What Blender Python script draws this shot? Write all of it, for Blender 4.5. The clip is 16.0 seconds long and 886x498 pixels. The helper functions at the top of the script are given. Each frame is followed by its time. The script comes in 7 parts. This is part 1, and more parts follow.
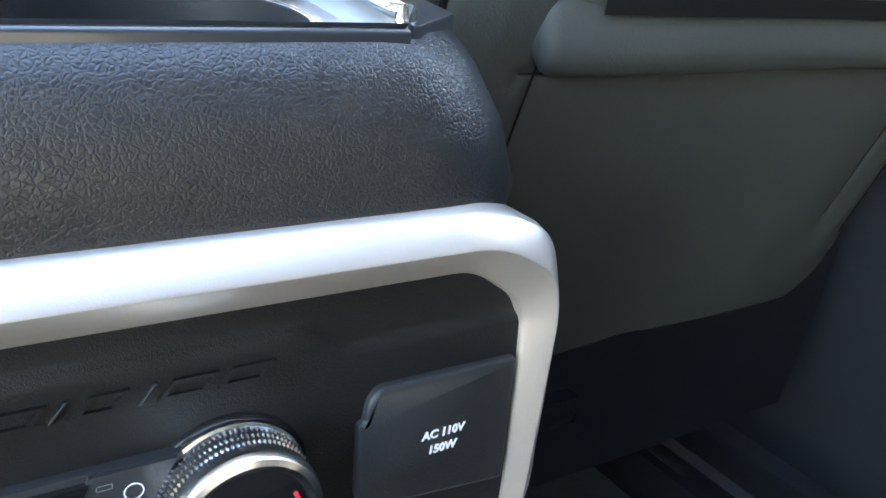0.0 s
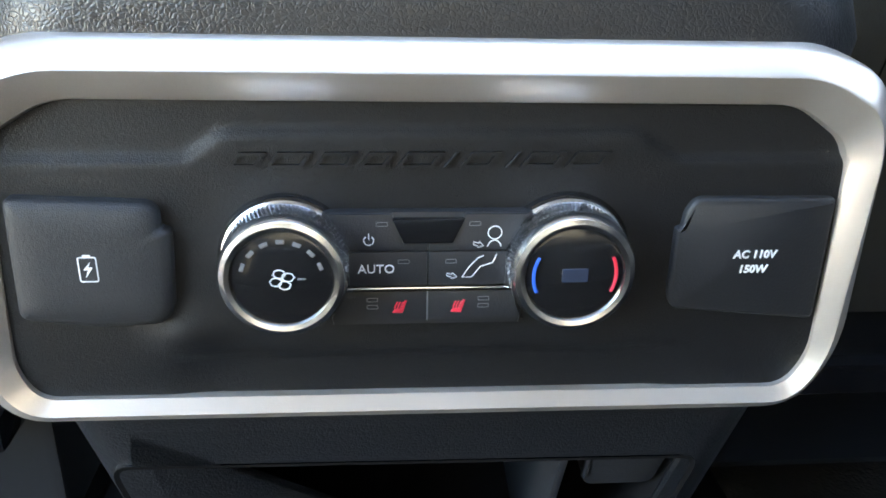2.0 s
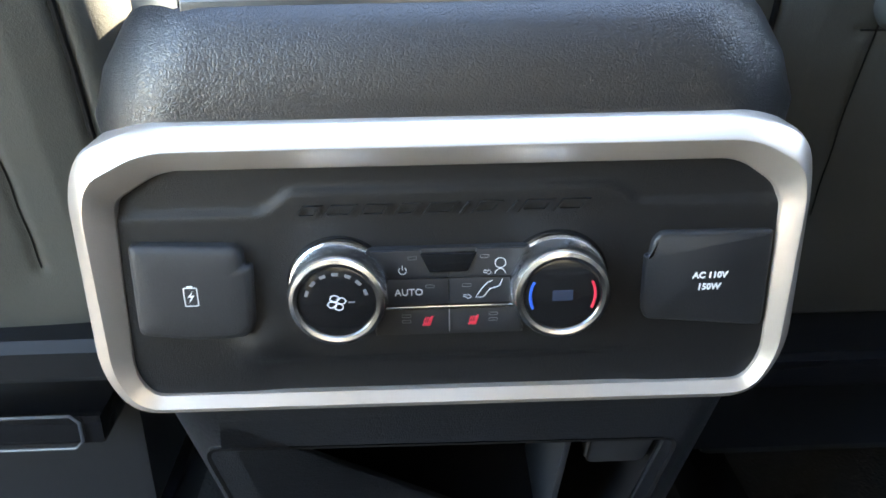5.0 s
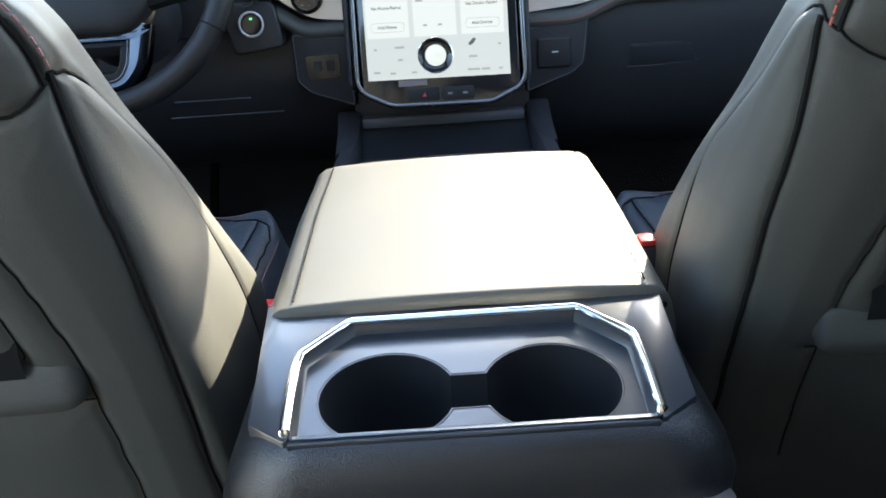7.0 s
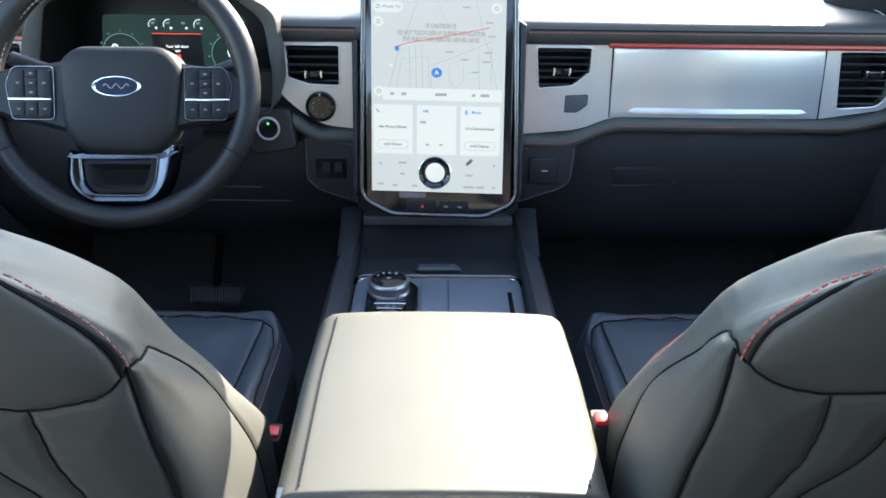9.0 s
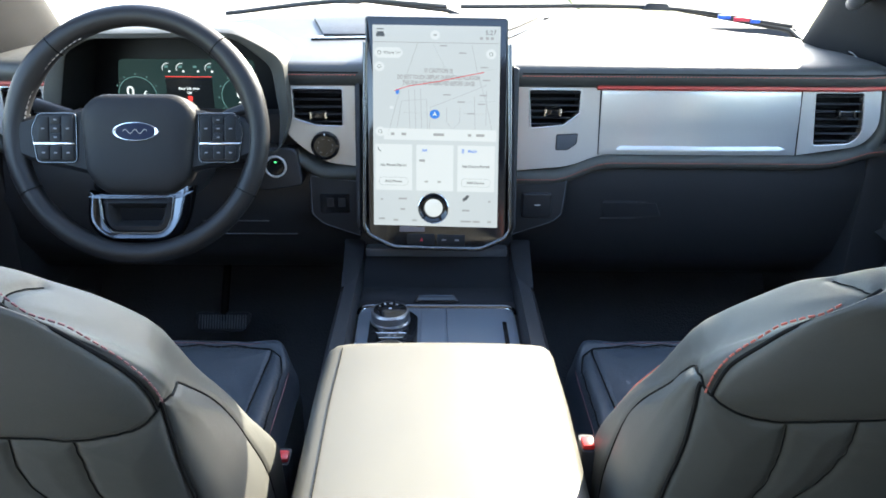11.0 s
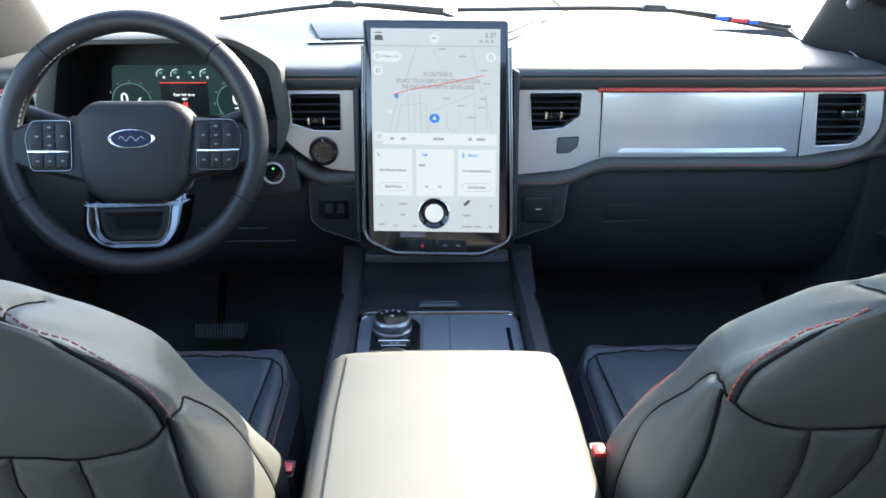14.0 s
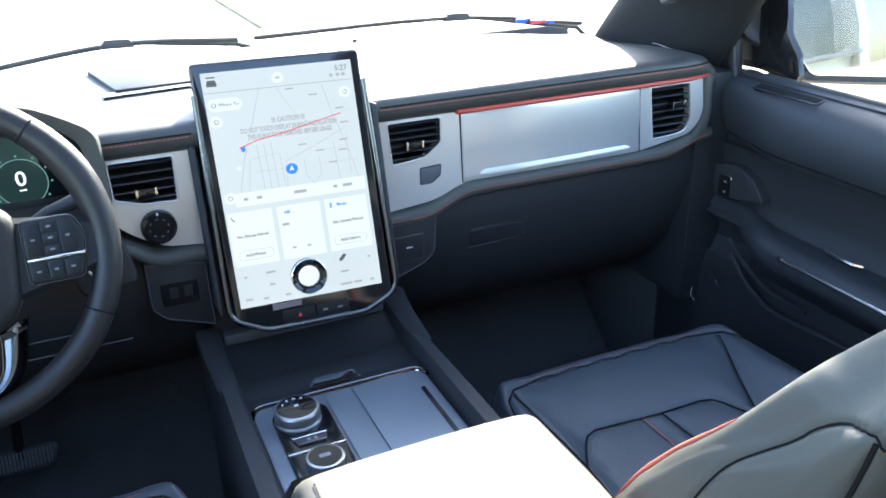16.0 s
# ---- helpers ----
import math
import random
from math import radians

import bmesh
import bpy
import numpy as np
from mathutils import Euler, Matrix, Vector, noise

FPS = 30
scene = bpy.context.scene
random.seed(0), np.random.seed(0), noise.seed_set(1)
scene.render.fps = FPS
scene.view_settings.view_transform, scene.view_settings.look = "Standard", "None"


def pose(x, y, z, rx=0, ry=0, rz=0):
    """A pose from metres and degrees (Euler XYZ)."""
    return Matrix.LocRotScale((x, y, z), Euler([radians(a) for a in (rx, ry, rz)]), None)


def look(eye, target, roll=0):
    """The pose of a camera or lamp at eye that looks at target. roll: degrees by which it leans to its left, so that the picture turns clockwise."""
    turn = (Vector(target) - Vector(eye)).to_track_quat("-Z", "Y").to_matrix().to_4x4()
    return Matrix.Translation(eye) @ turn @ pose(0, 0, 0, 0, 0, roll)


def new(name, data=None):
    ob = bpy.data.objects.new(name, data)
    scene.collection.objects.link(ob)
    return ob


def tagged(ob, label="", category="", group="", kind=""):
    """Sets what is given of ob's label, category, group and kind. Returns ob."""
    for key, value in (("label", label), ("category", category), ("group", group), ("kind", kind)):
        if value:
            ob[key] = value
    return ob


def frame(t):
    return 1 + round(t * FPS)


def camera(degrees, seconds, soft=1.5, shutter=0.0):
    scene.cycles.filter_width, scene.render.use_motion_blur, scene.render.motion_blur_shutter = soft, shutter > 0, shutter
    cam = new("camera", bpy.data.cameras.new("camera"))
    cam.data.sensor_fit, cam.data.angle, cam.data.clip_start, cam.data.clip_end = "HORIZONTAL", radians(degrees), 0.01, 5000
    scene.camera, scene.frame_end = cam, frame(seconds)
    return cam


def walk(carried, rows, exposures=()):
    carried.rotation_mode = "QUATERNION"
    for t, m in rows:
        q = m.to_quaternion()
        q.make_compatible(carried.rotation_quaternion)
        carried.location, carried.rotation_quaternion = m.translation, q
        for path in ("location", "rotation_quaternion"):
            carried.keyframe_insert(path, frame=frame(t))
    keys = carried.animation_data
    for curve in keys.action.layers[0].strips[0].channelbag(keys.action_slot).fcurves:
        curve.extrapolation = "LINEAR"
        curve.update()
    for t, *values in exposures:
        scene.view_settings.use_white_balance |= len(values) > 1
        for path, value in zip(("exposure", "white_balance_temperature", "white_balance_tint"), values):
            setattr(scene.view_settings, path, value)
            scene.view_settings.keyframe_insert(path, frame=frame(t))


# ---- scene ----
cam = camera(56.0, 16.0, soft=1.7)
PATH = [
    (0, (-0.01, 0.087, 0.635), (1.022, 1.633, -0.105), 5.2),
    (0.5, (0.0, 0.071, 0.613), (0.541, 1.822, -0.187), 3.5),
    (1, (-0.004, 0.068, 0.6), (0.302, 1.87, -0.21), 3.3),
    (1.5, (-0.016, 0.037, 0.59), (0.224, 1.854, -0.212), 2.7),
    (2, (-0.017, 0.007, 0.6), (0.15, 1.837, -0.189), 1.4),
    (2.5, (-0.014, -0.002, 0.597), (0.114, 1.836, -0.18), 0.6),
    (3, (-0.017, -0.014, 0.601), (0.082, 1.828, -0.173), 0.2),
    (5.5, (-0.01, -0.071, 0.675), (0.013, 1.762, -0.125), -2.1),
    (6, (-0.012, -0.077, 0.72), (-0.03, 1.761, -0.067), -2.9),
    (6.5, (-0.01, -0.091, 0.793), (-0.008, 1.749, 0.01), -2.4),
    (7, (-0.007, -0.102, 0.893), (-0.014, 1.729, 0.089), -3.9),
    (7.5, (0.001, -0.098, 0.973), (-0.016, 1.714, 0.126), -4.6),
    (8, (0.0, -0.096, 1.023), (-0.01, 1.703, 0.149), -2.7),
    (8.5, (-0.003, -0.1, 1.074), (0.008, 1.703, 0.208), -0.3),
    (9, (-0.004, -0.131, 1.119), (0.018, 1.677, 0.265), 0.8),
    (9.5, (-0.003, -0.163, 1.147), (0.022, 1.65, 0.304), 1.2),
    (10, (-0.003, -0.184, 1.168), (0.019, 1.64, 0.346), 0.8),
    (12.5, (-0.004, -0.191, 1.171), (0.019, 1.638, 0.363), 0.5),
    (13, (-0.006, -0.193, 1.173), (0.013, 1.639, 0.371), 0.6),
    (13.5, (-0.007, -0.192, 1.171), (0.015, 1.641, 0.371), 0.6),
    (14, (-0.02, -0.171, 1.164), (0.025, 1.66, 0.36), 0.2),
    (14.5, (-0.075, -0.131, 1.162), (0.077, 1.695, 0.362), -0.8),
    (15, (-0.144, -0.083, 1.166), (0.228, 1.713, 0.369), -1.6),
    (15.5, (-0.202, -0.027, 1.176), (0.385, 1.709, 0.374), -2.0),
    (16, (-0.257, 0.044, 1.182), (0.473, 1.719, 0.369), -1.6),
]
EXPO = [(0.0, 4.85, 7200, 10), (2.0, 4.85, 7400, 10), (3.0, 4.95, 7300, 10), (5.5, 4.8, 7400, 10), (6.0, 4.05, 7400, 10), (6.5, 3.65, 7000, 10), (7.0, 3.5, 6900, 10), (7.5, 3.3, 6900, 10), (8.5, 3.4, 6700, 10), (10.0, 3.4, 6600, 10), (13.5, 3.35, 6500, 10), (16.0, 3.6, 6300, 10)]
walk(cam, [(t, look(eye, target, roll)) for t, eye, target, roll in PATH], EXPO)

# ---- daylight ----
SUN_DIR = Vector((0.56, 0.80, 0.56)).normalized()
world = bpy.data.worlds.new("sky")
scene.world = world
world.use_nodes = True
wn = world.node_tree
sky = wn.nodes.new("ShaderNodeTexSky")
sky.sky_type = "NISHITA"
sky.sun_disc = False
sky.sun_elevation = math.asin(SUN_DIR.z)
sky.sun_rotation = math.atan2(SUN_DIR.x, SUN_DIR.y)
wn.links.new(sky.outputs[0], wn.nodes["Background"].inputs[0])
wn.nodes["Background"].inputs[1].default_value = 0.15
sun_data = bpy.data.lights.new("sun", "SUN")
sun_data.energy, sun_data.angle, sun_data.color = 3.8, radians(0.6), (1.0, 0.93, 0.78)
sun = new("sun", sun_data)
sun.matrix_world = look(SUN_DIR * 10, (0, 0, 0))

# ---- mesh helpers ----
def finish(name, bm, mat, smooth=38):
    bmesh.ops.recalc_face_normals(bm, faces=bm.faces)
    me = bpy.data.meshes.new(name)
    bm.to_mesh(me)
    bm.free()
    me.materials.append(mat)
    me.shade_smooth()
    me.set_sharp_from_angle(angle=radians(smooth))
    return me


def thing(name, at, label, category, group="", kind=""):
    ob = new(name)
    ob.empty_display_size = 0.05
    ob.location = at
    return tagged(ob, label, category, group, kind)


def part(name, bm, mat, parent, label="", smooth=38):
    ob = new(name, finish(name, bm, mat, smooth))
    ob.parent = parent
    if parent.type == "EMPTY":
        ob.matrix_parent_inverse = Matrix.Translation(parent.location).inverted()
    return tagged(ob, label)


def solid(name, bm, mat, label, category, group="", kind="", smooth=38):
    return tagged(new(name, finish(name, bm, mat, smooth)), label, category, group, kind)


def plane_at(o, u, v):
    """Frame with axes u, v and their normal, at o."""
    u, v = Vector(u).normalized(), Vector(v).normalized()
    w = u.cross(v)
    return Matrix(((u.x, v.x, w.x, o[0]), (u.y, v.y, w.y, o[1]), (u.z, v.z, w.z, o[2]), (0, 0, 0, 1)))


def facing(y):
    """Frame of an upright face at y that looks back: (u, v, w) is (x, z, towards the rear)."""
    return plane_at((0, y, 0), (1, 0, 0), (0, 0, 1))


def rounded(points, radius, seg=4):
    """A polygon with its corners rounded; radius is one number or one for each corner."""
    out, n = [], len(points)
    for i, p in enumerate(points):
        r = radius[i] if isinstance(radius, (list, tuple)) else radius
        p, a, b = Vector(p), Vector(points[i - 1]), Vector(points[(i + 1) % n])
        da, db = (a - p), (b - p)
        r = min(r, da.length * 0.49, db.length * 0.49)
        pa, pb = p + da.normalized() * r, p + db.normalized() * r
        for k in range(seg + 1):
            t = k / seg
            out.append((pa * (1 - t) ** 2 + p * 2 * t * (1 - t) + pb * t ** 2).to_tuple())
    return out


def rect(u0, u1, v0, v1, r=0.0, seg=4):
    pts = [(u0, v0), (u1, v0), (u1, v1), (u0, v1)]
    return rounded(pts, r, seg) if r else pts


def bm_loft(rings, closed=True, cap0=True, cap1=True):
    bm = bmesh.new()
    rows = [[bm.verts.new(p) for p in ring] for ring in rings]
    n = len(rows[0])
    for a, b in zip(rows, rows[1:]):
        for i in range(n if closed else n - 1):
            j = (i + 1) % n
            bm.faces.new((a[i], a[j], b[j], b[i]))
    if closed and cap0:
        bm.faces.new(rows[0])
    if closed and cap1:
        bm.faces.new(rows[-1][::-1])
    return bm


def inset(poly, d):
    """A polygon moved inwards by d (counter-clockwise or clockwise alike)."""
    n = len(poly)
    area = sum(poly[i - 1][0] * poly[i][1] - poly[i][0] * poly[i - 1][1] for i in range(n))
    s = 1 if area > 0 else -1
    out = []
    for i, p in enumerate(poly):
        a, b = Vector(poly[i - 1]), Vector(poly[(i + 1) % n])
        p = Vector(p)
        k = 2
        while (p - a).length < 1e-7:
            a = Vector(poly[i - k]); k += 1
        k = 2
        while (b - p).length < 1e-7:
            b = Vector(poly[(i + k) % n]); k += 1
        e0, e1 = (p - a).normalized(), (b - p).normalized()
        n0, n1 = Vector((-e0.y, e0.x)) * s, Vector((-e1.y, e1.x)) * s
        m = (n0 + n1)
        m = m.normalized() if m.length > 1e-6 else n0
        out.append((p + m * d / max(0.45, m.dot(n0))).to_tuple())
    return out


def bm_slab(poly, fr, w0, w1, bevel=0.0015, seg=3):
    """A polygon in a frame as a plate from height w0 to w1, its top edge rounded."""
    rings = [[fr @ Vector((u, v, w0)) for u, v in poly]]
    for k in range(seg + 1):
        a = k / seg * math.pi / 2
        ring = inset(poly, bevel * (1 - math.cos(a))) if k else poly
        rings.append([fr @ Vector((u, v, w1 - bevel + bevel * math.sin(a))) for u, v in ring])
    return bm_loft(rings)


def bm_box(x0, x1, y0, y1, z0, z1, bevel=0.003, seg=2):
    bm = bmesh.new()
    bmesh.ops.create_cube(bm, size=1)
    for v in bm.verts:
        v.co = Vector(((x0 + x1) / 2 + v.co.x * (x1 - x0), (y0 + y1) / 2 + v.co.y * (y1 - y0), (z0 + z1) / 2 + v.co.z * (z1 - z0)))
    if bevel:
        bmesh.ops.bevel(bm, geom=bm.edges[:], offset=bevel, segments=seg, profile=0.6, affect="EDGES")
    return bm


def bm_tube(points, r, n=8, closed=False, flat=1.0):
    """A round bar along points."""
    pts = [Vector(p) for p in points]
    rings, up = [], None
    m = len(pts)
    for i, p in enumerate(pts):
        a = pts[i - 1] if (i or closed) else p
        b = pts[(i + 1) % m] if (i < m - 1 or closed) else p
        d = (b - a).normalized()
        if up is None:
            up = Vector((0, 0, 1)) if abs(d.z) < 0.9 else Vector((0, 1, 0))
        side = d.cross(up).normalized()
        up = side.cross(d).normalized()
        rad = r[i] if isinstance(r, (list, tuple)) else r
        rings.append([p + (side * math.cos(k * math.tau / n) + up * math.sin(k * math.tau / n) * flat) * rad for k in range(n)])
    if closed:
        bm = bmesh.new()
        rows = [[bm.verts.new(q) for q in ring] for ring in rings]
        for i in range(m):
            for k in range(n):
                bm.faces.new((rows[i][k], rows[i][(k + 1) % n], rows[(i + 1) % m][(k + 1) % n], rows[(i + 1) % m][k]))
        return bm
    return bm_loft(rings)


def bm_lathe(profile, fr, n=48, caps=True):
    """A profile of (radius, height) turned round the frame's normal."""
    rings = [[fr @ Vector((r * math.cos(k * math.tau / n), r * math.sin(k * math.tau / n), h)) for k in range(n)] for r, h in profile]
    return bm_loft(rings, True, caps, caps)


def bm_grid(f, nu, nv):
    """A sheet f(i, j) with i in 0..nu and j in 0..nv."""
    bm = bmesh.new()
    rows = [[bm.verts.new(f(i, j)) for i in range(nu + 1)] for j in range(nv + 1)]
    for a, b in zip(rows, rows[1:]):
        for i in range(nu):
            bm.faces.new((a[i], a[i + 1], b[i + 1], b[i]))
    return bm


def bm_plate(outer, holes, fr, w0, w1):
    """A flat plate with holes through it."""
    bm = bmesh.new()
    edges = []
    for loop in [outer, *holes]:
        vs = [bm.verts.new(fr @ Vector((u, v, w1))) for u, v in loop]
        edges += [bm.edges.new((vs[i - 1], vs[i])) for i in range(len(vs))]
    bmesh.ops.triangle_fill(bm, use_beauty=True, use_dissolve=False, edges=edges)
    d = fr.to_3x3() @ Vector((0, 0, w0 - w1))
    got = bmesh.ops.extrude_face_region(bm, geom=bm.faces[:])
    for v in [g for g in got["geom"] if isinstance(g, bmesh.types.BMVert)]:
        v.co += d
    return bm


def ring_pts(cx, cy, r, n=40, r2=None, a0=0.0, a1=math.tau):
    full = abs(a1 - a0 - math.tau) < 1e-6
    return [(cx + r * math.cos(a0 + (a1 - a0) * k / (n if full else n - 1)), cy + (r2 or r) * math.sin(a0 + (a1 - a0) * k / (n if full else n - 1))) for k in range(n)]


def line_in(fr, pts, w=0.0):
    return [fr @ Vector((u, v, w)) for u, v in pts]


def smoothstep(a, b, x):
    t = min(1.0, max(0.0, (x - a) / (b - a)))  # also falls where b < a
    return t * t * (3 - 2 * t)


def spline(points, n=12):
    """Points on a smooth curve through points."""
    p = [Vector(q) for q in points]
    p = [p[0] * 2 - p[1], *p, p[-1] * 2 - p[-2]]
    out = []
    for i in range(1, len(p) - 2):
        for k in range(n):
            t = k / n
            out.append(0.5 * ((2 * p[i]) + (p[i + 1] - p[i - 1]) * t + (2 * p[i - 1] - 5 * p[i] + 4 * p[i + 1] - p[i + 2]) * t * t + (3 * p[i] - p[i - 1] - 3 * p[i + 1] + p[i + 2]) * t ** 3))
    return out + [p[-2]]


def merged(bms):
    """One bmesh from several."""
    out = bmesh.new()
    for b in bms:
        me = bpy.data.meshes.new("tmp")
        b.to_mesh(me)
        b.free()
        out.from_mesh(me)
        bpy.data.meshes.remove(me)
    return out


def bm_text(text, fr, size, w=0.0, depth=0.0002, align="CENTER", shear=0.0, bold=0.0):
    cu = bpy.data.curves.new("writing", "FONT")
    cu.body, cu.size, cu.align_x, cu.align_y, cu.shear, cu.extrude, cu.offset = text, size, align, "CENTER", shear, depth, bold
    cu.resolution_u = 3
    ob = new("writing", cu)
    me = bpy.data.meshes.new_from_object(ob.evaluated_get(bpy.context.evaluated_depsgraph_get()))
    bpy.data.objects.remove(ob)
    bpy.data.curves.remove(cu)
    bm = bmesh.new()
    bm.from_mesh(me)
    bpy.data.meshes.remove(me)
    bmesh.ops.transform(bm, matrix=fr @ Matrix.Translation((0, 0, w)), verts=bm.verts)
    return bm


def stitches(path, length, gap, r, lift=None):
    """Short thread bars along a path."""
    pts = [Vector(p) for p in path]
    bars = []
    run, on, cur = 0.0, True, [pts[0]]
    for a, b in zip(pts, pts[1:]):
        seg = (b - a).length
        d = 0.0
        while seg - d > 1e-9:
            want = (length if on else gap) - run
            step = min(want, seg - d)
            d += step
            run += step
            q = a.lerp(b, d / seg)
            if on:
                cur.append(q)
            if run >= (length if on else gap) - 1e-9:
                if on and len(cur) > 1:
                    bars.append(bm_tube([cur[0], cur[-1]], r, 5))
                on, run, cur = not on, 0.0, [q]
    return merged(bars)


# ---- materials ----
def mat(name, base, rough, metal=0.0, grain=0.0, scale=700.0, vary=0.12, spec=0.5, coat=0.0, rough_vary=0.08, crease=False):
    m = bpy.data.materials.new(name)
    m.use_nodes = True
    nt = m.node_tree
    b = nt.nodes["Principled BSDF"]
    b.inputs["Metallic"].default_value = metal
    b.inputs["Specular IOR Level"].default_value = spec
    b.inputs["Coat Weight"].default_value = coat
    tc = nt.nodes.new("ShaderNodeTexCoord")
    n1 = nt.nodes.new("ShaderNodeTexNoise")
    n1.inputs["Scale"].default_value, n1.inputs["Detail"].default_value = 14.0, 6.0
    n2 = nt.nodes.new("ShaderNodeTexNoise")
    n2.inputs["Scale"].default_value, n2.inputs["Detail"].default_value = 260.0, 3.0
    add = nt.nodes.new("ShaderNodeMath")
    add.operation = "MULTIPLY_ADD"
    add.inputs[1].default_value = 0.5
    for n in (n1, n2):
        nt.links.new(tc.outputs["Object"], n.inputs["Vector"])
    nt.links.new(n2.outputs["Fac"], add.inputs[0])
    half = nt.nodes.new("ShaderNodeMath")
    half.operation = "MULTIPLY"
    half.inputs[1].default_value = 0.5
    nt.links.new(n1.outputs["Fac"], half.inputs[0])
    nt.links.new(half.outputs[0], add.inputs[2])
    ramp = nt.nodes.new("ShaderNodeMix")
    ramp.data_type = "RGBA"
    ramp.inputs[6].default_value = (*[c * (1 - vary) for c in base], 1)
    ramp.inputs[7].default_value = (*[min(1, c * (1 + vary)) for c in base], 1)
    nt.links.new(add.outputs[0], ramp.inputs[0])
    nt.links.new(ramp.outputs[2], b.inputs["Base Color"])
    rr = nt.nodes.new("ShaderNodeMapRange")
    rr.inputs["To Min"].default_value, rr.inputs["To Max"].default_value = max(0.02, rough - rough_vary), min(1, rough + rough_vary)
    nt.links.new(add.outputs[0], rr.inputs["Value"])
    nt.links.new(rr.outputs[0], b.inputs["Roughness"])
    if grain:
        vo = nt.nodes.new("ShaderNodeTexVoronoi")
        vo.feature = "SMOOTH_F1"
        vo.inputs["Scale"].default_value = scale
        nn = nt.nodes.new("ShaderNodeTexNoise")
        nn.inputs["Scale"].default_value, nn.inputs["Detail"].default_value = scale * 0.35, 4.0
        nt.links.new(tc.outputs["Object"], vo.inputs["Vector"])
        nt.links.new(tc.outputs["Object"], nn.inputs["Vector"])
        mx = nt.nodes.new("ShaderNodeMath")
        mx.operation = "ADD"
        if crease:  # pebbles of unequal size with creases between them
            vo.feature = "DISTANCE_TO_EDGE"
            warp = nt.nodes.new("ShaderNodeMix")
            warp.data_type = "RGBA"
            warp.inputs[0].default_value = 0.0035
            nt.links.new(tc.outputs["Object"], warp.inputs[6])
            nt.links.new(nn.outputs["Color"], warp.inputs[7])
            nt.links.new(warp.outputs[2], vo.inputs["Vector"])
            flat_top = nt.nodes.new("ShaderNodeMapRange")
            flat_top.interpolation_type = "SMOOTHSTEP"
            flat_top.inputs["From Max"].default_value = 0.22
            nt.links.new(vo.outputs["Distance"], flat_top.inputs["Value"])
            nt.links.new(flat_top.outputs[0], mx.inputs[0])
        else:
            nt.links.new(vo.outputs["Distance"], mx.inputs[0])
        nt.links.new(nn.outputs["Fac"], mx.inputs[1])
        bump = nt.nodes.new("ShaderNodeBump")
        bump.inputs["Strength"].default_value = grain
        bump.inputs["Distance"].default_value = 0.0012
        nt.links.new(mx.outputs[0], bump.inputs["Height"])
        nt.links.new(bump.outputs[0], b.inputs["Normal"])
    return m


LIT = 0.165  # how bright the lit displays are beside the daylight


def glow(name, colour, strength):
    m = bpy.data.materials.new(name)
    m.use_nodes = True
    b = m.node_tree.nodes["Principled BSDF"]
    b.inputs["Base Color"].default_value = (0.02, 0.02, 0.02, 1)
    b.inputs["Roughness"].default_value = 0.15
    b.inputs["Emission Color"].default_value = (*colour, 1)
    b.inputs["Emission Strength"].default_value = strength * LIT
    return m


def clear(name, tint=(1, 1, 1), gloss=0.06):
    """Thin glass: tinted see-through with an even share of mirror gloss."""
    m = bpy.data.materials.new(name)
    m.use_nodes = True
    nt = m.node_tree
    nt.nodes.remove(nt.nodes["Principled BSDF"])
    tr, gl, mx = (nt.nodes.new(k) for k in ("ShaderNodeBsdfTransparent", "ShaderNodeBsdfGlossy", "ShaderNodeMixShader"))
    tr.inputs[0].default_value = (*tint, 1)
    gl.inputs["Roughness"].default_value = 0.0
    mx.inputs[0].default_value = gloss
    nt.links.new(tr.outputs[0], mx.inputs[1])
    nt.links.new(gl.outputs[0], mx.inputs[2])
    nt.links.new(mx.outputs[0], nt.nodes["Material Output"].inputs[0])
    return m


LEATHER = mat("black_leather", (0.065, 0.066, 0.060), 0.52, spec=0.32, grain=0.17, scale=1500, vary=0.15)
DASH_SKIN = mat("soft_dashboard_skin", (0.036, 0.037, 0.035), 0.50, grain=0.2, scale=1400, vary=0.15)
DOOR_SKIN = mat("blue_black_door_skin", (0.026, 0.029, 0.034), 0.52, grain=0.22, scale=1400, vary=0.15, spec=0.35)
LEATHER_FINE = mat("perforated_leather", (0.037, 0.046, 0.057), 0.46, grain=0.34, scale=800, vary=0.15)
PLASTIC = mat("grained_dark_plastic", (0.024, 0.025, 0.028), 0.50, grain=0.22, scale=2600, vary=0.12, spec=0.32)
PLASTIC_FLAT = mat("satin_dark_plastic", (0.021, 0.022, 0.025), 0.42, grain=0.10, scale=1800, vary=0.1, spec=0.35)
PANEL_BLACK = mat("fine_black_panel", (0.0065, 0.007, 0.0085), 0.46, grain=0.26, scale=2400, vary=0.1, spec=0.32)
GREY_PLASTIC = mat("slate_grey_plastic", (0.075, 0.082, 0.095), 0.42, grain=0.25, scale=500, vary=0.1)
GLOSS = mat("gloss_black", (0.010, 0.010, 0.011), 0.10, vary=0.05, rough_vary=0.03)
SILVER = mat("satin_silver_paint", (0.60, 0.59, 0.57), 0.33, metal=0.55, grain=0.04, scale=1600, vary=0.04, rough_vary=0.04)
FRAME_SILVER = mat("brushed_silver_frame", (0.58, 0.525, 0.475), 0.36, metal=0.72, grain=0.05, scale=1600, vary=0.05, rough_vary=0.05)
KNOB_SILVER = mat("dark_satin_silver", (0.30, 0.30, 0.31), 0.30, metal=0.9, vary=0.04, rough_vary=0.05)
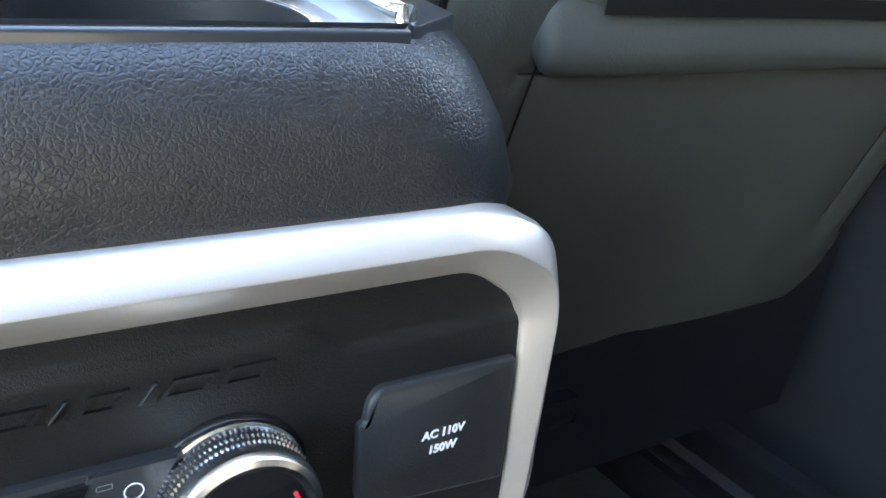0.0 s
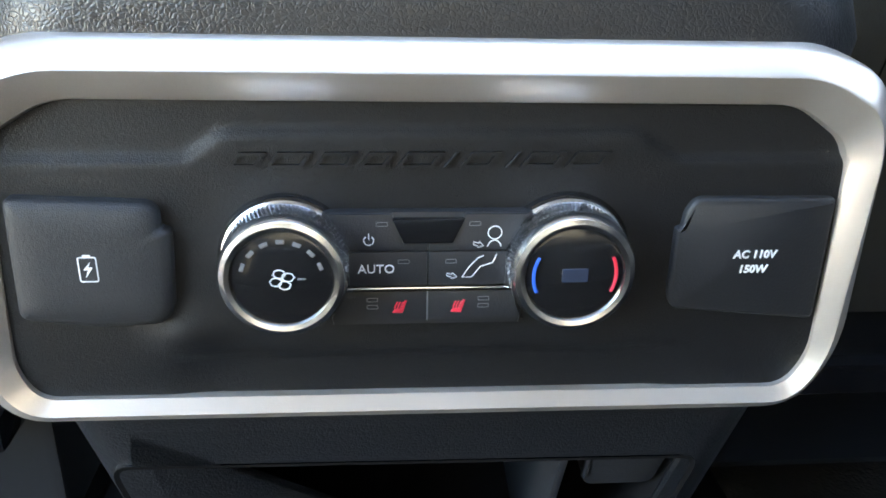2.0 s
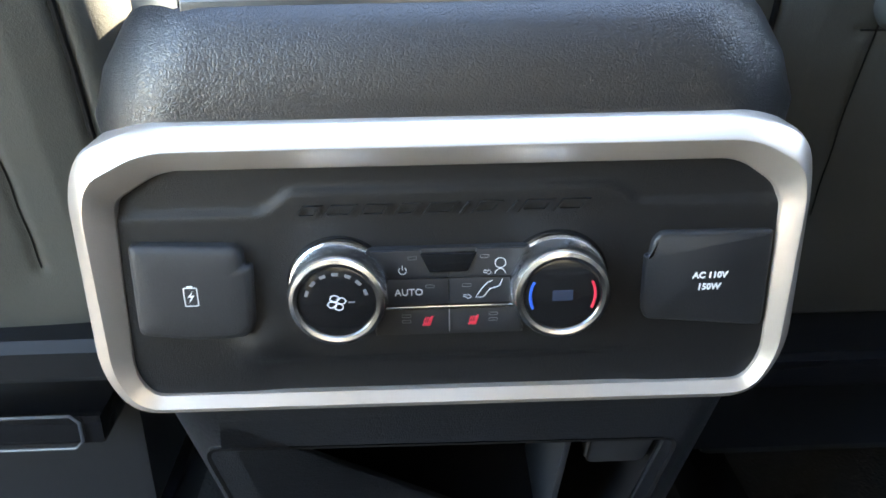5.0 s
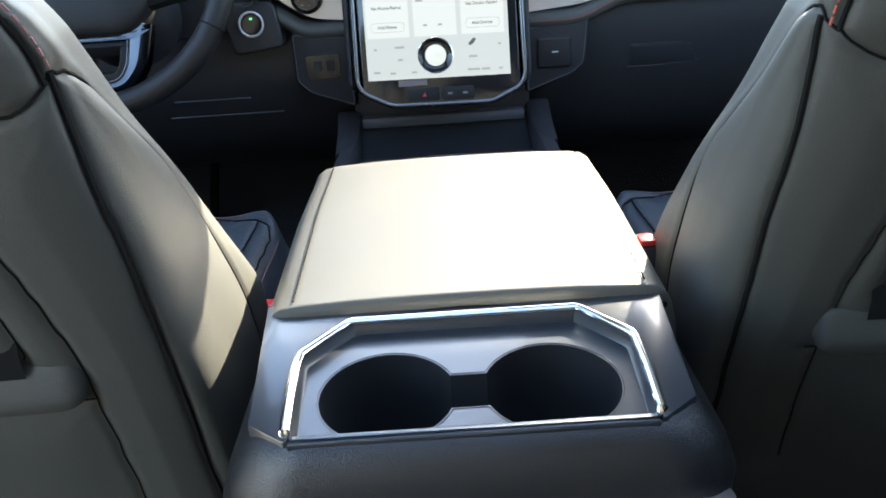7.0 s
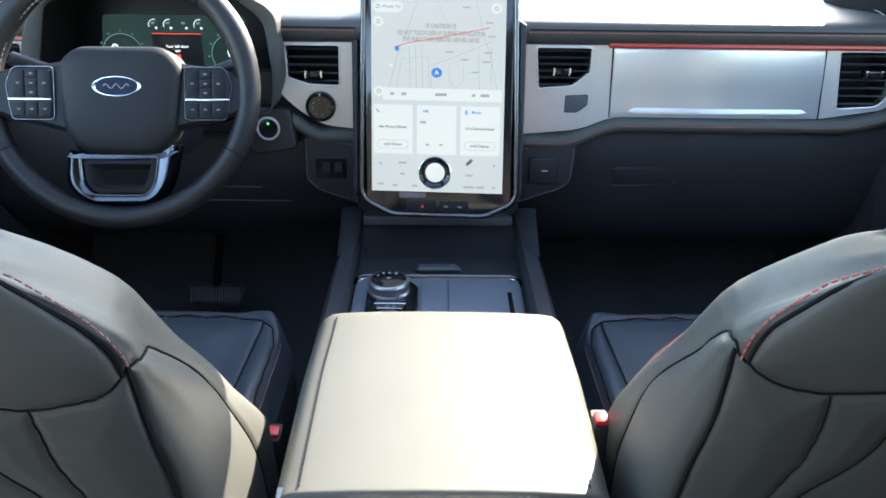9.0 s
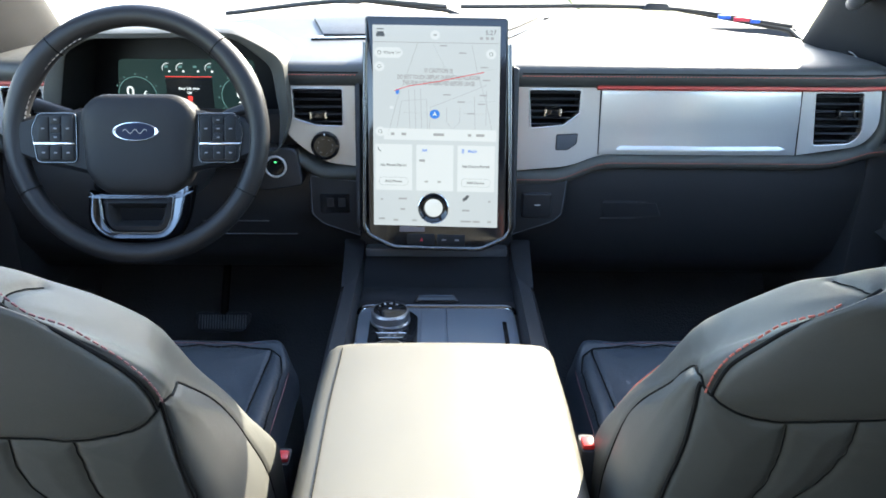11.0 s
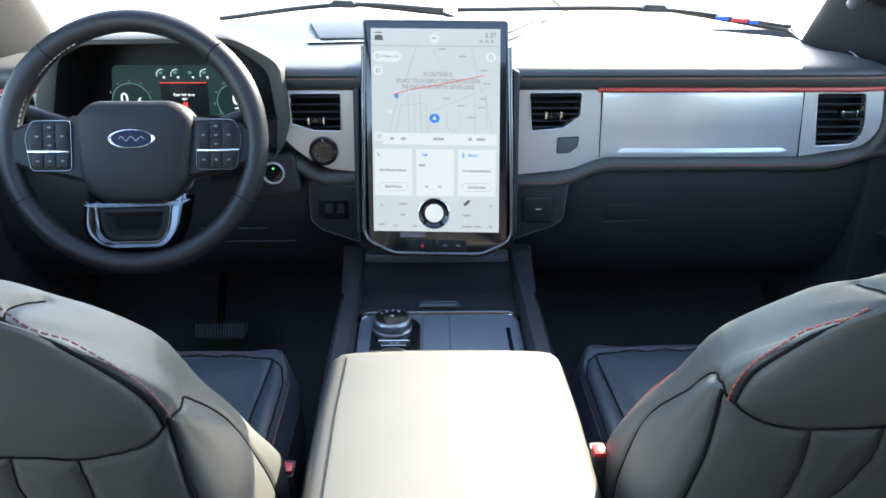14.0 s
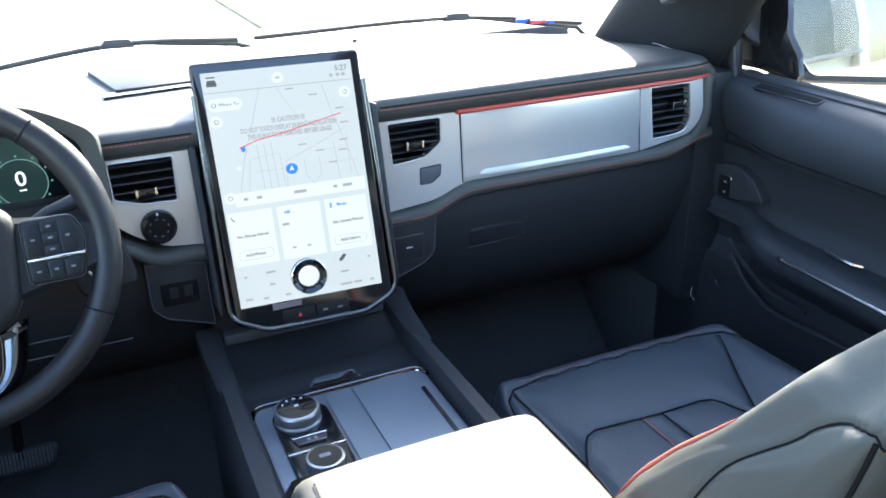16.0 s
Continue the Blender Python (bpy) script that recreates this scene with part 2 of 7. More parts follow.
CHROME = mat("bright_chrome", (0.78, 0.79, 0.80), 0.10, metal=1.0, vary=0.03, rough_vary=0.03)
CHROME_SATIN = mat("satin_chrome", (0.70, 0.70, 0.71), 0.22, metal=1.0, vary=0.04, rough_vary=0.05)
# Matt black for thread, joints and liner; painted shade at pocket mouth, pedal arm.
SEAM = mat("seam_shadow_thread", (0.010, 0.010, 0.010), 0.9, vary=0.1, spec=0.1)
RED_THREAD = mat("red_thread", (0.40, 0.085, 0.055), 0.65, vary=0.2)
MAUVE_THREAD = mat("dull_red_thread", (0.22, 0.085, 0.085), 0.7, vary=0.2)
PALE_THREAD = mat("pale_thread", (0.30, 0.27, 0.24), 0.7, vary=0.2)
RED_TRIM = mat("red_trim", (0.34, 0.035, 0.028), 0.38, vary=0.1)
CARPET = mat("black_carpet", (0.070, 0.070, 0.073), 0.95, grain=1.0, scale=260, vary=0.3, spec=0.2)
HEADLINER = mat("grey_headliner", (0.30, 0.30, 0.31), 0.9, grain=0.3, scale=500, vary=0.1)
PAINT_OUT = mat("car_paint", (0.78, 0.79, 0.80), 0.25, metal=0.0, vary=0.04, coat=0.6)
WHITE_INK = mat("white_print", (0.75, 0.76, 0.78), 0.5, vary=0.05)
GREY_INK = mat("grey_print", (0.16, 0.16, 0.17), 0.5, vary=0.05)
RED_INK = mat("red_print", (0.70, 0.03, 0.06), 0.45, vary=0.05)
BLUE_INK = mat("blue_print", (0.02, 0.12, 0.65), 0.45, vary=0.05)
BADGE_BLUE = mat("badge_blue", (0.005, 0.009, 0.030), 0.40, vary=0.1, spec=0.2)
CONCRETE = mat("pale_concrete", (0.42, 0.36, 0.30), 0.85, grain=0.5, scale=40, vary=0.15)
GRASS = mat("dry_grass", (0.16, 0.15, 0.06), 0.9, grain=0.8, scale=30, vary=0.35)
DECK = mat("satin_blue_grey_deck", (0.15, 0.17, 0.20), 0.34, metal=0.25, vary=0.05, rough_vary=0.03)
RUBBER = mat("wiper_rubber", (0.02, 0.02, 0.02), 0.6, vary=0.2)
RED_PLASTIC = mat("red_button_plastic", (0.62, 0.03, 0.03), 0.35, vary=0.08)
GLASS = clear("window_glass", (0.93, 0.96, 0.95), 0.05)
TINTED = clear("privacy_glass", (0.035, 0.037, 0.037), 0.16)
REAR_GLASS = clear("tailgate_glass", (0.04, 0.042, 0.042), 0.12)
ROOF_GLASS = clear("roof_glass", (0.92, 0.95, 0.97))
# Near black that puts the shade of the open slots into their colour.
SLOT_SHADE = mat("matt_slot_shade", (0.006, 0.006, 0.007), 0.8, vary=0.1, spec=0.15)
DARK_SHEET = mat("dark_floor_sheet", (0.014, 0.014, 0.015), 0.8, grain=0.5, scale=200, vary=0.2, spec=0.2)
CONSOLE_SKIN = mat("wrinkled_console_skin", (0.011, 0.012, 0.0145), 0.36, grain=0.24, scale=620, vary=0.14, spec=0.75, crease=True)
LID_LEATHER = mat("armrest_leather", (0.074, 0.072, 0.060), 0.48, grain=0.12, scale=1700, vary=0.12)
WHEEL_LEATHER = mat("smooth_wheel_leather", (0.011, 0.011, 0.012), 0.44, grain=0.08, scale=900, vary=0.12, spec=0.36)
SLATE = mat("smooth_slate_plastic", (0.022, 0.026, 0.032), 0.30, vary=0.06, rough_vary=0.02, spec=0.9, coat=0.3)
SWITCH = mat("satin_switch_black", (0.009, 0.010, 0.012), 0.46, vary=0.1, spec=0.25)
SWITCH_PAD = mat("grained_pad_black", (0.013, 0.0135, 0.015), 0.52, grain=0.2, scale=2400, vary=0.12, spec=0.25)
PILLAR = mat("matt_pillar_trim", (0.013, 0.0135, 0.015), 0.75, grain=0.2, scale=1200, vary=0.15, spec=0.18)
DARK_CHROME = mat("dark_chrome", (0.085, 0.09, 0.10), 0.13, metal=1.0, vary=0.05, rough_vary=0.04)
MIRROR = mat("mirror_glass", (0.85, 0.87, 0.88), 0.02, metal=1.0, vary=0.01, rough_vary=0.01)

# ---- setting: ground, shell of the car ----
CX = 0.004
solid("ground", bm_grid(lambda i, j: (-60 + 30 * i, -60 + 30 * j, -0.42), 4, 4), CONCRETE, "sunlit pale concrete parking ground", "ground", kind="structure")
solid("grass_verge", bm_box(1.9, 9.0, -30, 20, -0.42, -0.38, 0.01), GRASS, "dry yellow grass verge beside the parking ground", "grass", kind="structure")
solid("floor", bm_box(-0.83, 0.83, -1.3, 1.42, -0.05, 0.02, 0.0), CARPET, "black carpeted car floor", "floor", kind="structure")
# Unseen dark sheet, added to cut the light bounced off the rear floor.
solid("rear_dark_sheet", bm_box(-0.78, 0.78, -0.55, 0.34, 0.024, 0.032, 0.003), DARK_SHEET, "unseen dark sheet added on the rear floor to cut bounced light", "floor mat", kind="structure")
solid("firewall", bm_box(-0.83, 0.83, 1.76, 1.80, -0.05, 0.86, 0.0), CARPET, "dark firewall behind the footwells", "wall", kind="structure")
solid("toe_board", bm_grid(lambda i, j: (-0.83 + 1.66 * i, 1.42 + 0.34 * j, 0.02 + 0.34 * j), 1, 1), CARPET, "sloping carpeted toe board in the footwells", "floor", kind="structure")
def holed(bm):
    """A sheet with the roof window's opening cut out."""
    gone = [f for f in bm.faces if abs(f.calc_center_median().x) < 0.44 and -0.2 < f.calc_center_median().y < 0.5]
    bmesh.ops.delete(bm, geom=gone, context="FACES")
    return bm


solid("ceiling", holed(bm_grid(lambda i, j: (-0.64 + 1.28 * i / 8, -1.30 + 2.12 * j / 8, 1.46 - 0.05 * (i / 4 - 1) ** 2 - 0.02 * (j / 8) ** 2), 8, 8)), HEADLINER, "grey cloth headliner of the car", "ceiling", kind="structure")
solid("roof_panel", holed(bm_grid(lambda i, j: (-0.68 + 1.36 * i / 8, -1.34 + 2.16 * j / 8, 1.51 - 0.05 * (i / 4 - 1) ** 2 - 0.02 * (j / 8) ** 2), 8, 8)), PAINT_OUT, "painted metal roof of the car", "roof", kind="structure")
solid("roof_window", bm_grid(lambda i, j: (-0.54 + 1.08 * i / 8, -0.30 + 0.92 * j / 8, 1.484 - 0.035 * (i / 4 - 1) ** 2 - 0.010 * (j / 8) ** 2), 8, 8), ROOF_GLASS, "tinted glass roof window", "window", kind="structure")
solid("wall_rear", bm_box(-0.83, 0.83, -1.36, -1.31, 0.0, 0.95, 0.01), PLASTIC_FLAT, "dark trimmed tailgate wall below the rear window", "wall", kind="structure")
for sx in (-1, 1):
    side = "left" if sx < 0 else "right"
    for y0, y1, top in (((-1.34, 1.78, 0.80),) if sx > 0 else ((-1.34, -0.60, 0.80), (-0.60, 0.09, 0.12), (0.09, 1.78, 0.80))):  # the rear left door stands open
        solid("wall_" + side, bm_box(min(sx * 0.84, sx * 0.88), max(sx * 0.84, sx * 0.88), y0, y1, -0.05, top, 0.005), PAINT_OUT, "painted side of the car body", "wall", kind="structure")
    solid("fender_" + side, bm_box(min(sx * 0.850, sx * 0.92), max(sx * 0.850, sx * 0.92), 1.25, 2.5, -0.05, 0.84, 0.02), PAINT_OUT, "painted front fender of the car", "fender", kind="structure")
    # pillars and roof rail
    for name, y0, y1, dy in (("b_pillar_", 0.02, 0.16, -0.10), ("c_pillar_", -0.86, -0.72, -0.04), ("d_pillar_", -1.36, -1.20, 0.08)):
        rings = []
        for k in range(6):
            t = k / 5
            xo = sx * (0.87 - 0.23 * t ** 1.4)
            xi = sx * (0.80 - 0.20 * t ** 1.4)
            rings.append([(xo, y0 + dy * t, 0.78 + 0.68 * t), (xo, y1 + dy * t, 0.78 + 0.68 * t), (xi, y1 + dy * t - 0.01, 0.78 + 0.68 * t), (xi, y0 + dy * t + 0.01, 0.78 + 0.68 * t)])
        solid(name + side, bm_loft(rings), PLASTIC_FLAT, "dark trimmed roof pillar between the side windows", "pillar", kind="structure")
    solid("roof_rail_" + side, bm_tube([(sx * 0.645, -1.3, 1.42), (sx * 0.655, 0.0, 1.43), (sx * 0.65, 0.55, 1.42), (sx * 0.645, 0.80, 1.385)], 0.045, 10), HEADLINER, "grey trimmed rail along the roof edge", "roof rail", kind="structure")
    # windscreen pillar
    rings = []
    for k in range(12):
        t = (k - 1) / 10
        f = Vector((0.735, 1.53, 0.87)).lerp(Vector((0.60, 0.83, 1.40)), t) + Vector((0.03, 0.02, 0.03)) * math.sin(math.pi * max(0, t))
        r = Vector((0.80, 1.225, 0.86)).lerp(Vector((0.645, 0.74, 1.38)), t) + Vector((0.035, 0.01, 0.02)) * math.sin(math.pi * max(0, t))
        o = Vector((0.05, 0.02, 0.0))
        ring = rounded([((0), (0)), (1, 0), (1, 1), (0, 1)], 0.25, 3)
        pts = []
        for u, v in ring:
            q = f.lerp(r, u) + o * v
            q.x -= 0.018 * math.sin(math.pi * u) * (1 - v)
            pts.append((sx * q.x, q.y, q.z))
        rings.append(pts)
    solid("windscreen_pillar_" + side, bm_loft(rings), PILLAR, "dark plastic trimmed pillar beside the windscreen", "pillar", kind="structure")
for sx, side in ((-1, "left"), (1, "right")):
    solid("hinge_post_" + side, bm_box(*sorted((sx * 0.812, sx * 0.878)), 1.208, 1.34, -0.02, 0.848, 0.006), PLASTIC_FLAT, "dark trimmed post ahead of the front door", "pillar", kind="structure")
for sx, side in ((-1, "left"), (1, "right")):
    solid("rear_trim_" + side, bm_box(*sorted((sx * 0.815, sx * 0.8385)), -1.30, 0.155 if sx > 0 else -0.60, 0.02, 0.800, 0.006), PLASTIC_FLAT, "dark plastic trim of the rear door and side", "trim", kind="structure")
    solid("kick_panel_" + side, bm_box(*sorted((sx * 0.815, sx * 0.8385)), 1.343, 1.757, 0.0, 0.80, 0.004), CARPET, "dark carpeted side panel of the front footwell", "trim", kind="structure")
    solid("sill_" + side, bm_box(*sorted((sx * 0.785, sx * 0.8392)), -0.30, 1.30, 0.0, 0.065, 0.008), PLASTIC_FLAT, "dark plastic door sill trim", "trim", kind="structure")
# Unseen bench, set forward and tall to keep low light off the console.
bench = thing("light_block_bench", (0, -0.40, 0.02), "unseen black leather rear bench seat, set forward to block low light", "car seat")
part("cushion", bm_box(-0.70, 0.70, -0.58, -0.13, 0.24, 0.43, 0.05, 4), LEATHER, bench, smooth=60)
part("backrest", bm_loft([[(x, y, z) for y, z in ((-0.60, 0.38), (-0.55, 0.41), (-0.66, 0.98), (-0.71, 1.03), (-0.78, 1.00), (-0.74, 0.40))] for x in (-0.70, -0.68, 0.68, 0.70)]), LEATHER, bench, smooth=60)
for x in (-0.42, 0.42):
    part("headrest", bm_box(x - 0.13, x + 0.13, -0.79, -0.69, 1.05, 1.20, 0.035, 4), LEATHER, bench, smooth=60)
part("base", bm_box(-0.62, 0.62, -0.56, -0.20, 0.03, 0.25, 0.01), PLASTIC_FLAT, bench)
solid("windscreen_header", bm_box(-0.62, 0.62, 0.78, 0.86, 1.36, 1.43, 0.012), HEADLINER, "grey trimmed header above the windscreen", "header", kind="structure")


def glass_point(u, v):
    """On the windscreen: u across, v from its foot to its head."""
    x = u * (0.765 - 0.165 * v)
    foot = Vector((x, 1.550 - 0.02 * u * u, 0.922 - 0.046 * u * u))
    head = Vector((x, 0.86 - 0.05 * u * u, 1.41))
    return foot.lerp(head, v) + Vector((0, 0.03, 0.03)) * math.sin(math.pi * v)


pane = solid("windscreen", bm_grid(lambda i, j: glass_point(-1 + i / 8, j / 8), 16, 8), GLASS, "clear curved windscreen glass", "windscreen", kind="structure")
pane.visible_shadow = False
side_pane = solid("door_window", bm_grid(lambda i, j: (0.872 - 0.21 * (j / 4) ** 1.3, 0.14 + i / 4 * (1.00 - 0.42 * (j / 4)), 0.80 + 0.58 * j / 4), 4, 4), GLASS, "clear side window of the front passenger door", "window", kind="structure")
side_pane.visible_shadow = False
side_pane = solid("driver_window", bm_grid(lambda i, j: (-0.872 + 0.21 * (j / 4) ** 1.3, 0.14 + i / 4 * (1.00 - 0.42 * (j / 4)), 0.80 + 0.58 * j / 4), 4, 4), GLASS, "clear side window of the driver door", "window", kind="structure")
side_pane.visible_shadow = False

for name, x0, x1, y0, y1 in (("rear_window_right_1", 0.86, 0.645, -0.74, 0.06), ("rear_window_right_2", 0.86, 0.645, -1.24, -0.80), ("rear_window_left_1", -0.86, -0.645, -1.24, -0.80)):
    solid(name, bm_grid(lambda i, j: (x0 + (x1 - x0) * (j / 4) ** 1.4, y0 + (y1 - y0) * i / 2, 0.79 + 0.64 * j / 4), 2, 4), TINTED, "dark tinted rear side window", "window", kind="structure")
solid("rear_window", bm_grid(lambda i, j: (-0.80 + 1.6 * i / 4 * (1 - 0.1 * j / 4) + 0.08 * j / 4, -1.33 + 0.05 * j / 4, 0.94 + 0.50 * j / 4), 4, 4), REAR_GLASS, "dark tinted tailgate window", "window", kind="structure")

# ---- rear end of the centre console ----
console = thing("centre_console", (0, 0.55, 0.02), "dark grained plastic centre console with silver framed rear control panel", "console")


def console_ring(z, w_rear, w, y_rear, r):
    poly = [(-w_rear, y_rear), (w_rear, y_rear), (w, y_rear + r), (w, 0.76), (-w, 0.76), (-w, y_rear + r)]
    return [(CX + u, v, z) for u, v in rounded(poly, [0.016, 0.016, 0.016, 0.01, 0.01, 0.016], 5)]


body = bm_loft([console_ring(0.02, 0.060, 0.085, 0.358, 0.03), console_ring(0.20, 0.085, 0.108, 0.325, 0.03),
                console_ring(0.400, 0.134, 0.156, 0.290, 0.03), console_ring(0.43, 0.140, 0.160, 0.2830, 0.026), console_ring(0.541, 0.132, 0.160, 0.2820, 0.026), console_ring(0.554, 0.131, 0.160, 0.2782, 0.026),
                console_ring(0.575, 0.124, 0.153, 0.2795, 0.025), console_ring(0.593, 0.117, 0.142, 0.2840, 0.023), console_ring(0.600, 0.113, 0.137, 0.2885, 0.022),
                console_ring(0.6035, 0.111, 0.1345, 0.2925, 0.021)], cap1=False)
gone = [f for f in body.faces if 0.20 < f.calc_center_median().z < 0.40 and f.calc_area() > 0.025 and f.calc_center_median().y < 0.33]
low = [(v.co.x, v.co.z) for f in gone for v in f.verts]
bmesh.ops.delete(body, geom=gone, context="FACES")
part("body", body, CONSOLE_SKIN, console, "wrinkle grained dark console body")
# rear face below the frame, with an open storage slot
LF = plane_at((0, 0.325, 0.20), (1, 0, 0), (0, -0.035, 0.20))
up = lambda z: (z - 0.20) * math.hypot(0.035, 0.20) / 0.20
(ax, az), (bx, bz), (cx, cz), (dx, dz) = sorted(low, key=lambda p: math.atan2(p[1] - 0.30, p[0] - CX))
slot = [(u, up(z)) for u, z in rounded([(-0.126, 0.382), (-0.104, 0.285), (0.102, 0.285), (0.124, 0.378)], [0.010, 0.016, 0.016, 0.010], 5)]
part("lower_face", bm_plate([(ax, up(az)), (bx, up(bz)), (cx, up(cz)), (dx, up(dz))], [slot], LF, -0.004, 0.0), CONSOLE_SKIN, console)
part("slot_wall", bm_loft([[LF @ Vector((a, b, w)) for a, b in inset(slot, d)] for d, w in ((0.0, 0.0006), (0.0022, 0.0), (0.0030, -0.003), (0.005, -0.085))], cap0=False), SLOT_SHADE, console, "open storage slot with its shade put into black walls", smooth=50)


# silver frame round the panel
OUT = [(-0.125, 0.5568), (-0.1535, 0.5455), (-0.1600, 0.528), (-0.1610, 0.440), (-0.1490, 0.4172), (0.1485, 0.4150), (0.1625, 0.441), (0.1620, 0.526), (0.1580, 0.5445), (0.133, 0.5558)]
INN = [(-0.119, 0.5370), (-0.1395, 0.5245), (-0.1408, 0.517), (-0.1448, 0.439), (-0.1385, 0.4265), (0.1430, 0.4245), (0.1502, 0.438), (0.1487, 0.516), (0.1457, 0.5235), (0.128, 0.5358)]
OUT = rounded(OUT, [0.012, 0.010, 0.014, 0.022, 0.014, 0.014, 0.022, 0.014, 0.010, 0.012], 5)
INN = rounded(INN, [0.008, 0.005, 0.010, 0.009, 0.007, 0.007, 0.009, 0.010, 0.005, 0.008], 5)
mixed = lambda t: [(a[0] * (1 - t) + b[0] * t, a[1] * (1 - t) + b[1] * t) for a, b in zip(OUT, INN)]
lift = lambda poly, y, low=0.0: [(u, y + low * smoothstep(0.52, 0.44, v), v) for u, v in poly]
part("panel_frame", bm_loft([lift(inset(OUT, -0.001), 0.300), lift(inset(OUT, -0.001), 0.2800), lift(OUT, 0.2755), lift(mixed(0.06), 0.2738), lift(mixed(0.12), 0.2725, 0.0010), lift(mixed(0.40), 0.2664, 0.0050), lift(mixed(0.44), 0.2660, 0.0050),
                             lift(mixed(0.48), 0.2663, 0.0050), lift(mixed(0.90), 0.2735, 0.0008), lift(mixed(0.97), 0.2748), lift(INN, 0.2765), lift(inset(INN, 0.0006), 0.2860)], cap0=False, cap1=False), FRAME_SILVER, console, "satin silver frame round the rear panel", smooth=24)


def panel_relief(x, z):
    """How far the rear panel stands out."""
    x -= CX
    edge = 0.5172 + 0.0092 * (smoothstep(-0.085, -0.068, x) - smoothstep(0.068, 0.085, x))
    d = 0.0022 * (1 - smoothstep(edge - 0.0020, edge + 0.0016, z))
    d -= 0.0012 * (1 - smoothstep(0.4405, 0.4445, z)) * smoothstep(-0.10, -0.08, x) * (1 - smoothstep(0.08, 0.10, x))
    d += 0.0010 * max(0.0, 1 - ((z - 0.478) / 0.05) ** 2)
    # moulded swellings beside the covers
    d += 0.0035 * math.exp(-((x + 0.088) / 0.012) ** 2 - ((z - 0.452) / 0.010) ** 2)
    return d


px0, px1, pz0, pz1 = -0.1475, 0.1530, 0.421, 0.540
part("control_panel", bm_grid(lambda i, j: (px0 + (px1 - px0) * i / 130, 0.2790 - panel_relief(px0 + (px1 - px0) * i / 130, pz0 + (pz1 - pz0) * j / 70), pz0 + (pz1 - pz0) * j / 70), 130, 70), PANEL_BLACK, console, "fine grained black control panel", smooth=60)
PF = facing(0.2775)
# row of embossed slanted plates
for u0, u1 in ((92, 190), (196, 316), (326, 440), (450, 546), (556, 682), (690, 716), (736, 842), (866, 900), (906, 1030), (1036, 1160)):
    a, b = -0.0650 + (u0 - 92) * 0.0001203, -0.0650 + (u1 - 92) * 0.0001203 - 0.0040
    lean = lambda q: [(p[0] + 0.0042 * (p[1] - 0.5142) / 0.0054, p[1]) for p in q]
    if b - a < 0.003:
        bm = bm_slab(lean(rect(a, a + 0.0012, 0.5142, 0.5196)), PF, -0.003, 0.0025, 0.0003, 1)
    else:
        bm = bm_plate(lean(rect(a, b + 0.0012, 0.5142, 0.5196)), [lean(rect(a + 0.0014, b - 0.0002, 0.5154, 0.5184))], PF, -0.003, 0.0025)
    part("raised_mark", bm, PANEL_BLACK, console)


def knob(cx, cz, name, label):
    fr = facing(0.2765) @ Matrix.Translation((cx, cz, 0))
    body = part(name, bm_lathe([(0.0222, -0.004), (0.0222, 0.0035), (0.0214, 0.0040), (0.0212, 0.0135), (0.0216, 0.0150), (0.0216, 0.0170), (0.0205, 0.0190), (0.0188, 0.0196), (0.0172, 0.0192), (0.0166, 0.0180)], fr, 72, True), CHROME_SATIN, console, label, smooth=30)
    # diamond knurls round the rim
    bits = []
    for k in range(90):
        for row in range(3):
            a = math.tau * (k + 0.5 * (row % 2)) / 90
            p = [(0.0212, -0.0006), (0.0212, 0.0006)]
            c = Vector((math.cos(a), math.sin(a), 0))
            t = Vector((-math.sin(a), math.cos(a), 0))
            h = 0.0055 + row * 0.0030
            bm = bmesh.new()
            base = [c * 0.0211 + t * 0.0007 + Vector((0, 0, h)), c * 0.0211 + Vector((0, 0, h + 0.0015)), c * 0.0211 - t * 0.0007 + Vector((0, 0, h)), c * 0.0211 + Vector((0, 0, h - 0.0015))]
            tip = bm.verts.new(fr @ (c * 0.0219 + Vector((0, 0, h))))
            vs = [bm.verts.new(fr @ q) for q in base]
            for i in range(4):
                bm.faces.new((vs[i - 1], vs[i], tip))
            bits.append(bm)
    part("knurl_band", merged(bits), CHROME, body, "diamond knurled chrome grip")
    part("dark_collar", bm_lathe([(0.0238, -0.006), (0.0238, 0.0005), (0.0226, 0.0022), (0.0221, 0.0022)], fr, 60, False), GLOSS, body)
    part("knob_face", bm_lathe([(0.0169, 0.010), (0.0169, 0.0182), (0.0160, 0.0185), (0.0001, 0.0186)], fr, 60, True), GLOSS, body, "gloss black knob face")
    return body, fr


KZ = 0.4815
fan, fan_fr = knob(-0.0470, KZ, "fan_knob", "knurled chrome ringed fan speed knob")
temp, temp_fr = knob(0.0510, KZ, "temperature_knob", "knurled chrome ringed temperature knob")
W1 = 0.0188
for k in range(4):
    a = math.tau * k / 4 + 0.4
    c = Vector((math.cos(a) * 0.0022, math.sin(a) * 0.0022))
    loop = [(c.x + math.cos(a + s) * 0.0017 * (1.25 if i % 2 else 1) , c.y + math.sin(a + s) * 0.0015) for i, s in enumerate([math.tau * j / 14 for j in range(14)])]
    part("fan_mark", bm_tube(line_in(fan_fr, loop, W1), 0.00022, 5, True), WHITE_INK, fan)
part("pointer_mark", bm_slab([(0.0050, -0.0002), (0.0078, -0.0001), (0.0078, 0.0003), (0.0050, 0.0004)], fan_fr, W1 - 0.0005, W1 + 0.0002, 0.0001, 1), GREY_INK, fan)
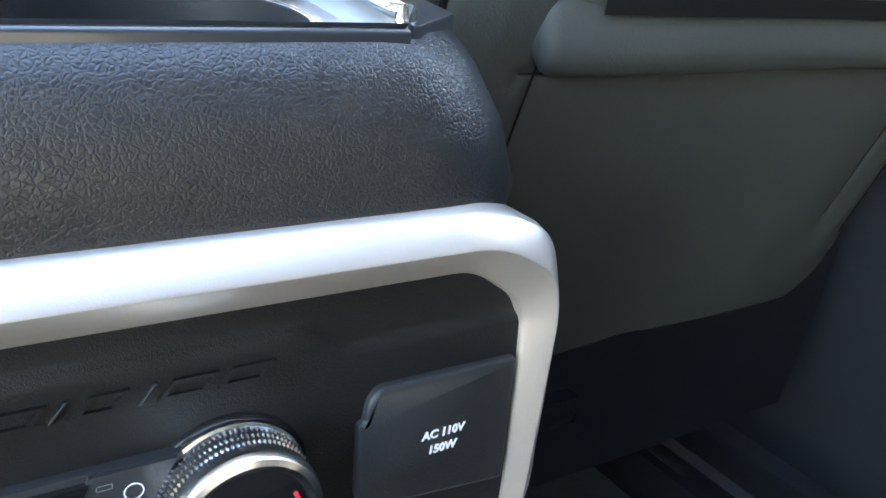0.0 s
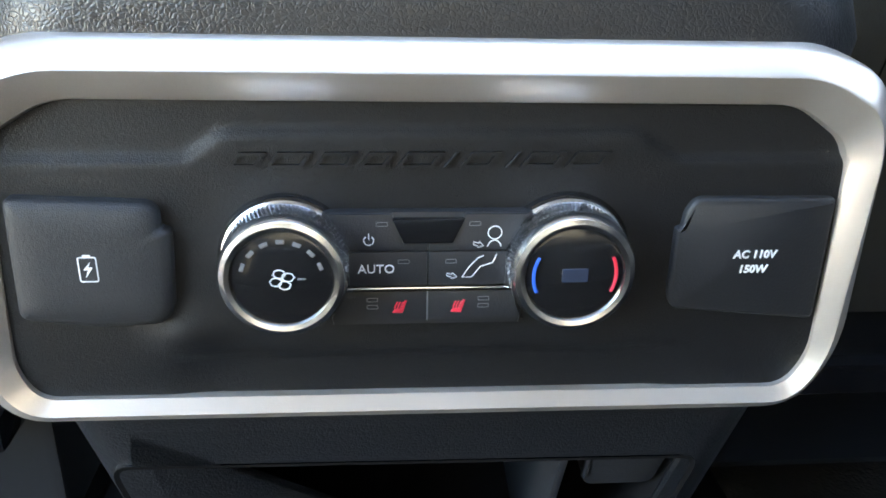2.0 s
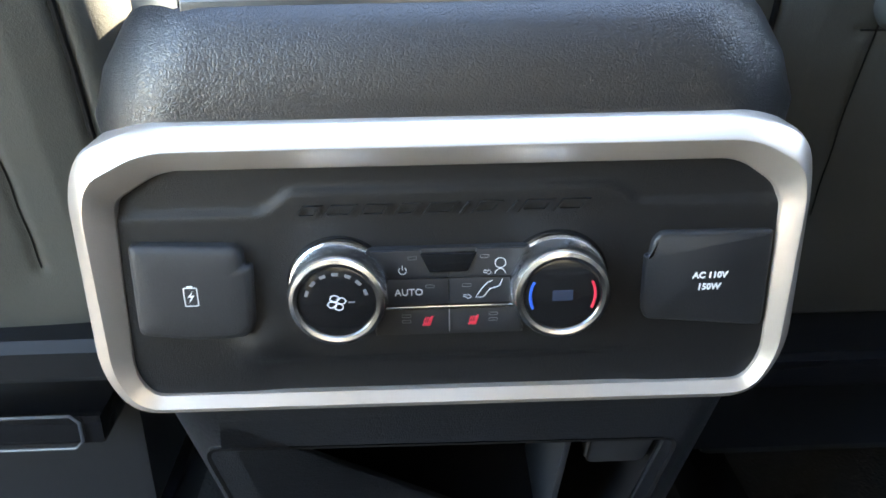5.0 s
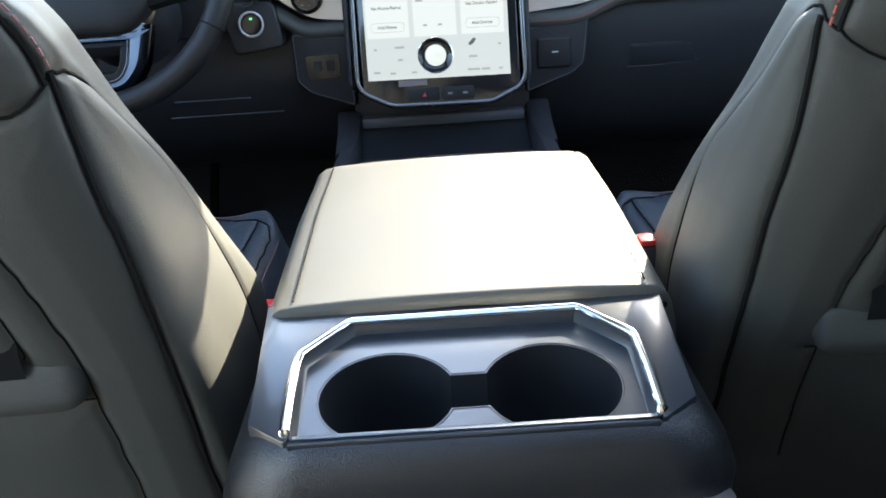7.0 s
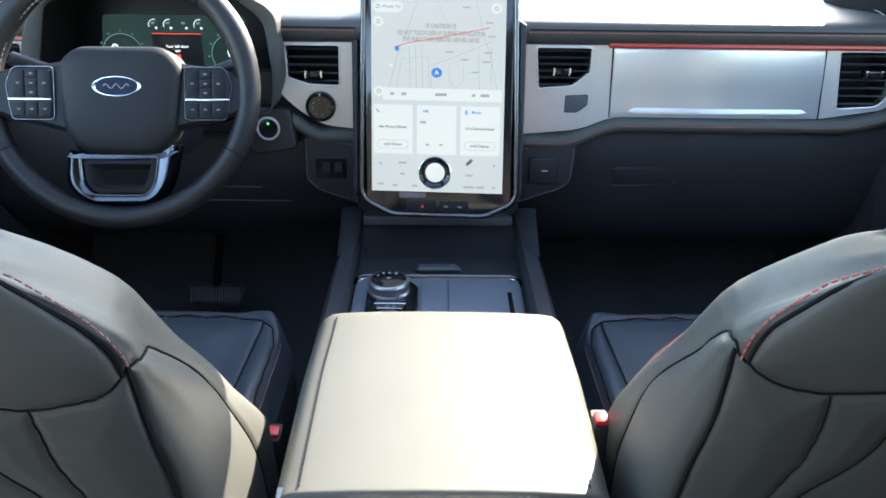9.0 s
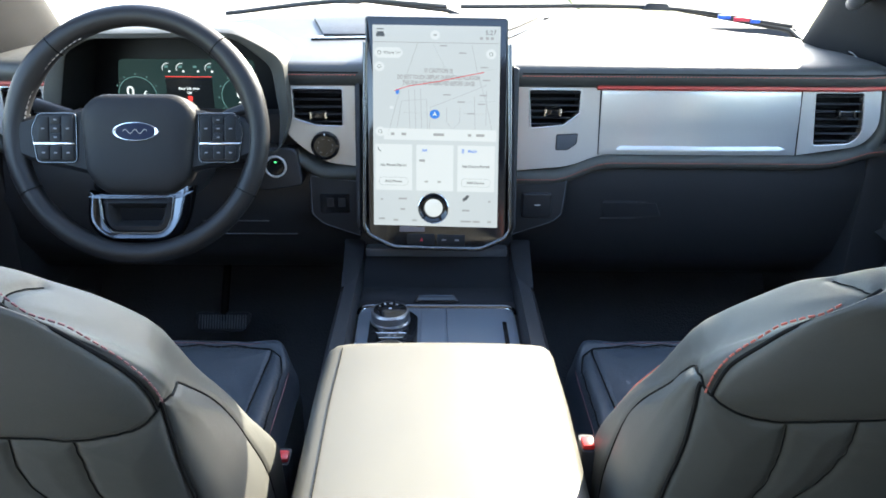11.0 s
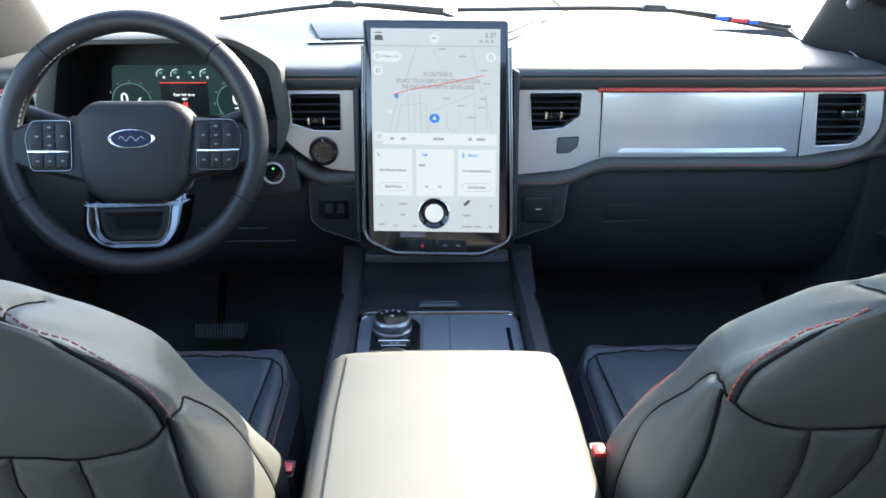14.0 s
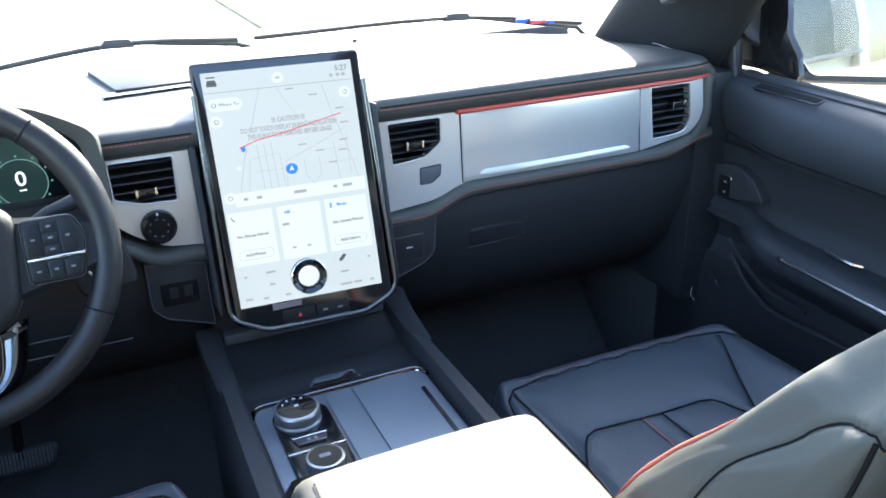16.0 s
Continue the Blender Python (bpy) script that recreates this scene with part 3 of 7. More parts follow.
for k in range(7):
    a = math.radians(20 + 140 * k / 6)
    p = [(math.cos(a + s) * r, math.sin(a + s) * r) for s, r in ((-0.10, 0.0128), (0.10, 0.0128), (0.10, 0.0142), (-0.10, 0.0142))]
    part("speed_bar", bm_slab(p, fan_fr, W1 - 0.0005, W1 + 0.00015, 0.0001, 1), GREY_INK, fan)
part("cold_arc", bm_tube(line_in(temp_fr, ring_pts(0, 0, 0.0142, 12, None, math.radians(152), math.radians(205)), W1), 0.0006, 6), BLUE_INK, temp, "blue cold scale arc")
part("warm_arc", bm_tube(line_in(temp_fr, ring_pts(0, 0, 0.0142, 12, None, math.radians(-25), math.radians(28)), W1), 0.0006, 6), RED_INK, temp, "red warm scale arc")
part("readout", bm_slab(rect(-0.0045, 0.0045, -0.0025, 0.0025, 0.0006), temp_fr, W1 - 0.0005, W1 + 0.0001, 0.0001, 1), glow("dim_blue_readout", (0.02, 0.05, 0.16), 0.10), temp, "dim blue temperature readout")

# button block between the knobs
BF = facing(0.2735)
HUB = 0.002
block = part("button_block", bm_slab([(HUB - 0.040, 0.4995), (HUB - 0.0335, 0.4560), (HUB + 0.0335, 0.4560), (HUB + 0.040, 0.4995)], BF, -0.010, 0.0010, 0.001, 2), PLASTIC_FLAT, console, "black climate button block")
for name, q in (("power_button", [(-0.0345, 0.4990), (-0.0270, 0.4855), (-0.0002, 0.4855), (-0.0002, 0.4880), (-0.0085, 0.4880), (-0.0125, 0.4990)]), ("face_vent_button", [(0.0345, 0.4990), (0.0270, 0.4855), (0.0002, 0.4855), (0.0002, 0.4880), (0.0085, 0.4880), (0.0125, 0.4990)]),
                ("auto_button", rect(-0.0275, -0.0002, 0.4725, 0.4850)), ("floor_vent_button", rect(0.0002, 0.0275, 0.4725, 0.4850)), ("seat_heat_button", [(-0.0300, 0.4700), (-0.0340, 0.4585), (-0.0002, 0.4585), (-0.0002, 0.4700)]), ("seat_heat_button", [(0.0002, 0.4700), (0.0002, 0.4585), (0.0340, 0.4585), (0.0300, 0.4700)])):
    part(name, bm_slab([(HUB + s, t) for s, t in q], BF, 0.0, 0.0022, 0.0004, 2), PLASTIC_FLAT, block)
part("chrome_strip", bm_slab([(HUB + s, t) for s, t in ((-0.0290, 0.4703), (0.0290, 0.4703), (0.0285, 0.4719), (-0.0285, 0.4719))], BF, 0.0, 0.0032, 0.0004, 2), CHROME, block, "thin bright chrome strip")
part("display_window", bm_slab([(HUB + s, t) for s, t in ((-0.0125, 0.4975), (0.0125, 0.4975), (0.0085, 0.4885), (-0.0085, 0.4885))], BF, 0.0, 0.0030, 0.0003, 2), GLOSS, block, "dark smoked display window")
part("divider", bm_slab([(HUB + s, t) for s, t in ((-0.0002, 0.4585), (0.0002, 0.4585), (0.0002, 0.4700), (-0.0002, 0.4700))], BF, 0.0, 0.0026, 0.0001, 1), GREY_INK, block)
IW = 0.0024
pw = BF @ Matrix.Translation((HUB - 0.0205, 0.4895, 0))
part("power_symbol", merged([bm_tube(line_in(pw, ring_pts(0, 0, 0.0017, 16, None, math.radians(125), math.radians(415)), IW), 0.0002, 5), bm_tube(line_in(pw, [(0, 0.0004), (0, 0.0026)], IW), 0.0002, 5)]), WHITE_INK, block)
part("auto_writing", bm_text("AUTO", BF @ Matrix.Translation((HUB - 0.0180, 0.4786, 0)), 0.0046, IW), WHITE_INK, block)
for su, sv in ((-0.016, 0.4955), (0.0160, 0.4955), (-0.0085, 0.4815), (0.0080, 0.4815), (-0.0195, 0.4668), (-0.0195, 0.4640), (0.0200, 0.4668), (0.0200, 0.4640)):
    part("indicator", bm_tube(line_in(BF, rect(HUB + su - 0.0019, HUB + su + 0.0019, sv - 0.0007, sv + 0.0007, 0.0003, 2), IW), 0.0001, 4, True), GREY_INK, block)
fv = BF @ Matrix.Translation((HUB + 0.0220, 0.4905, 0))
arrow = lambda o: [(o[0] - 0.0024, o[1] + 0.0008), (o[0] - 0.0004, o[1] + 0.0003), (o[0] - 0.0004, o[1] + 0.0010), (o[0] + 0.0012, o[1] - 0.0006), (o[0] - 0.0008, o[1] - 0.0014), (o[0] - 0.0008, o[1] - 0.0007), (o[0] - 0.0024, o[1] - 0.0002)]
part("face_vent_symbol", merged([bm_tube(line_in(fv, ring_pts(0.001, 0.0016, 0.0024, 18), IW), 0.00018, 5, True), bm_tube(line_in(fv, ring_pts(0.001, -0.0042, 0.0024, 10, 0.0030, 0.2, math.pi - 0.2), IW), 0.00018, 5), bm_tube(line_in(fv, arrow((-0.004, -0.0026)), IW), 0.00015, 5, True)]), WHITE_INK, block)
ff = BF @ Matrix.Translation((HUB + 0.0165, 0.4785, 0))
part("floor_vent_symbol", merged([bm_tube(line_in(ff, [(0.0075, 0.0055), (0.0062, 0.0022), (0.0018, 0.0008), (-0.0010, -0.0032), (-0.0045, -0.0032), (-0.0020, 0.0008), (0.0008, 0.0040), (0.0030, 0.0050)], IW), 0.00017, 5), bm_tube(line_in(ff, arrow((-0.0075, -0.0024)), IW), 0.00015, 5, True)]), WHITE_INK, block)
for sx in (-1, 1):
    hf = BF @ Matrix.Translation((HUB + (-0.0100 if sx < 0 else 0.0108), 0.4637, 0))
    part("seat_heat_symbol", merged([bm_slab([(-0.0024, -0.0020), (0.0012, -0.0022), (0.0016, -0.0006), (-0.0016, -0.0006)], hf, IW - 0.001, IW + 0.0002, 0.0001, 1), bm_slab([(0.0004, -0.0016), (0.0014, -0.0016), (0.0027, 0.0026), (0.0019, 0.0028)], hf, IW - 0.001, IW + 0.0002, 0.0001, 1)]
                                     + [bm_tube(line_in(hf, [(-0.0016 + 0.0010 * k, -0.0004), (-0.0012 + 0.0010 * k, 0.0010), (-0.0006 + 0.0010 * k, 0.0022)], IW), 0.00028, 5) for k in range(3)]), RED_INK, block, "red heated seat symbol")

# covers at both sides
CF = facing(0.2780)
lid_l = [(-0.1385, 0.4610), (-0.1120, 0.4575), (-0.0900, 0.4585), (-0.0860, 0.4640), (-0.0845, 0.4935), (-0.0880, 0.4945), (-0.0882, 0.5010), (-0.0915, 0.5035), (-0.1370, 0.5055)]
lid_l = rounded(lid_l, [0.004, 0.006, 0.004, 0.005, 0.0015, 0.0015, 0.002, 0.004, 0.003], 4)
cover_l = part("charge_port_cover", bm_loft([[CF @ Vector((-0.112 + (a + 0.112) * k, 0.4815 + (b - 0.4815) * k, w)) for a, b in lid_l] for k, w in ((1.0, -0.004), (1.0, 0.0052), (0.985, 0.0066), (0.955, 0.0076), (0.85, 0.0086), (0.6, 0.0092), (0.3, 0.0093))]), PLASTIC, console, "hinged dark charging port cover", smooth=50)
bt = CF @ Matrix.Translation((-0.1120, 0.4815, 0))
part("battery_symbol", merged([bm_tube(line_in(bt, rect(-0.0029, 0.0029, -0.0048, 0.0040, 0.0006, 2), 0.0092), 0.00030, 5, True), bm_slab(rect(-0.0013, 0.0013, 0.0040, 0.0050), bt, 0.0080, 0.0094, 0.0001, 1),
                              bm_slab([(0.0012, 0.0028), (-0.0016, -0.0006), (-0.0001, -0.0006), (-0.0012, -0.0036), (0.0016, 0.0004), (0.0001, 0.0004)], bt, 0.0080, 0.0094, 0.0001, 1)]), WHITE_INK, cover_l, "white battery symbol")
lid_r = [(0.0925, 0.4600), (0.1480, 0.4545), (0.1475, 0.5030), (0.0965, 0.5035), (0.0930, 0.4990), (0.0922, 0.4925), (0.0902, 0.4920), (0.0902, 0.4660)]
lid_r = rounded(lid_r, [0.003, 0.003, 0.002, 0.006, 0.003, 0.0012, 0.0012, 0.003], 4)
cover_r = part("outlet_cover", bm_loft([[CF @ Vector((a, b, w)) for a, b in (inset(lid_r, d) if d else lid_r)] for d, w in ((0.0, -0.004), (0.0, 0.0036), (0.0007, 0.0047), (0.0018, 0.0052))]), PLASTIC_FLAT, console, "hinged black power outlet cover", smooth=50)
for txt, v in (("AC 110V", 0.4800), ("150W", 0.4742)):
    part("outlet_writing", bm_text(txt, CF @ Matrix.Translation((0.1205, v + 0.0018, 0)), 0.0042, 0.0053, shear=0.08, bold=0.00013), WHITE_INK, cover_r, "white outlet rating writing")
# divider and socket in the slot
part("slot_divider", bm_slab([(0.055, up(0.290)), (0.058, up(0.290)), (0.068, up(0.380)), (0.064, up(0.380))], LF, -0.080, -0.004, 0.001, 2), PLASTIC_FLAT, console)
socket = part("slot_socket", bm_slab([(u, up(z)) for u, z in rounded([(0.080, 0.376), (0.077, 0.349), (0.110, 0.349), (0.117, 0.376)], 0.005, 4)], LF, -0.030, -0.010, 0.002, 2), PLASTIC_FLAT, console, "black socket cover in the slot")
part("socket_hinge", bm_tube([LF @ Vector((u, up(z), -0.010)) for u, z in ((0.0785, 0.370), (0.0770, 0.356))], 0.0016, 8), PLASTIC_FLAT, socket)

# tray with two cup wells
TF = plane_at((0.002, 0.29, 0.6035), (1, 0, 0), (0, 1, 0.085))
tray_out = [(-0.1085, 0.002), (-0.1105, 0.083), (-0.0780, 0.121), (0.0780, 0.121), (0.1105, 0.083), (0.1085, 0.002)]
top_out = [(-0.111, 0.003), (-0.1085, 0.0025), (-0.1105, 0.083), (-0.0780, 0.121), (0.0780, 0.121), (0.1105, 0.083), (0.1085, 0.0025), (0.111, 0.003), (0.133, 0.020), (0.141, 0.150), (-0.141, 0.150), (-0.133, 0.020)]
part("top_plate", bm_slab(top_out, TF, -0.012, 0.0025, 0.0012, 2), SLATE, console, "slate grey plastic top round the cup tray")
rim = spline([TF @ Vector((a, b, 0.0045)) for a, b in ((-0.1093, 0.0085), (-0.1108, 0.05), (-0.1105, 0.080))], 3)[:-1] + [TF @ Vector((a, b, 0.0045)) for a, b in ((-0.1095, 0.0855), (-0.0815, 0.118), (-0.0770, 0.1205), (0.0770, 0.1205), (0.0815, 0.118), (0.1095, 0.0855))] + spline([TF @ Vector((a, b, 0.0045)) for a, b in ((0.1105, 0.080), (0.1108, 0.05), (0.1093, 0.0085))], 3)
rim = [TF @ Vector((-0.1085, 0.0090, -0.010)), TF @ Vector((-0.1090, 0.0080, 0.001))] + rim + [TF @ Vector((0.1090, 0.0080, 0.001)), TF @ Vector((0.1085, 0.0090, -0.010))]
part("tray_rim", bm_tube(rim, 0.0036, 10, flat=0.8), CHROME, console, "bright chrome rim round the cup tray")
wells = [(-0.0515, 0.0475), (0.0515, 0.0475)]
inner = rounded(inset(tray_out, 0.004), [0.004, 0.01, 0.012, 0.012, 0.01, 0.004], 4)
both = ring_pts(wells[0][0], wells[0][1], 0.0430, 36, None, math.radians(22), math.radians(338)) + ring_pts(wells[1][0], wells[1][1], 0.0430, 36, None, math.radians(202), math.radians(518))
part("cup_tray", bm_plate(inner, [both], TF, -0.008, -0.0045), SLATE, console, "dark plastic tray with joined cup wells")
part("tray_wall", bm_loft([[TF @ Vector((a, b, w)) for a, b in (inset(tray_out, d) if d else tray_out)] for d, w in ((0.001, 0.003), (0.003, -0.002), (0.0052, -0.0048))], cap0=False, cap1=False), SLATE, console)
part("tray_lip", bm_slab(rounded([(-0.1075, 0.0005), (0.1075, 0.0005), (0.1065, 0.0085), (-0.1065, 0.0085)], 0.001, 2), TF, -0.010, 0.0018, 0.0016, 3), SLATE, console, "smooth rear lip of the tray")
part("cup_well", bm_loft([[TF @ Vector((a, b, w)) for a, b in (inset(both, d) if d else both)] for d, w in ((-0.0012, -0.0040), (0.0, -0.0052), (0.002, -0.075))], cap0=False, cap1=True), PLASTIC_FLAT, console, "deep dark joined cup well")

# ---- armrest lid ----
armrest = thing("armrest_lid", (CX, 0.58, 0.58), "padded leather armrest lid on the centre console", "armrest")


def lid_ring(y, z, k, dz):
    half = [(0.151, -0.046), (0.1505, -0.030), (0.1475, -0.014), (0.1420, -0.004), (0.134, 0.0015), (0.120, 0.0040), (0.08, 0.0060), (0.03, 0.0068)]
    pts = [(-a, b) for a, b in half] + [(a, b) for a, b in half[::-1]]
    return [(0.006 + a * k, y, z + b - dz) for a, b in pts]


rings = []
for k in range(61):
    t = (k / 60) ** 1.6
    y = 0.4225 + 0.3095 * t
    e = min(t, 1 - t) * 0.3095
    r = 0.020 if t > 0.5 else 0.0045
    s = 0.0 if e > r else 1 - math.sqrt(max(0.0, 1 - ((r - e) / r) ** 2))
    rings.append(lid_ring(y, 0.6203 + 0.0107 * t, 1 - 0.035 * s - 0.03 * smoothstep(0.55, 1.0, t), (0.020 if t > 0.5 else 0.0065) * s))
part("lid", bm_loft(rings), LID_LEATHER, armrest, "black leather padded lid", smooth=60)
for sx, xs in ((-1, -0.122), (1, 0.1365)):
    seam = [(xs * (1 - 0.03 * smoothstep(0.55, 1.0, k / 30)), 0.4320 + 0.276 * k / 30, 0.6206 + 0.0100 * k / 30 + 0.0036) for k in range(31)]
    part("stitching", stitches([(x - sx * 0.003, y, z + 0.0008) for x, y, z in seam], 0.0046, 0.0020, 0.0007), SEAM, armrest, "fine dark stitching")
part("rear_seam", bm_tube([(-0.135, 0.4225, 0.608), (-0.125, 0.4212, 0.6125), (0.0, 0.4212, 0.6160), (0.137, 0.4212, 0.6125), (0.147, 0.4225, 0.608)], 0.0022, 6), SEAM, armrest)

# ---- front seats ----
from mathutils.kdtree import KDTree


def catmull(ctrl, c):
    n = len(ctrl)
    i = min(int(c), n - 2)
    t = c - i
    p = [ctrl[max(0, min(n - 1, i + k))] for k in (-1, 0, 1, 2)]
    if i == 0:
        p[0] = np.array((-ctrl[1][0], ctrl[1][1]))
    if i == n - 2:
        p[3] = np.array((-ctrl[n - 2][0], ctrl[n - 2][1]))
    return 0.5 * (2 * p[1] + (p[2] - p[0]) * t + (2 * p[0] - 5 * p[1] + 4 * p[2] - p[3]) * t * t + (3 * p[1] - p[0] - 3 * p[2] + p[3]) * t ** 3)


WZ = [0.3, 0.58, 0.7, 0.8, 0.83, 0.8465, 0.863, 0.8796, 0.8961, 0.9126, 0.9291, 0.9415, 0.9498, 0.9539]
WW = [0.268, 0.266, 0.260, 0.250, 0.246, 0.240, 0.228, 0.213, 0.197, 0.178, 0.152, 0.119, 0.077, 0.030]


def back_ctrl(z):
    w = float(np.interp(z, WZ, WW))
    yr = 0.305 + (0.83 - z) * 0.36
    yf = 0.388 + (0.82 - z) * 0.91 + 0.004 * math.exp(-((z - 0.72) / 0.04) ** 2) - 0.010 * smoothstep(0.73, 0.80, z)
    if z < 0.56:
        yf = 0.6246 + (0.56 - z) * 0.25
    t = max(0.014, yf - yr)
    yf = yr + t
    yr += 0.030 * smoothstep(0.925, 0.954, z)
    t = yf - yr
    k = min(1.0, max(0.1, t / 0.08))
    yc = 0.409 - 0.712 * (z - 0.83) - 0.042 * smoothstep(0.90, 0.98, z) - 0.010 * smoothstep(0.66, 0.78, z)
    s = min(1.0, w / 0.2)
    pts = [(0, yr - 0.010 * k), (0.4 * w, yr - 0.014 * k), (w - 0.10 * s, yr - 0.013 * k), (w - 0.055 * s, yr - 0.009 * k), (w - 0.020 * s, yr - 0.001 * k), (w - 0.004, yr + 0.013 * k), (w, yr + 0.3 * t), (w + 0.001, yr + min(0.62 * t, t - 0.048 * k)),
           (w - 0.003, yf - 0.034 * k), (w - 0.012 * s, yf - 0.010 * k), (w - 0.030 * s, max(yf, yc + 0.006)), (w - 0.075 * s, max(yf - 0.020 * k, yc - 0.065)), (0.4 * w, max(yf - 0.045 * k, yc)), (0, max(yf - 0.050 * k, yc))]
    return [np.array(p) for p in pts]


def back_point(c, z):
    """On the backrest: c round the half ring, negative on the outer half."""
    x, y = catmull(back_ctrl(z), abs(c))
    return np.array((x if c >= 0 else -x, y, z))


def ring_points(z, cs):
    """A whole row of the backrest at one height."""
    ctrl = np.array(back_ctrl(z))
    ctrl = np.vstack([(-ctrl[1][0], ctrl[1][1]), ctrl, (-ctrl[-2][0], ctrl[-2][1])])
    a = np.abs(cs)
    i = np.minimum(a.astype(int), 12)
    t = (a - i)[:, None]
    p0, p1, p2, p3 = (ctrl[i + k] for k in range(4))
    q = 0.5 * (2 * p1 + (p2 - p0) * t + (2 * p0 - 5 * p1 + 4 * p2 - p3) * t * t + (3 * p1 - p0 - 3 * p2 + p3) * t ** 3)
    return np.column_stack([np.where(cs >= 0, q[:, 0], -q[:, 0]), q[:, 1], np.full(len(cs), z)])


def backrest_grid(seams):
    """The backrest's surface with sewn grooves along its seams, and the seams as paths lying on it."""
    nu = 250
    cs = np.concatenate([np.linspace(-13, 0, nu, endpoint=False), np.linspace(0, 13, nu, endpoint=False)])
    zs = np.concatenate([np.linspace(0.36, 0.80, 190, endpoint=False), np.linspace(0.80, 0.954, 96)])
    grid = np.array([ring_points(z, cs) for z in zs])
    soft = np.clip((zs - 0.74) / 0.08, 0, 1)[:, None, None] * np.clip((0.954 - zs) / 0.02, 0, 1)[:, None, None] * 0.5
    for k in range(5):
        mean = (np.roll(grid, -1, 1) + np.roll(grid, 1, 1) + np.vstack([grid[1:], grid[-1:]]) + np.vstack([grid[:1], grid[:-1]])) / 4
        grid = grid + (mean - grid) * soft
    du = np.roll(grid, -1, 1) - np.roll(grid, 1, 1)
    dz = np.gradient(grid, axis=0)
    nor = np.cross(du, dz)
    nor /= np.linalg.norm(nor, axis=2, keepdims=True) + 1e-9
    if nor[60, 20] @ (grid[60, 20] - grid[60].mean(0)) < 0:
        nor = -nor
    flat = grid.reshape(-1, 3)
    verts = KDTree(len(flat))
    for i, p in enumerate(flat):
        verts.insert(p, i)
    verts.balance()
    paths, marks = [], []
    for name, st in seams:
        p = np.array([tuple(q) for q in spline([Vector(back_point(*q)) for q in st], 30)])
        p = np.array([flat[verts.find(q)[1]] for q in p])
        if name == "rim":
            for k in range(260):
                p[1:-1] = (p[:-2] + 2 * p[1:-1] + p[2:]) / 4
            back = np.array([flat[verts.find(q)[1]] for q in p]) - p
            for k in range(80):
                back[1:-1] = (back[:-2] + 2 * back[1:-1] + back[2:]) / 4
            p = p + back
        for k in range(12):
            p[1:-1] = (p[:-2] + 2 * p[1:-1] + p[2:]) / 4
        n = np.array([nor.reshape(-1, 3)[verts.find(q)[1]] for q in p])
        for k in range(80 if name == "rim" else 12):
            n[1:-1] = (n[:-2] + 2 * n[1:-1] + n[2:]) / 4
        paths.append((name, p, n))
        marks += list(p)
    sewn = KDTree(len(marks))
    for i, p in enumerate(marks):
        sewn.insert(p, i)
    sewn.balance()
    best = np.array([sewn.find(p)[2] for p in flat])
    groove = (-0.0026 * np.exp(-(best / 0.0040) ** 2) + 0.0040 * (1 - np.exp(-(best / 0.026) ** 2))).reshape(grid.shape[:2])
    fade = np.clip((0.952 - grid[:, :, 2]) / 0.02, 0, 1)
    return paths, grid + nor * (groove * fade)[..., None]


SEAMS = {
    -1: {"rear": [(5.2, 0.818), (4.8, 0.785), (4.55, 0.745), (4.4, 0.70), (4.25, 0.65), (4.05, 0.565), (3.9, 0.48), (3.9, 0.40)],
         "side": [(4.85, 0.813), (5.3, 0.817), (6.1, 0.816), (6.7, 0.8155), (8.2, 0.808), (8.65, 0.803), (8.82, 0.790), (8.75, 0.765), (8.4, 0.737), (8.0, 0.702), (7.6, 0.655), (7.3, 0.600), (7.1, 0.54), (7.0, 0.46)],
         "rim": [(4.80, 0.812), (4.97, 0.836), (5.15, 0.858), (5.65, 0.880), (6.45, 0.8985), (9.05, 0.9143), (9.4, 0.925), (9.6, 0.938)],
         "yoke": [(4.82, 0.812), (4.1, 0.802), (3.57, 0.797), (2.65, 0.793), (1.8, 0.799), (0, 0.805)],
         "pleat": [(2.65, 0.792), (2.58, 0.767), (2.47, 0.73), (2.54, 0.694), (2.62, 0.652), (2.66, 0.616), (2.55, 0.565), (2.5, 0.50), (2.4, 0.42)],
         "pleat_inner": [(1.72, 0.798), (1.5, 0.76), (1.55, 0.73), (1.9, 0.69), (2.03, 0.658), (2.0, 0.628)],
         "cross": [(9.08, 0.9143), (9.4, 0.9143), (9.66, 0.904)]},
    1: {"rear": [(5.35, 0.836), (4.65, 0.803), (4.33, 0.757), (4.2, 0.70), (4.07, 0.65), (3.95, 0.58), (3.9, 0.50), (3.9, 0.42)],
        "side": [(4.36, 0.827), (4.9, 0.833), (5.4, 0.838), (6.4, 0.841), (7.7, 0.839), (8.35, 0.836), (8.72, 0.827), (8.84, 0.812), (8.75, 0.793), (8.2, 0.738), (7.35, 0.692), (6.98, 0.650), (6.75, 0.612), (6.45, 0.570), (6.3, 0.50)],
        "rim": [(4.35, 0.827), (4.52, 0.838), (4.95, 0.856), (5.35, 0.8705), (5.85, 0.888), (7.4, 0.905), (8.9, 0.9185), (9.25, 0.932)],
        "yoke": [(4.32, 0.827), (3.8, 0.818), (3.25, 0.810), (2.53, 0.807), (1.1, 0.812), (0, 0.813)],
        "pleat": [(2.53, 0.807), (2.3, 0.767), (2.2, 0.7255), (2.3, 0.68), (2.4, 0.63), (2.4, 0.56), (2.3, 0.45)],
        "pleat_inner": [(1.35, 0.809), (1.22, 0.769), (1.35, 0.7236), (1.8, 0.68), (1.9, 0.640)],
        "cross": [(9.23, 0.928), (9.5, 0.924), (9.75, 0.918)]}}


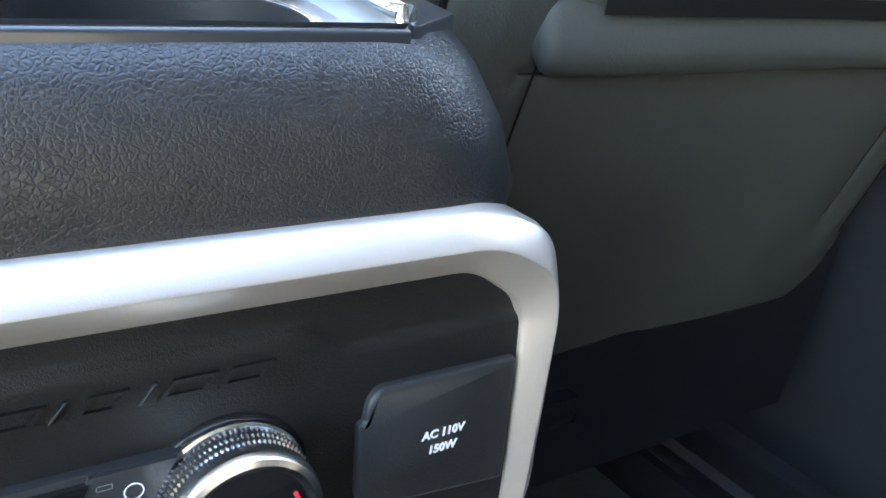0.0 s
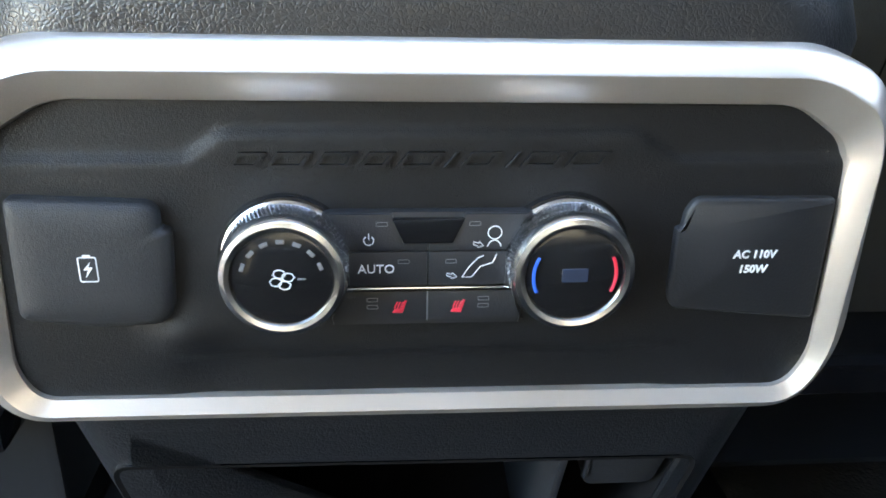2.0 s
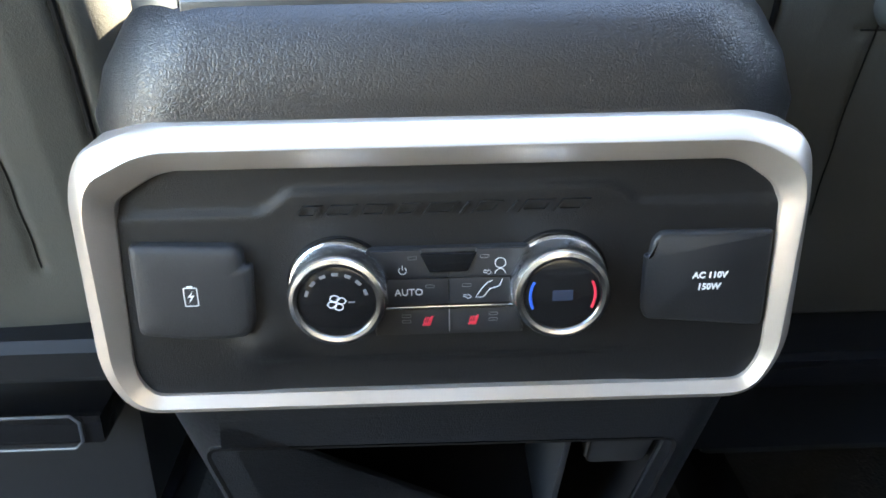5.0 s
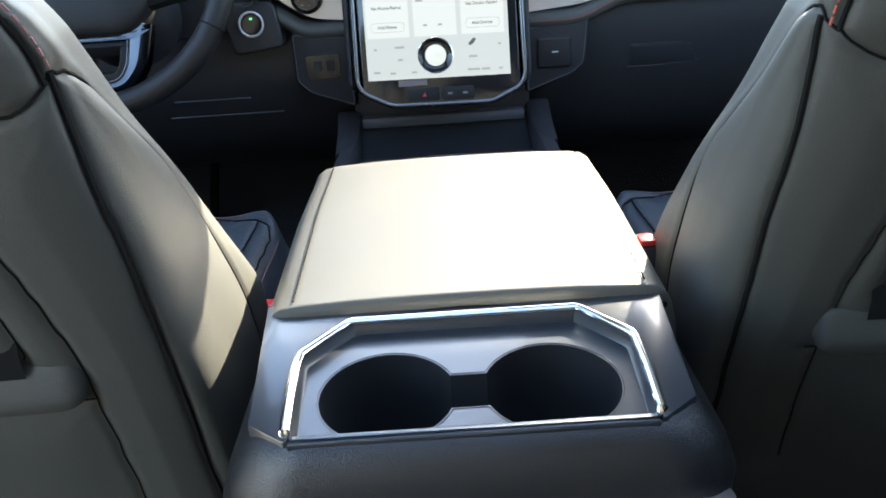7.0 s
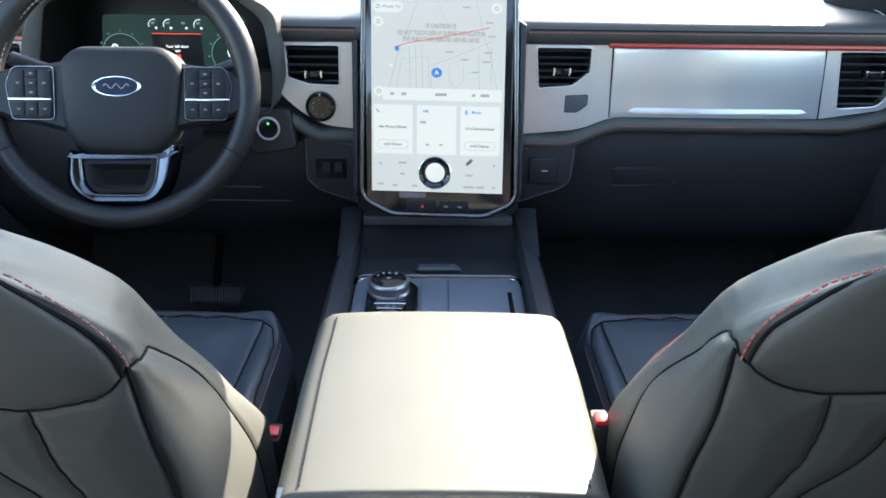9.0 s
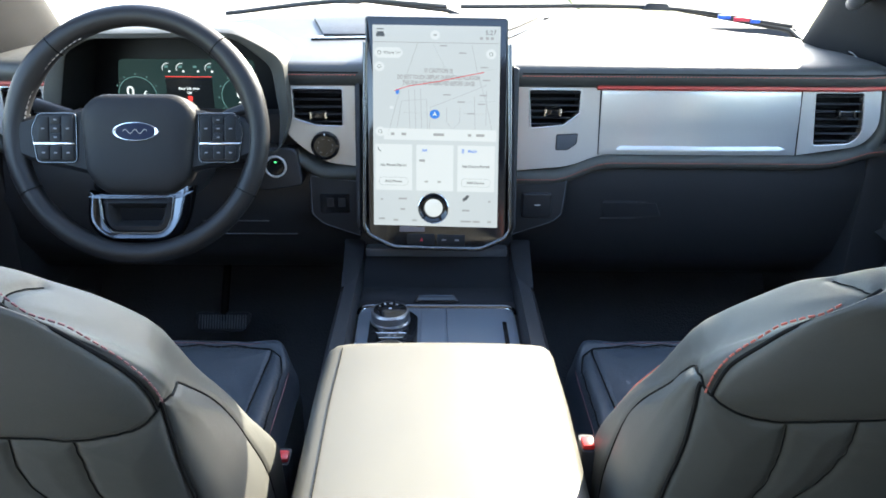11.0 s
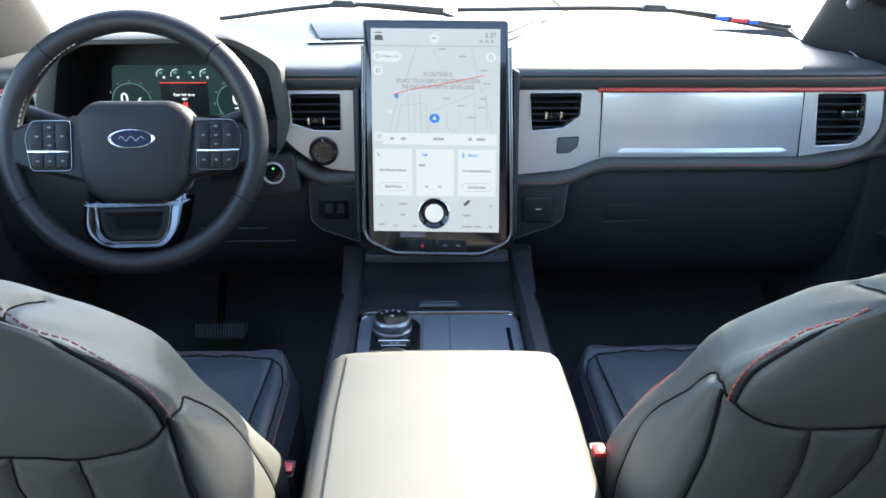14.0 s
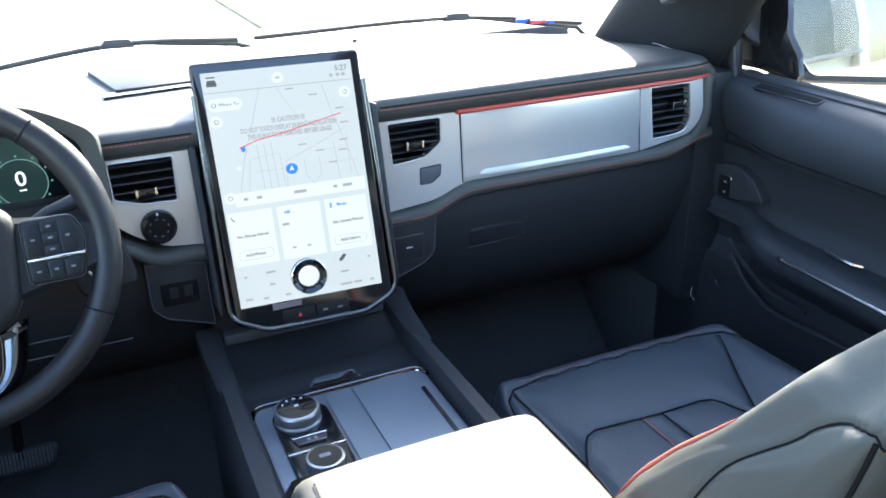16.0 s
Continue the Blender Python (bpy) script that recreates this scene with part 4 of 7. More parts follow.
def front_seat(side, dy, dz0, label):
    at = (side * 0.445, 0.55 + dy, 0.02)
    seat = thing("front_seat", at, label, "car seat", "front seats")
    place = lambda p: (side * (0.445 - p[0]), p[1] + dy, p[2] + dz0)
    # the passenger bolster is drawn in at its foot
    tuck = lambda p: place((p[0], p[1] - (0.030 * (1 - smoothstep(0.52, 0.66, p[2])) * smoothstep(0.48, 0.58, p[1]) if side > 0 else 0), p[2]))
    seams = [(n, [(c * s, z) for c, z in st]) for n, st in SEAMS[side].items() for s in (1, -1)]
    seams.append(("pocket", [(c, 0.585) for c in (-2.6, -1.3, 0, 1.3, 2.6)]))
    paths, grid = backrest_grid(seams)
    back = part("backrest", bm_loft([[tuck(p) for p in row] for row in grid]), LEATHER, seat, "black leather backrest with sewn panels", smooth=80)
    for name, p, n in paths:
        width = {"rear": 0.0021, "rim": 0.0016, "yoke": 0.0009, "side": 0.0010}.get(name, 0.0006)
        part("seam", bm_tube([tuck(q - m * 0.0018) for q, m in zip(p[::3], n[::3])], width, 6), SEAM, back)
        if name == "rim":
            d = np.gradient(p, axis=0)
            across = np.cross(n, d)
            across /= np.linalg.norm(across, axis=1, keepdims=True) + 1e-9
            across *= -1 if across[20, 2] < 0 else 1
            part("stitching", stitches([place(q + a * 0.0048 + m * 0.0014) for q, m, a in list(zip(p, n, across))[10:-26]], 0.0044, 0.0020, 0.0009 if side > 0 else 0.0008), RED_THREAD if side > 0 else MAUVE_THREAD, back, "red contrast stitching")
    # map pocket
    part("pocket_band", bm_loft([[place(back_point(c, 0.612) + np.array((0, o[0], o[1])) * (1 - (abs(c) / 2.66) ** 30) + np.array((0, 0.006 * (abs(c) / 2.66) ** 30, 0))) for c in np.linspace(-2.66, 2.66, 90)] for o in ((0.004, 0.012), (-0.004, 0.013), (-0.006, 0.009), (-0.0065, -0.012), (-0.005, -0.024), (0.004, -0.027))], closed=False), LEATHER, back, "padded leather map pocket edge", smooth=70)
    # Black strip painted in as the shade inside the pocket mouth.
    part("pocket_mouth_shade", bm_loft([[place(p + np.array((0, o[0], o[1]))) for p in [back_point(c, 0.63) for c in np.linspace(-2.0, 2.0, 30)]] for o in ((-0.0030, 0.016), (-0.0045, 0.004), (-0.0030, -0.012))], closed=False), SEAM, back)
    if side < 0:
        part("lower_valance", bm_loft([[place((x, 0.43 + o[0], o[1])) for x in np.linspace(-0.25, 0.25, 12)] for o in ((0.03, 0.372), (0.00, 0.373), (-0.006, 0.366), (-0.004, 0.346), (0.03, 0.338))], closed=False), SWITCH, seat, "dark plastic lower back cover")
    else:
        part("lower_back", bm_loft([[place((x, 0.305 + (0.83 - z) * 0.36 + o, z)) for x in np.linspace(-0.262, 0.262, 12)] for z, o in ((0.40, -0.004), (0.37, -0.012), (0.30, -0.030), (0.22, -0.050), (0.20, 0.0))], closed=False), SWITCH, seat, "dark plastic lower part of the backrest", smooth=60)
    # cushion
    nx, ny = 150, 150
    X = np.linspace(-0.250, 0.238, nx + 1)
    Y = np.linspace(0.50, 1.000, ny + 1)
    lines = [[(0.188, 0.56), (0.184, 0.76), (0.192, 0.90), (0.197, 0.936)], [(-0.105, 0.70), (-0.116, 0.745), (-0.160, 0.85), (-0.197, 0.938)], [(0.218, 0.60), (0.218, 0.88), (0.211, 0.920), (0.195, 0.938), (0.165, 0.945), (-0.175, 0.945), (-0.206, 0.937), (-0.222, 0.918), (-0.229, 0.88), (-0.231, 0.60)],
             [(0.182, 0.745), (0.148, 0.798), (0.138, 0.809), (0.124, 0.814), (0.017, 0.806), (-0.060, 0.806), (-0.076, 0.802), (-0.086, 0.792), (-0.114, 0.745)], [(0.012, 0.806), (-0.008, 0.68)], [(0.044, 0.808), (0.030, 0.68)]]
    dense = []
    for ln in lines:
        for a, b in zip(ln, ln[1:]):
            for k in range(30):
                dense.append((a[0] + (b[0] - a[0]) * k / 30, a[1] + (b[1] - a[1]) * k / 30))
    dense = np.array(dense)

    def top_z(x, y, grooves=True):
        z = 0.478 + 0.020 * (y - 0.75) / 0.2 + 0.030 * smoothstep(0.15, 0.21, abs(x)) * (1 - 0.75 * smoothstep(0.70, 0.93, y))
        z -= 0.050 * smoothstep(0.940, 1.000, y) ** 2 + 0.055 * smoothstep(0.206, 0.240, x) ** 2 + 0.055 * smoothstep(0.214, 0.250, -x) ** 2
        if grooves:
            d = math.sqrt(((dense - (x, y)) ** 2).sum(1).min())
            z += -0.0045 * math.exp(-(d / 0.0042) ** 2) + 0.005 * (1 - math.exp(-(d / 0.028) ** 2))
        return z

    def plan(x, y):
        """The cushion's outline drawn in at its front corners."""
        return x * (1 - 0.10 * smoothstep(0.88, 1.0, y) ** 2), 0.50 + (y - 0.50) * (1 - 0.055 * (abs(x) / 0.245) ** 4)

    bm = bm_grid(lambda i, j: place((*plan(X[i], Y[j]), top_z(X[i], Y[j]))), nx, ny)
    cushion = part("cushion", bm, LEATHER_FINE, seat, "perforated black leather cushion", smooth=80)
    loop = [(-0.250, y) for y in np.linspace(0.50, 1.0, 20)] + [(x, 1.0) for x in np.linspace(-0.25, 0.238, 20)[1:]] + [(0.238, y) for y in np.linspace(1.0, 0.50, 20)[1:]]
    part("cushion_side", bm_loft([[place((*plan(x, y), top_z(x, y, False) + 0.001)) for x, y in loop], [place((plan(x, y)[0] * 1.012, plan(x, y)[1] + 0.006 * (y > 0.99), 0.415)) for x, y in loop], [place((plan(x, y)[0] * 1.012, plan(x, y)[1] + 0.004 * (y > 0.99), 0.36)) for x, y in loop], [place((*plan(x, y - 0.02 * (y > 0.99)), 0.30)) for x, y in loop]], closed=False), LEATHER, seat, "black leather cushion side", smooth=60)
    for line, m in zip(lines, (SEAM, SEAM, SEAM, SEAM, SEAM, RED_THREAD)):
        p = [(x, y) for a, b in zip(line, line[1:]) for x, y in ((a[0] + (b[0] - a[0]) * k / 12, a[1] + (b[1] - a[1]) * k / 12) for k in range(12))]
        part("seam", bm_tube([place((*plan(x, y), top_z(x, y) + 0.0022)) for x, y in p], 0.0012 if m == SEAM else 0.0007, 6), m, cushion)
    for xs, y0 in ((0.2245, 0.60), (-0.2365, 0.60)):
        path = [(xs, y, top_z(xs, y) + 0.0006) for y in np.linspace(y0, 0.90, 40)]
        part("piping", bm_tube([place((*plan(x, y), z)) for x, y, z in path], 0.0006, 6), MAUVE_THREAD, cushion, "thin red piping")
    path = [(x, 0.9515, top_z(x, 0.9515) + 0.0006) for x in np.linspace(-0.18, 0.18, 40)]
    part("piping", bm_tube([place((*plan(x, y), z)) for x, y, z in path], 0.0005, 6), MAUVE_THREAD, cushion, "thin red piping")
    if side > 0:
        edge = spline([Vector(back_point(c, z)) for c, z in ((9.62, 0.560), (9.62, 0.590), (9.66, 0.618), (9.74, 0.645), (9.80, 0.675), (9.80, 0.705), (9.80, 0.735), (9.82, 0.762))], 8)
        flat = grid.reshape(-1, 3)
        edge = [flat[((flat - np.array(p)) ** 2).sum(1).argmin()] for p in edge]
        edge = spline([Vector(p) for p in edge[::7]], 8)
        part("piping", bm_tube([tuck(p) for p in edge], [0.0008 + 0.0030 * math.sin(math.pi * k / (len(edge) - 1)) for k in range(len(edge))], 8), RED_THREAD, back, "red piping on the bolster edge")
    # base and rail
    part("seat_base", bm_box(*sorted((side * 0.235, side * 0.66)), 0.50 + dy, 0.94 + dy, 0.17, 0.36, 0.01), PLASTIC_FLAT, seat, "black plastic seat base")
    for s in (0.27, 0.62):
        part("seat_rail", bm_box(*sorted((side * (s - 0.02), side * (s + 0.02))), 0.36 + dy, 0.98 + dy, 0.06, 0.12, 0.006), GLOSS, seat, "black steel seat rail")
    part("rail_bracket", bm_box(*sorted((side * 0.245, side * 0.40)), 0.45 + dy, 0.50 + dy, 0.274, 0.299, 0.004), GLOSS, seat, "black steel bracket under the backrest")
    if side < 0:
        part("bracket_edge", bm_tube([(side * x, 0.447 + dy, z) for x, z in ((0.36, 0.301), (0.266, 0.301), (0.260, 0.295), (0.260, 0.279), (0.266, 0.273), (0.36, 0.273))], 0.0012, 6), GREY_PLASTIC, seat, "pale bracket edge")
    return seat


front_seat(-1, 0.0, 0.0, "black leather driver seat with red stitching, seen from behind")
front_seat(1, 0.040, -0.021, "black leather front passenger seat with red stitching and empty cushion")
for sx, y, bx, up in ((-1, 0.66, -0.188, 0.0), (1, 0.585, 0.172, 0.078)):
    b = thing("belt_buckle", (bx, y, 0.33), "black seat belt buckle with red release button beside the console", "buckle", "belt buckles")
    part("buckle_body", bm_loft([[(bx + a * k, y + c * k2 - (0.53 - z) * 0.25, z + up) for a, c in rect(-0.009, 0.009, -0.017, 0.017, 0.005)] for z, k, k2 in ((0.33, 0.8, 0.7), (0.43, 0.9, 0.9), (0.502, 1, 1), (0.510, 0.92, 0.95))]), PLASTIC_FLAT, b)
    part("release_button", bm_box(bx - 0.007, bx + 0.007, y - 0.016, y + 0.002, 0.506 + up, 0.5155 + up, 0.003), RED_PLASTIC, b, "red release button")

# ---- dashboard ----
dash = thing("dashboard", (0, 1.4, 0.40), "black leather dashboard with satin silver fascia and red trim line", "dashboard")


def dash_y(x):
    """How far the dashboard's front edge lies back at its right end."""
    return 0.02 * smoothstep(0.70, 0.80, abs(x))


prof = [(1.215, 0.849), (1.186, 0.853), (1.178, 0.860), (1.175, 0.872), (1.177, 0.882), (1.184, 0.8885), (1.197, 0.8915), (1.24, 0.894), (1.32, 0.901), (1.42, 0.911), (1.49, 0.918), (1.53, 0.920), (1.56, 0.916), (1.60, 0.890)]


def dash_point(i, j):
    x = -0.785 + 1.57 * i / 60
    y, z = prof[j]
    end = smoothstep(0.745, 0.790, abs(x))
    return (x, y + dash_y(x), z - 0.030 * end - 0.080 * x * x * smoothstep(1.20, 1.52, y))


pad = bm_grid(dash_point, 60, len(prof) - 1)
bmesh.ops.delete(pad, geom=[f for f in pad.faces if -0.640 < f.calc_center_median().x < -0.262 and f.calc_center_median().y < 1.36], context="FACES")
part("top_pad", pad, DASH_SKIN, dash, "soft black leather dashboard top", smooth=60)
for x0, x1 in ((-0.25, -0.128), (0.142, 0.762)):
    n = 30
    part("pad_seam", bm_tube([(x0 + (x1 - x0) * k / n, 1.1755 + dash_y(x0 + (x1 - x0) * k / n), 0.8775) for k in range(n + 1)], 0.0012, 6), SEAM, dash)
    part("stitching", stitches([(x0 + (x1 - x0) * k / n, 1.1752 + dash_y(x0 + (x1 - x0) * k / n), 0.8735) for k in range(n + 1)], 0.004, 0.002, 0.0006), RED_THREAD, dash, "fine red stitching")
part("red_strip", bm_loft([[(x, 1.183 + dash_y(x) + a, 0.8545 + b) for a, b in ((0.01, -0.0035), (-0.004, -0.0042), (-0.0068, -0.001), (-0.0062, 0.003), (0.006, 0.0042))] for x in np.linspace(0.268, 0.774, 24)]), RED_TRIM, dash, "red trim strip above the fascia")
part("red_strip", bm_loft([[(x, 1.183 + dash_y(x) + a, 0.8545 + b) for a, b in ((0.01, -0.0035), (-0.004, -0.0042), (-0.0068, -0.001), (-0.0062, 0.003), (0.006, 0.0042))] for x in np.linspace(-0.774, -0.640, 8)]), RED_TRIM, dash, "red trim strip above the fascia")

DF = facing(1.192)
vent_b = rounded([(0.156, 0.8475), (0.2425, 0.8475), (0.2420, 0.809), (0.216, 0.7885), (0.1620, 0.7830)], 0.004, 3)
vent_c = rounded([(0.637, 0.8455), (0.7185, 0.8455), (0.7285, 0.779), (0.7140, 0.7590), (0.6485, 0.7550)], [0.004, 0.004, 0.012, 0.012, 0.004], 3)
fascia_r = rounded([(0.136, 0.8525), (0.7470, 0.8525), (0.7560, 0.786), (0.732, 0.754), (0.620, 0.7365), (0.282, 0.7365), (0.232, 0.7150), (0.136, 0.7060)], [0.002, 0.006, 0.02, 0.02, 0.01, 0.02, 0.02, 0.002], 4)
part("fascia", bm_plate(fascia_r, [vent_b, vent_c], DF, -0.012, 0.004), SILVER, dash, "satin silver fascia with air vents")
part("glove_gap", bm_slab([(0.2745, 0.8525), (0.6145, 0.8525), (0.6225, 0.7363), (0.2785, 0.7363)], DF, 0.0, 0.0044, 0.0002, 1), SEAM, dash)
lid_edge = [(0.8522, 0.0), (0.8520, 0.0040), (0.8495, 0.0062), (0.842, 0.0074), (0.825, 0.0085), (0.805, 0.0086), (0.788, 0.0078), (0.775, 0.0062), (0.766, 0.0064), (0.757, 0.0062), (0.746, 0.0063), (0.7385, 0.0058), (0.7370, 0.0050), (0.7368, 0.0)]
lid_x = lambda b, k: (0.2772 + 0.0028 * (0.852 - b) / 0.115) * (1 - k) + (0.6116 + 0.0082 * (0.852 - b) / 0.115) * k
upper = part("upper_glove_lid", bm_loft([[DF @ Vector((lid_x(b, k), b, max(0.0, w - drop))) for b, w in lid_edge] for k, drop in ((0.0, 0.006), (0.0, 0.0015), (0.004, 0.0), (0.5, -0.0015), (0.996, 0.0), (1.0, 0.0015), (1.0, 0.006))], closed=False), SILVER, dash, "satin silver upper glove compartment lid", smooth=50)
part("lid_grip", bm_loft([[DF @ Vector((a, b, w)) for a, b, w in q] for q in ([(x0, 0.7480, 0.002), (x0, 0.7475, d * 0.6), (x0, 0.7470, d * 0.6), (x0, 0.7460, 0.002)] if x0 in (0.301, 0.614) else [(x0, 0.7580, 0.002), (x0, 0.7490, d), (x0, 0.7445, d), (x0, 0.7415, 0.003)] for x0, d in ((0.301, 0.004), (0.318, 0.0105), (0.452, 0.0115), (0.588, 0.0105), (0.614, 0.004)))]), SILVER, upper, "projecting silver lid grip", smooth=50)


def vent(poly, label, tab, slats):
    us, vs = [p[0] for p in poly], [p[1] for p in poly]
    v = part("air_vent", bm_loft([[DF @ Vector((a, b, w)) for a, b in poly] for w in (0.003, -0.05)], cap0=False, cap1=True), SWITCH, dash, label)
    part("vent_lip", bm_tube(line_in(DF, inset(poly, -0.0012), 0.0040), 0.0017, 8, True), SILVER, v, "raised silver lip round the vent")
    for k in range(slats):
        z = max(vs) - (max(vs) - min(vs)) * (k + 0.55) / slats
        left, right = min(us) + 0.001, max(us) - 0.001
        cuts = []
        for a, b in zip(poly, poly[1:] + poly[:1]):
            if (a[1] - z) * (b[1] - z) < 0:
                cuts.append(a[0] + (b[0] - a[0]) * (z - a[1]) / (b[1] - a[1]))
        if len(cuts) >= 2:
            left, right = min(cuts), max(cuts)
        part("slat", bm_loft([[(x, 1.192 + a, z + b) for a, b in ((-0.0005, 0.0), (0.001, 0.0016), (0.018, -0.0010), (0.020, -0.0030), (0.002, -0.0014))] for x in (left, right)]), PLASTIC_FLAT, v)
    cx, cz = tab
    t = part("vent_tab", bm_box(cx - 0.0130, cx + 0.0130, 1.178, 1.196, cz - 0.0055, cz + 0.0055, 0.002), GLOSS, v)
    for s in (-1, 1):
        part("tab_edge", bm_box(cx + s * 0.0125 - 0.0018, cx + s * 0.0125 + 0.0018, 1.1755, 1.186, cz - 0.0068, cz + 0.0068, 0.001), CHROME, t, "chrome tab edge")


vent(vent_b, "black slatted air vent beside the display", (0.196, 0.812), 6)
vent(vent_c, "black slatted end air vent", (0.692, 0.812), 7)
part("airbag_switch", bm_slab(rounded([(0.207, 0.770), (0.241, 0.772), (0.240, 0.756), (0.226, 0.745), (0.207, 0.745)], 0.003, 3), DF, 0.0, 0.0062, 0.001, 2), GREY_PLASTIC, dash, "grey square fascia button")
part("airbag_switch_gap", bm_slab(rounded([(0.2055, 0.7715), (0.2425, 0.7735), (0.2415, 0.7550), (0.2265, 0.7435), (0.2055, 0.7435)], 0.003, 3), DF, 0.0, 0.0044, 0.0002, 1), SEAM, dash)
# left of the display
vent_a = rounded([(-0.2400, 0.8470), (-0.1565, 0.8470), (-0.1580, 0.7840), (-0.204, 0.7860), (-0.2390, 0.7970)], 0.004, 3)
fascia_l = rounded([(-0.254, 0.8525), (-0.130, 0.8525), (-0.130, 0.7120), (-0.185, 0.7185), (-0.226, 0.7430), (-0.254, 0.7720)], [0.004, 0.002, 0.002, 0.015, 0.02, 0.01], 4)
part("fascia", bm_plate(fascia_l, [vent_a], DF, -0.012, 0.004), SILVER, dash, "satin silver fascia left of the display")
vent(vent_a, "black slatted air vent beside the wheel", (-0.197, 0.804), 5)
kf = DF @ Matrix.Translation((-0.1885, 0.7500, 0))
dial = part("trailer_knob", bm_lathe([(0.0245, 0.0), (0.0245, 0.010), (0.0235, 0.013), (0.0190, 0.0145), (0.0185, 0.0120), (0.0001, 0.0120)], kf, 48), GLOSS, dash, "round gloss black rotary knob")
for k in range(8):
    a = math.tau * k / 8 + 0.2
    part("knob_mark", bm_slab([(math.cos(a + s) * r, math.sin(a + s) * r) for s, r in ((-0.16, 0.0125), (0.16, 0.0125), (0.16, 0.0136), (-0.16, 0.0136))], kf, 0.0115, 0.0124, 0.0001, 1), GREY_INK, dial)
part("knob_pointer", bm_slab(rect(-0.001, 0.001, 0.0195, 0.0225), kf, 0.013, 0.0148, 0.0001, 1), WHITE_INK, dial)
fascia_far = rounded([(-0.757, 0.8525), (-0.640, 0.8525), (-0.640, 0.745), (-0.735, 0.762), (-0.757, 0.790)], 0.006, 4)
vent_d = rounded([(-0.722, 0.8450), (-0.655, 0.8450), (-0.655, 0.7600), (-0.700, 0.7590), (-0.7225, 0.788)], 0.005, 3)
part("fascia", bm_plate(fascia_far, [vent_d], DF, -0.012, 0.004), SILVER, dash, "satin silver fascia behind the wheel")
vent(vent_d, "black slatted end air vent", (-0.690, 0.800), 7)

for s in (-1, 1):
    part("dash_end", bm_box(*sorted((s * 0.760, s * 0.836)), 1.205, 1.62, 0.40, 0.852, 0.008), PLASTIC_FLAT, dash, "dark end panel of the dashboard")

for sx in (-1, 1):
    part("end_wrap", bm_tube(spline([(sx * a, 1.203, b) for a, b in ((0.7660, 0.866), (0.7675, 0.820), (0.7685, 0.785), (0.7600, 0.757), (0.738, 0.738), (0.700, 0.7245))], 6), 0.0135, 14), LEATHER, dash, "dark leather wrapped end of the fascia", smooth=60)
part("pad_joint", bm_tube([(0.727, 1.252, 0.8915), (0.748, 1.315, 0.8885), (0.765, 1.377, 0.8830)], 0.0012, 6), GREY_PLASTIC, dash, "pale joint in the dashboard top")

# padded roll below the fascia
def roll(x0, x1, f, name, n=26):
    rings = []
    for k in range(n + 1):
        x = x0 + (x1 - x0) * k / n
        z = f(x)
        rings.append([(x, 1.195 + dash_y(x) + a, z + b) for a, b in ((0.02, 0.004), (0.000, 0.001), (-0.012, -0.003), (-0.018, -0.010), (-0.017, -0.018), (-0.008, -0.026), (0.02, -0.030))])
    return part(name, bm_loft(rings), LEATHER, dash, "padded leather roll below the fascia", smooth=60)


low_r = lambda x: 0.7060 + 0.031 * smoothstep(0.20, 0.30, x) + 0.018 * smoothstep(0.66, 0.76, x)
roll(0.136, 0.790, low_r, "lower_roll")
part("stitching", stitches([(x, 1.1765 + dash_y(x), low_r(x) - 0.0125) for x in np.linspace(0.14, 0.78, 40)], 0.004, 0.002, 0.0006), RED_THREAD, dash, "fine red stitching")
low_l = lambda x: 0.7120 + 0.030 * smoothstep(-0.19, -0.25, x)
roll(-0.262, -0.130, low_l, "lower_roll", 10)
# glove box and knee panels
part("glove_box", bm_loft([[(x, y + dash_y(x), z) for x in np.linspace(0.136, 0.82, 14)] for y, z in ((1.200, 0.722), (1.196, 0.690), (1.200, 0.655), (1.215, 0.600), (1.250, 0.520), (1.32, 0.45), (1.50, 0.42))], closed=False), PLASTIC, dash, "dark grained glove box door", smooth=60)
part("glove_latch_recess", bm_slab(rounded([(0.298, 0.6435), (0.396, 0.6420), (0.406, 0.6130), (0.303, 0.6105)], 0.005, 3), plane_at((0, 1.2065, 0.637), (1, 0, 0), (0, -0.25, 1)) @ Matrix.Translation((0, -0.637, 0)), -0.004, 0.0035, 0.001, 2), PLASTIC_FLAT, dash, "dark recessed glove box latch")
part("glove_latch_lip", bm_tube([(0.298, 1.2130, 0.6080), (0.350, 1.2128, 0.6085), (0.409, 1.2116, 0.6140)], 0.0022, 8), PLASTIC_FLAT, dash)
part("glove_latch_lip", bm_tube([(0.300, 1.2030, 0.6440), (0.345, 1.2030, 0.6442), (0.378, 1.2030, 0.6440)], 0.0016, 8), PLASTIC_FLAT, dash)
part("knee_panel", bm_loft([[(x, y, z) for x in np.linspace(-0.82, -0.130, 14)] for y, z in ((1.230, 0.750), (1.215, 0.700), (1.205, 0.640), (1.220, 0.560), (1.30, 0.47), (1.50, 0.42))], closed=False), PLASTIC_FLAT, dash, "dark knee panel below the wheel", smooth=60)
for z, x0, x1 in ((0.600, -0.420, -0.300), (0.575, -0.430, -0.250)):
    part("knee_joint", bm_tube([(x0, 1.211, z), (x1, 1.211, z)], 0.0012, 6), GREY_PLASTIC, dash)
part("hood_release", bm_box(-0.60, -0.53, 1.196, 1.22, 0.650, 0.690, 0.006), GLOSS, dash, "gloss black switch block below the wheel")
part("warning_light", bm_box(-0.562, -0.556, 1.193, 1.198, 0.664, 0.670, 0.001), glow("red_warning_glow", (1.0, 0.05, 0.02), 1.5), dash, "tiny lit red indicator")
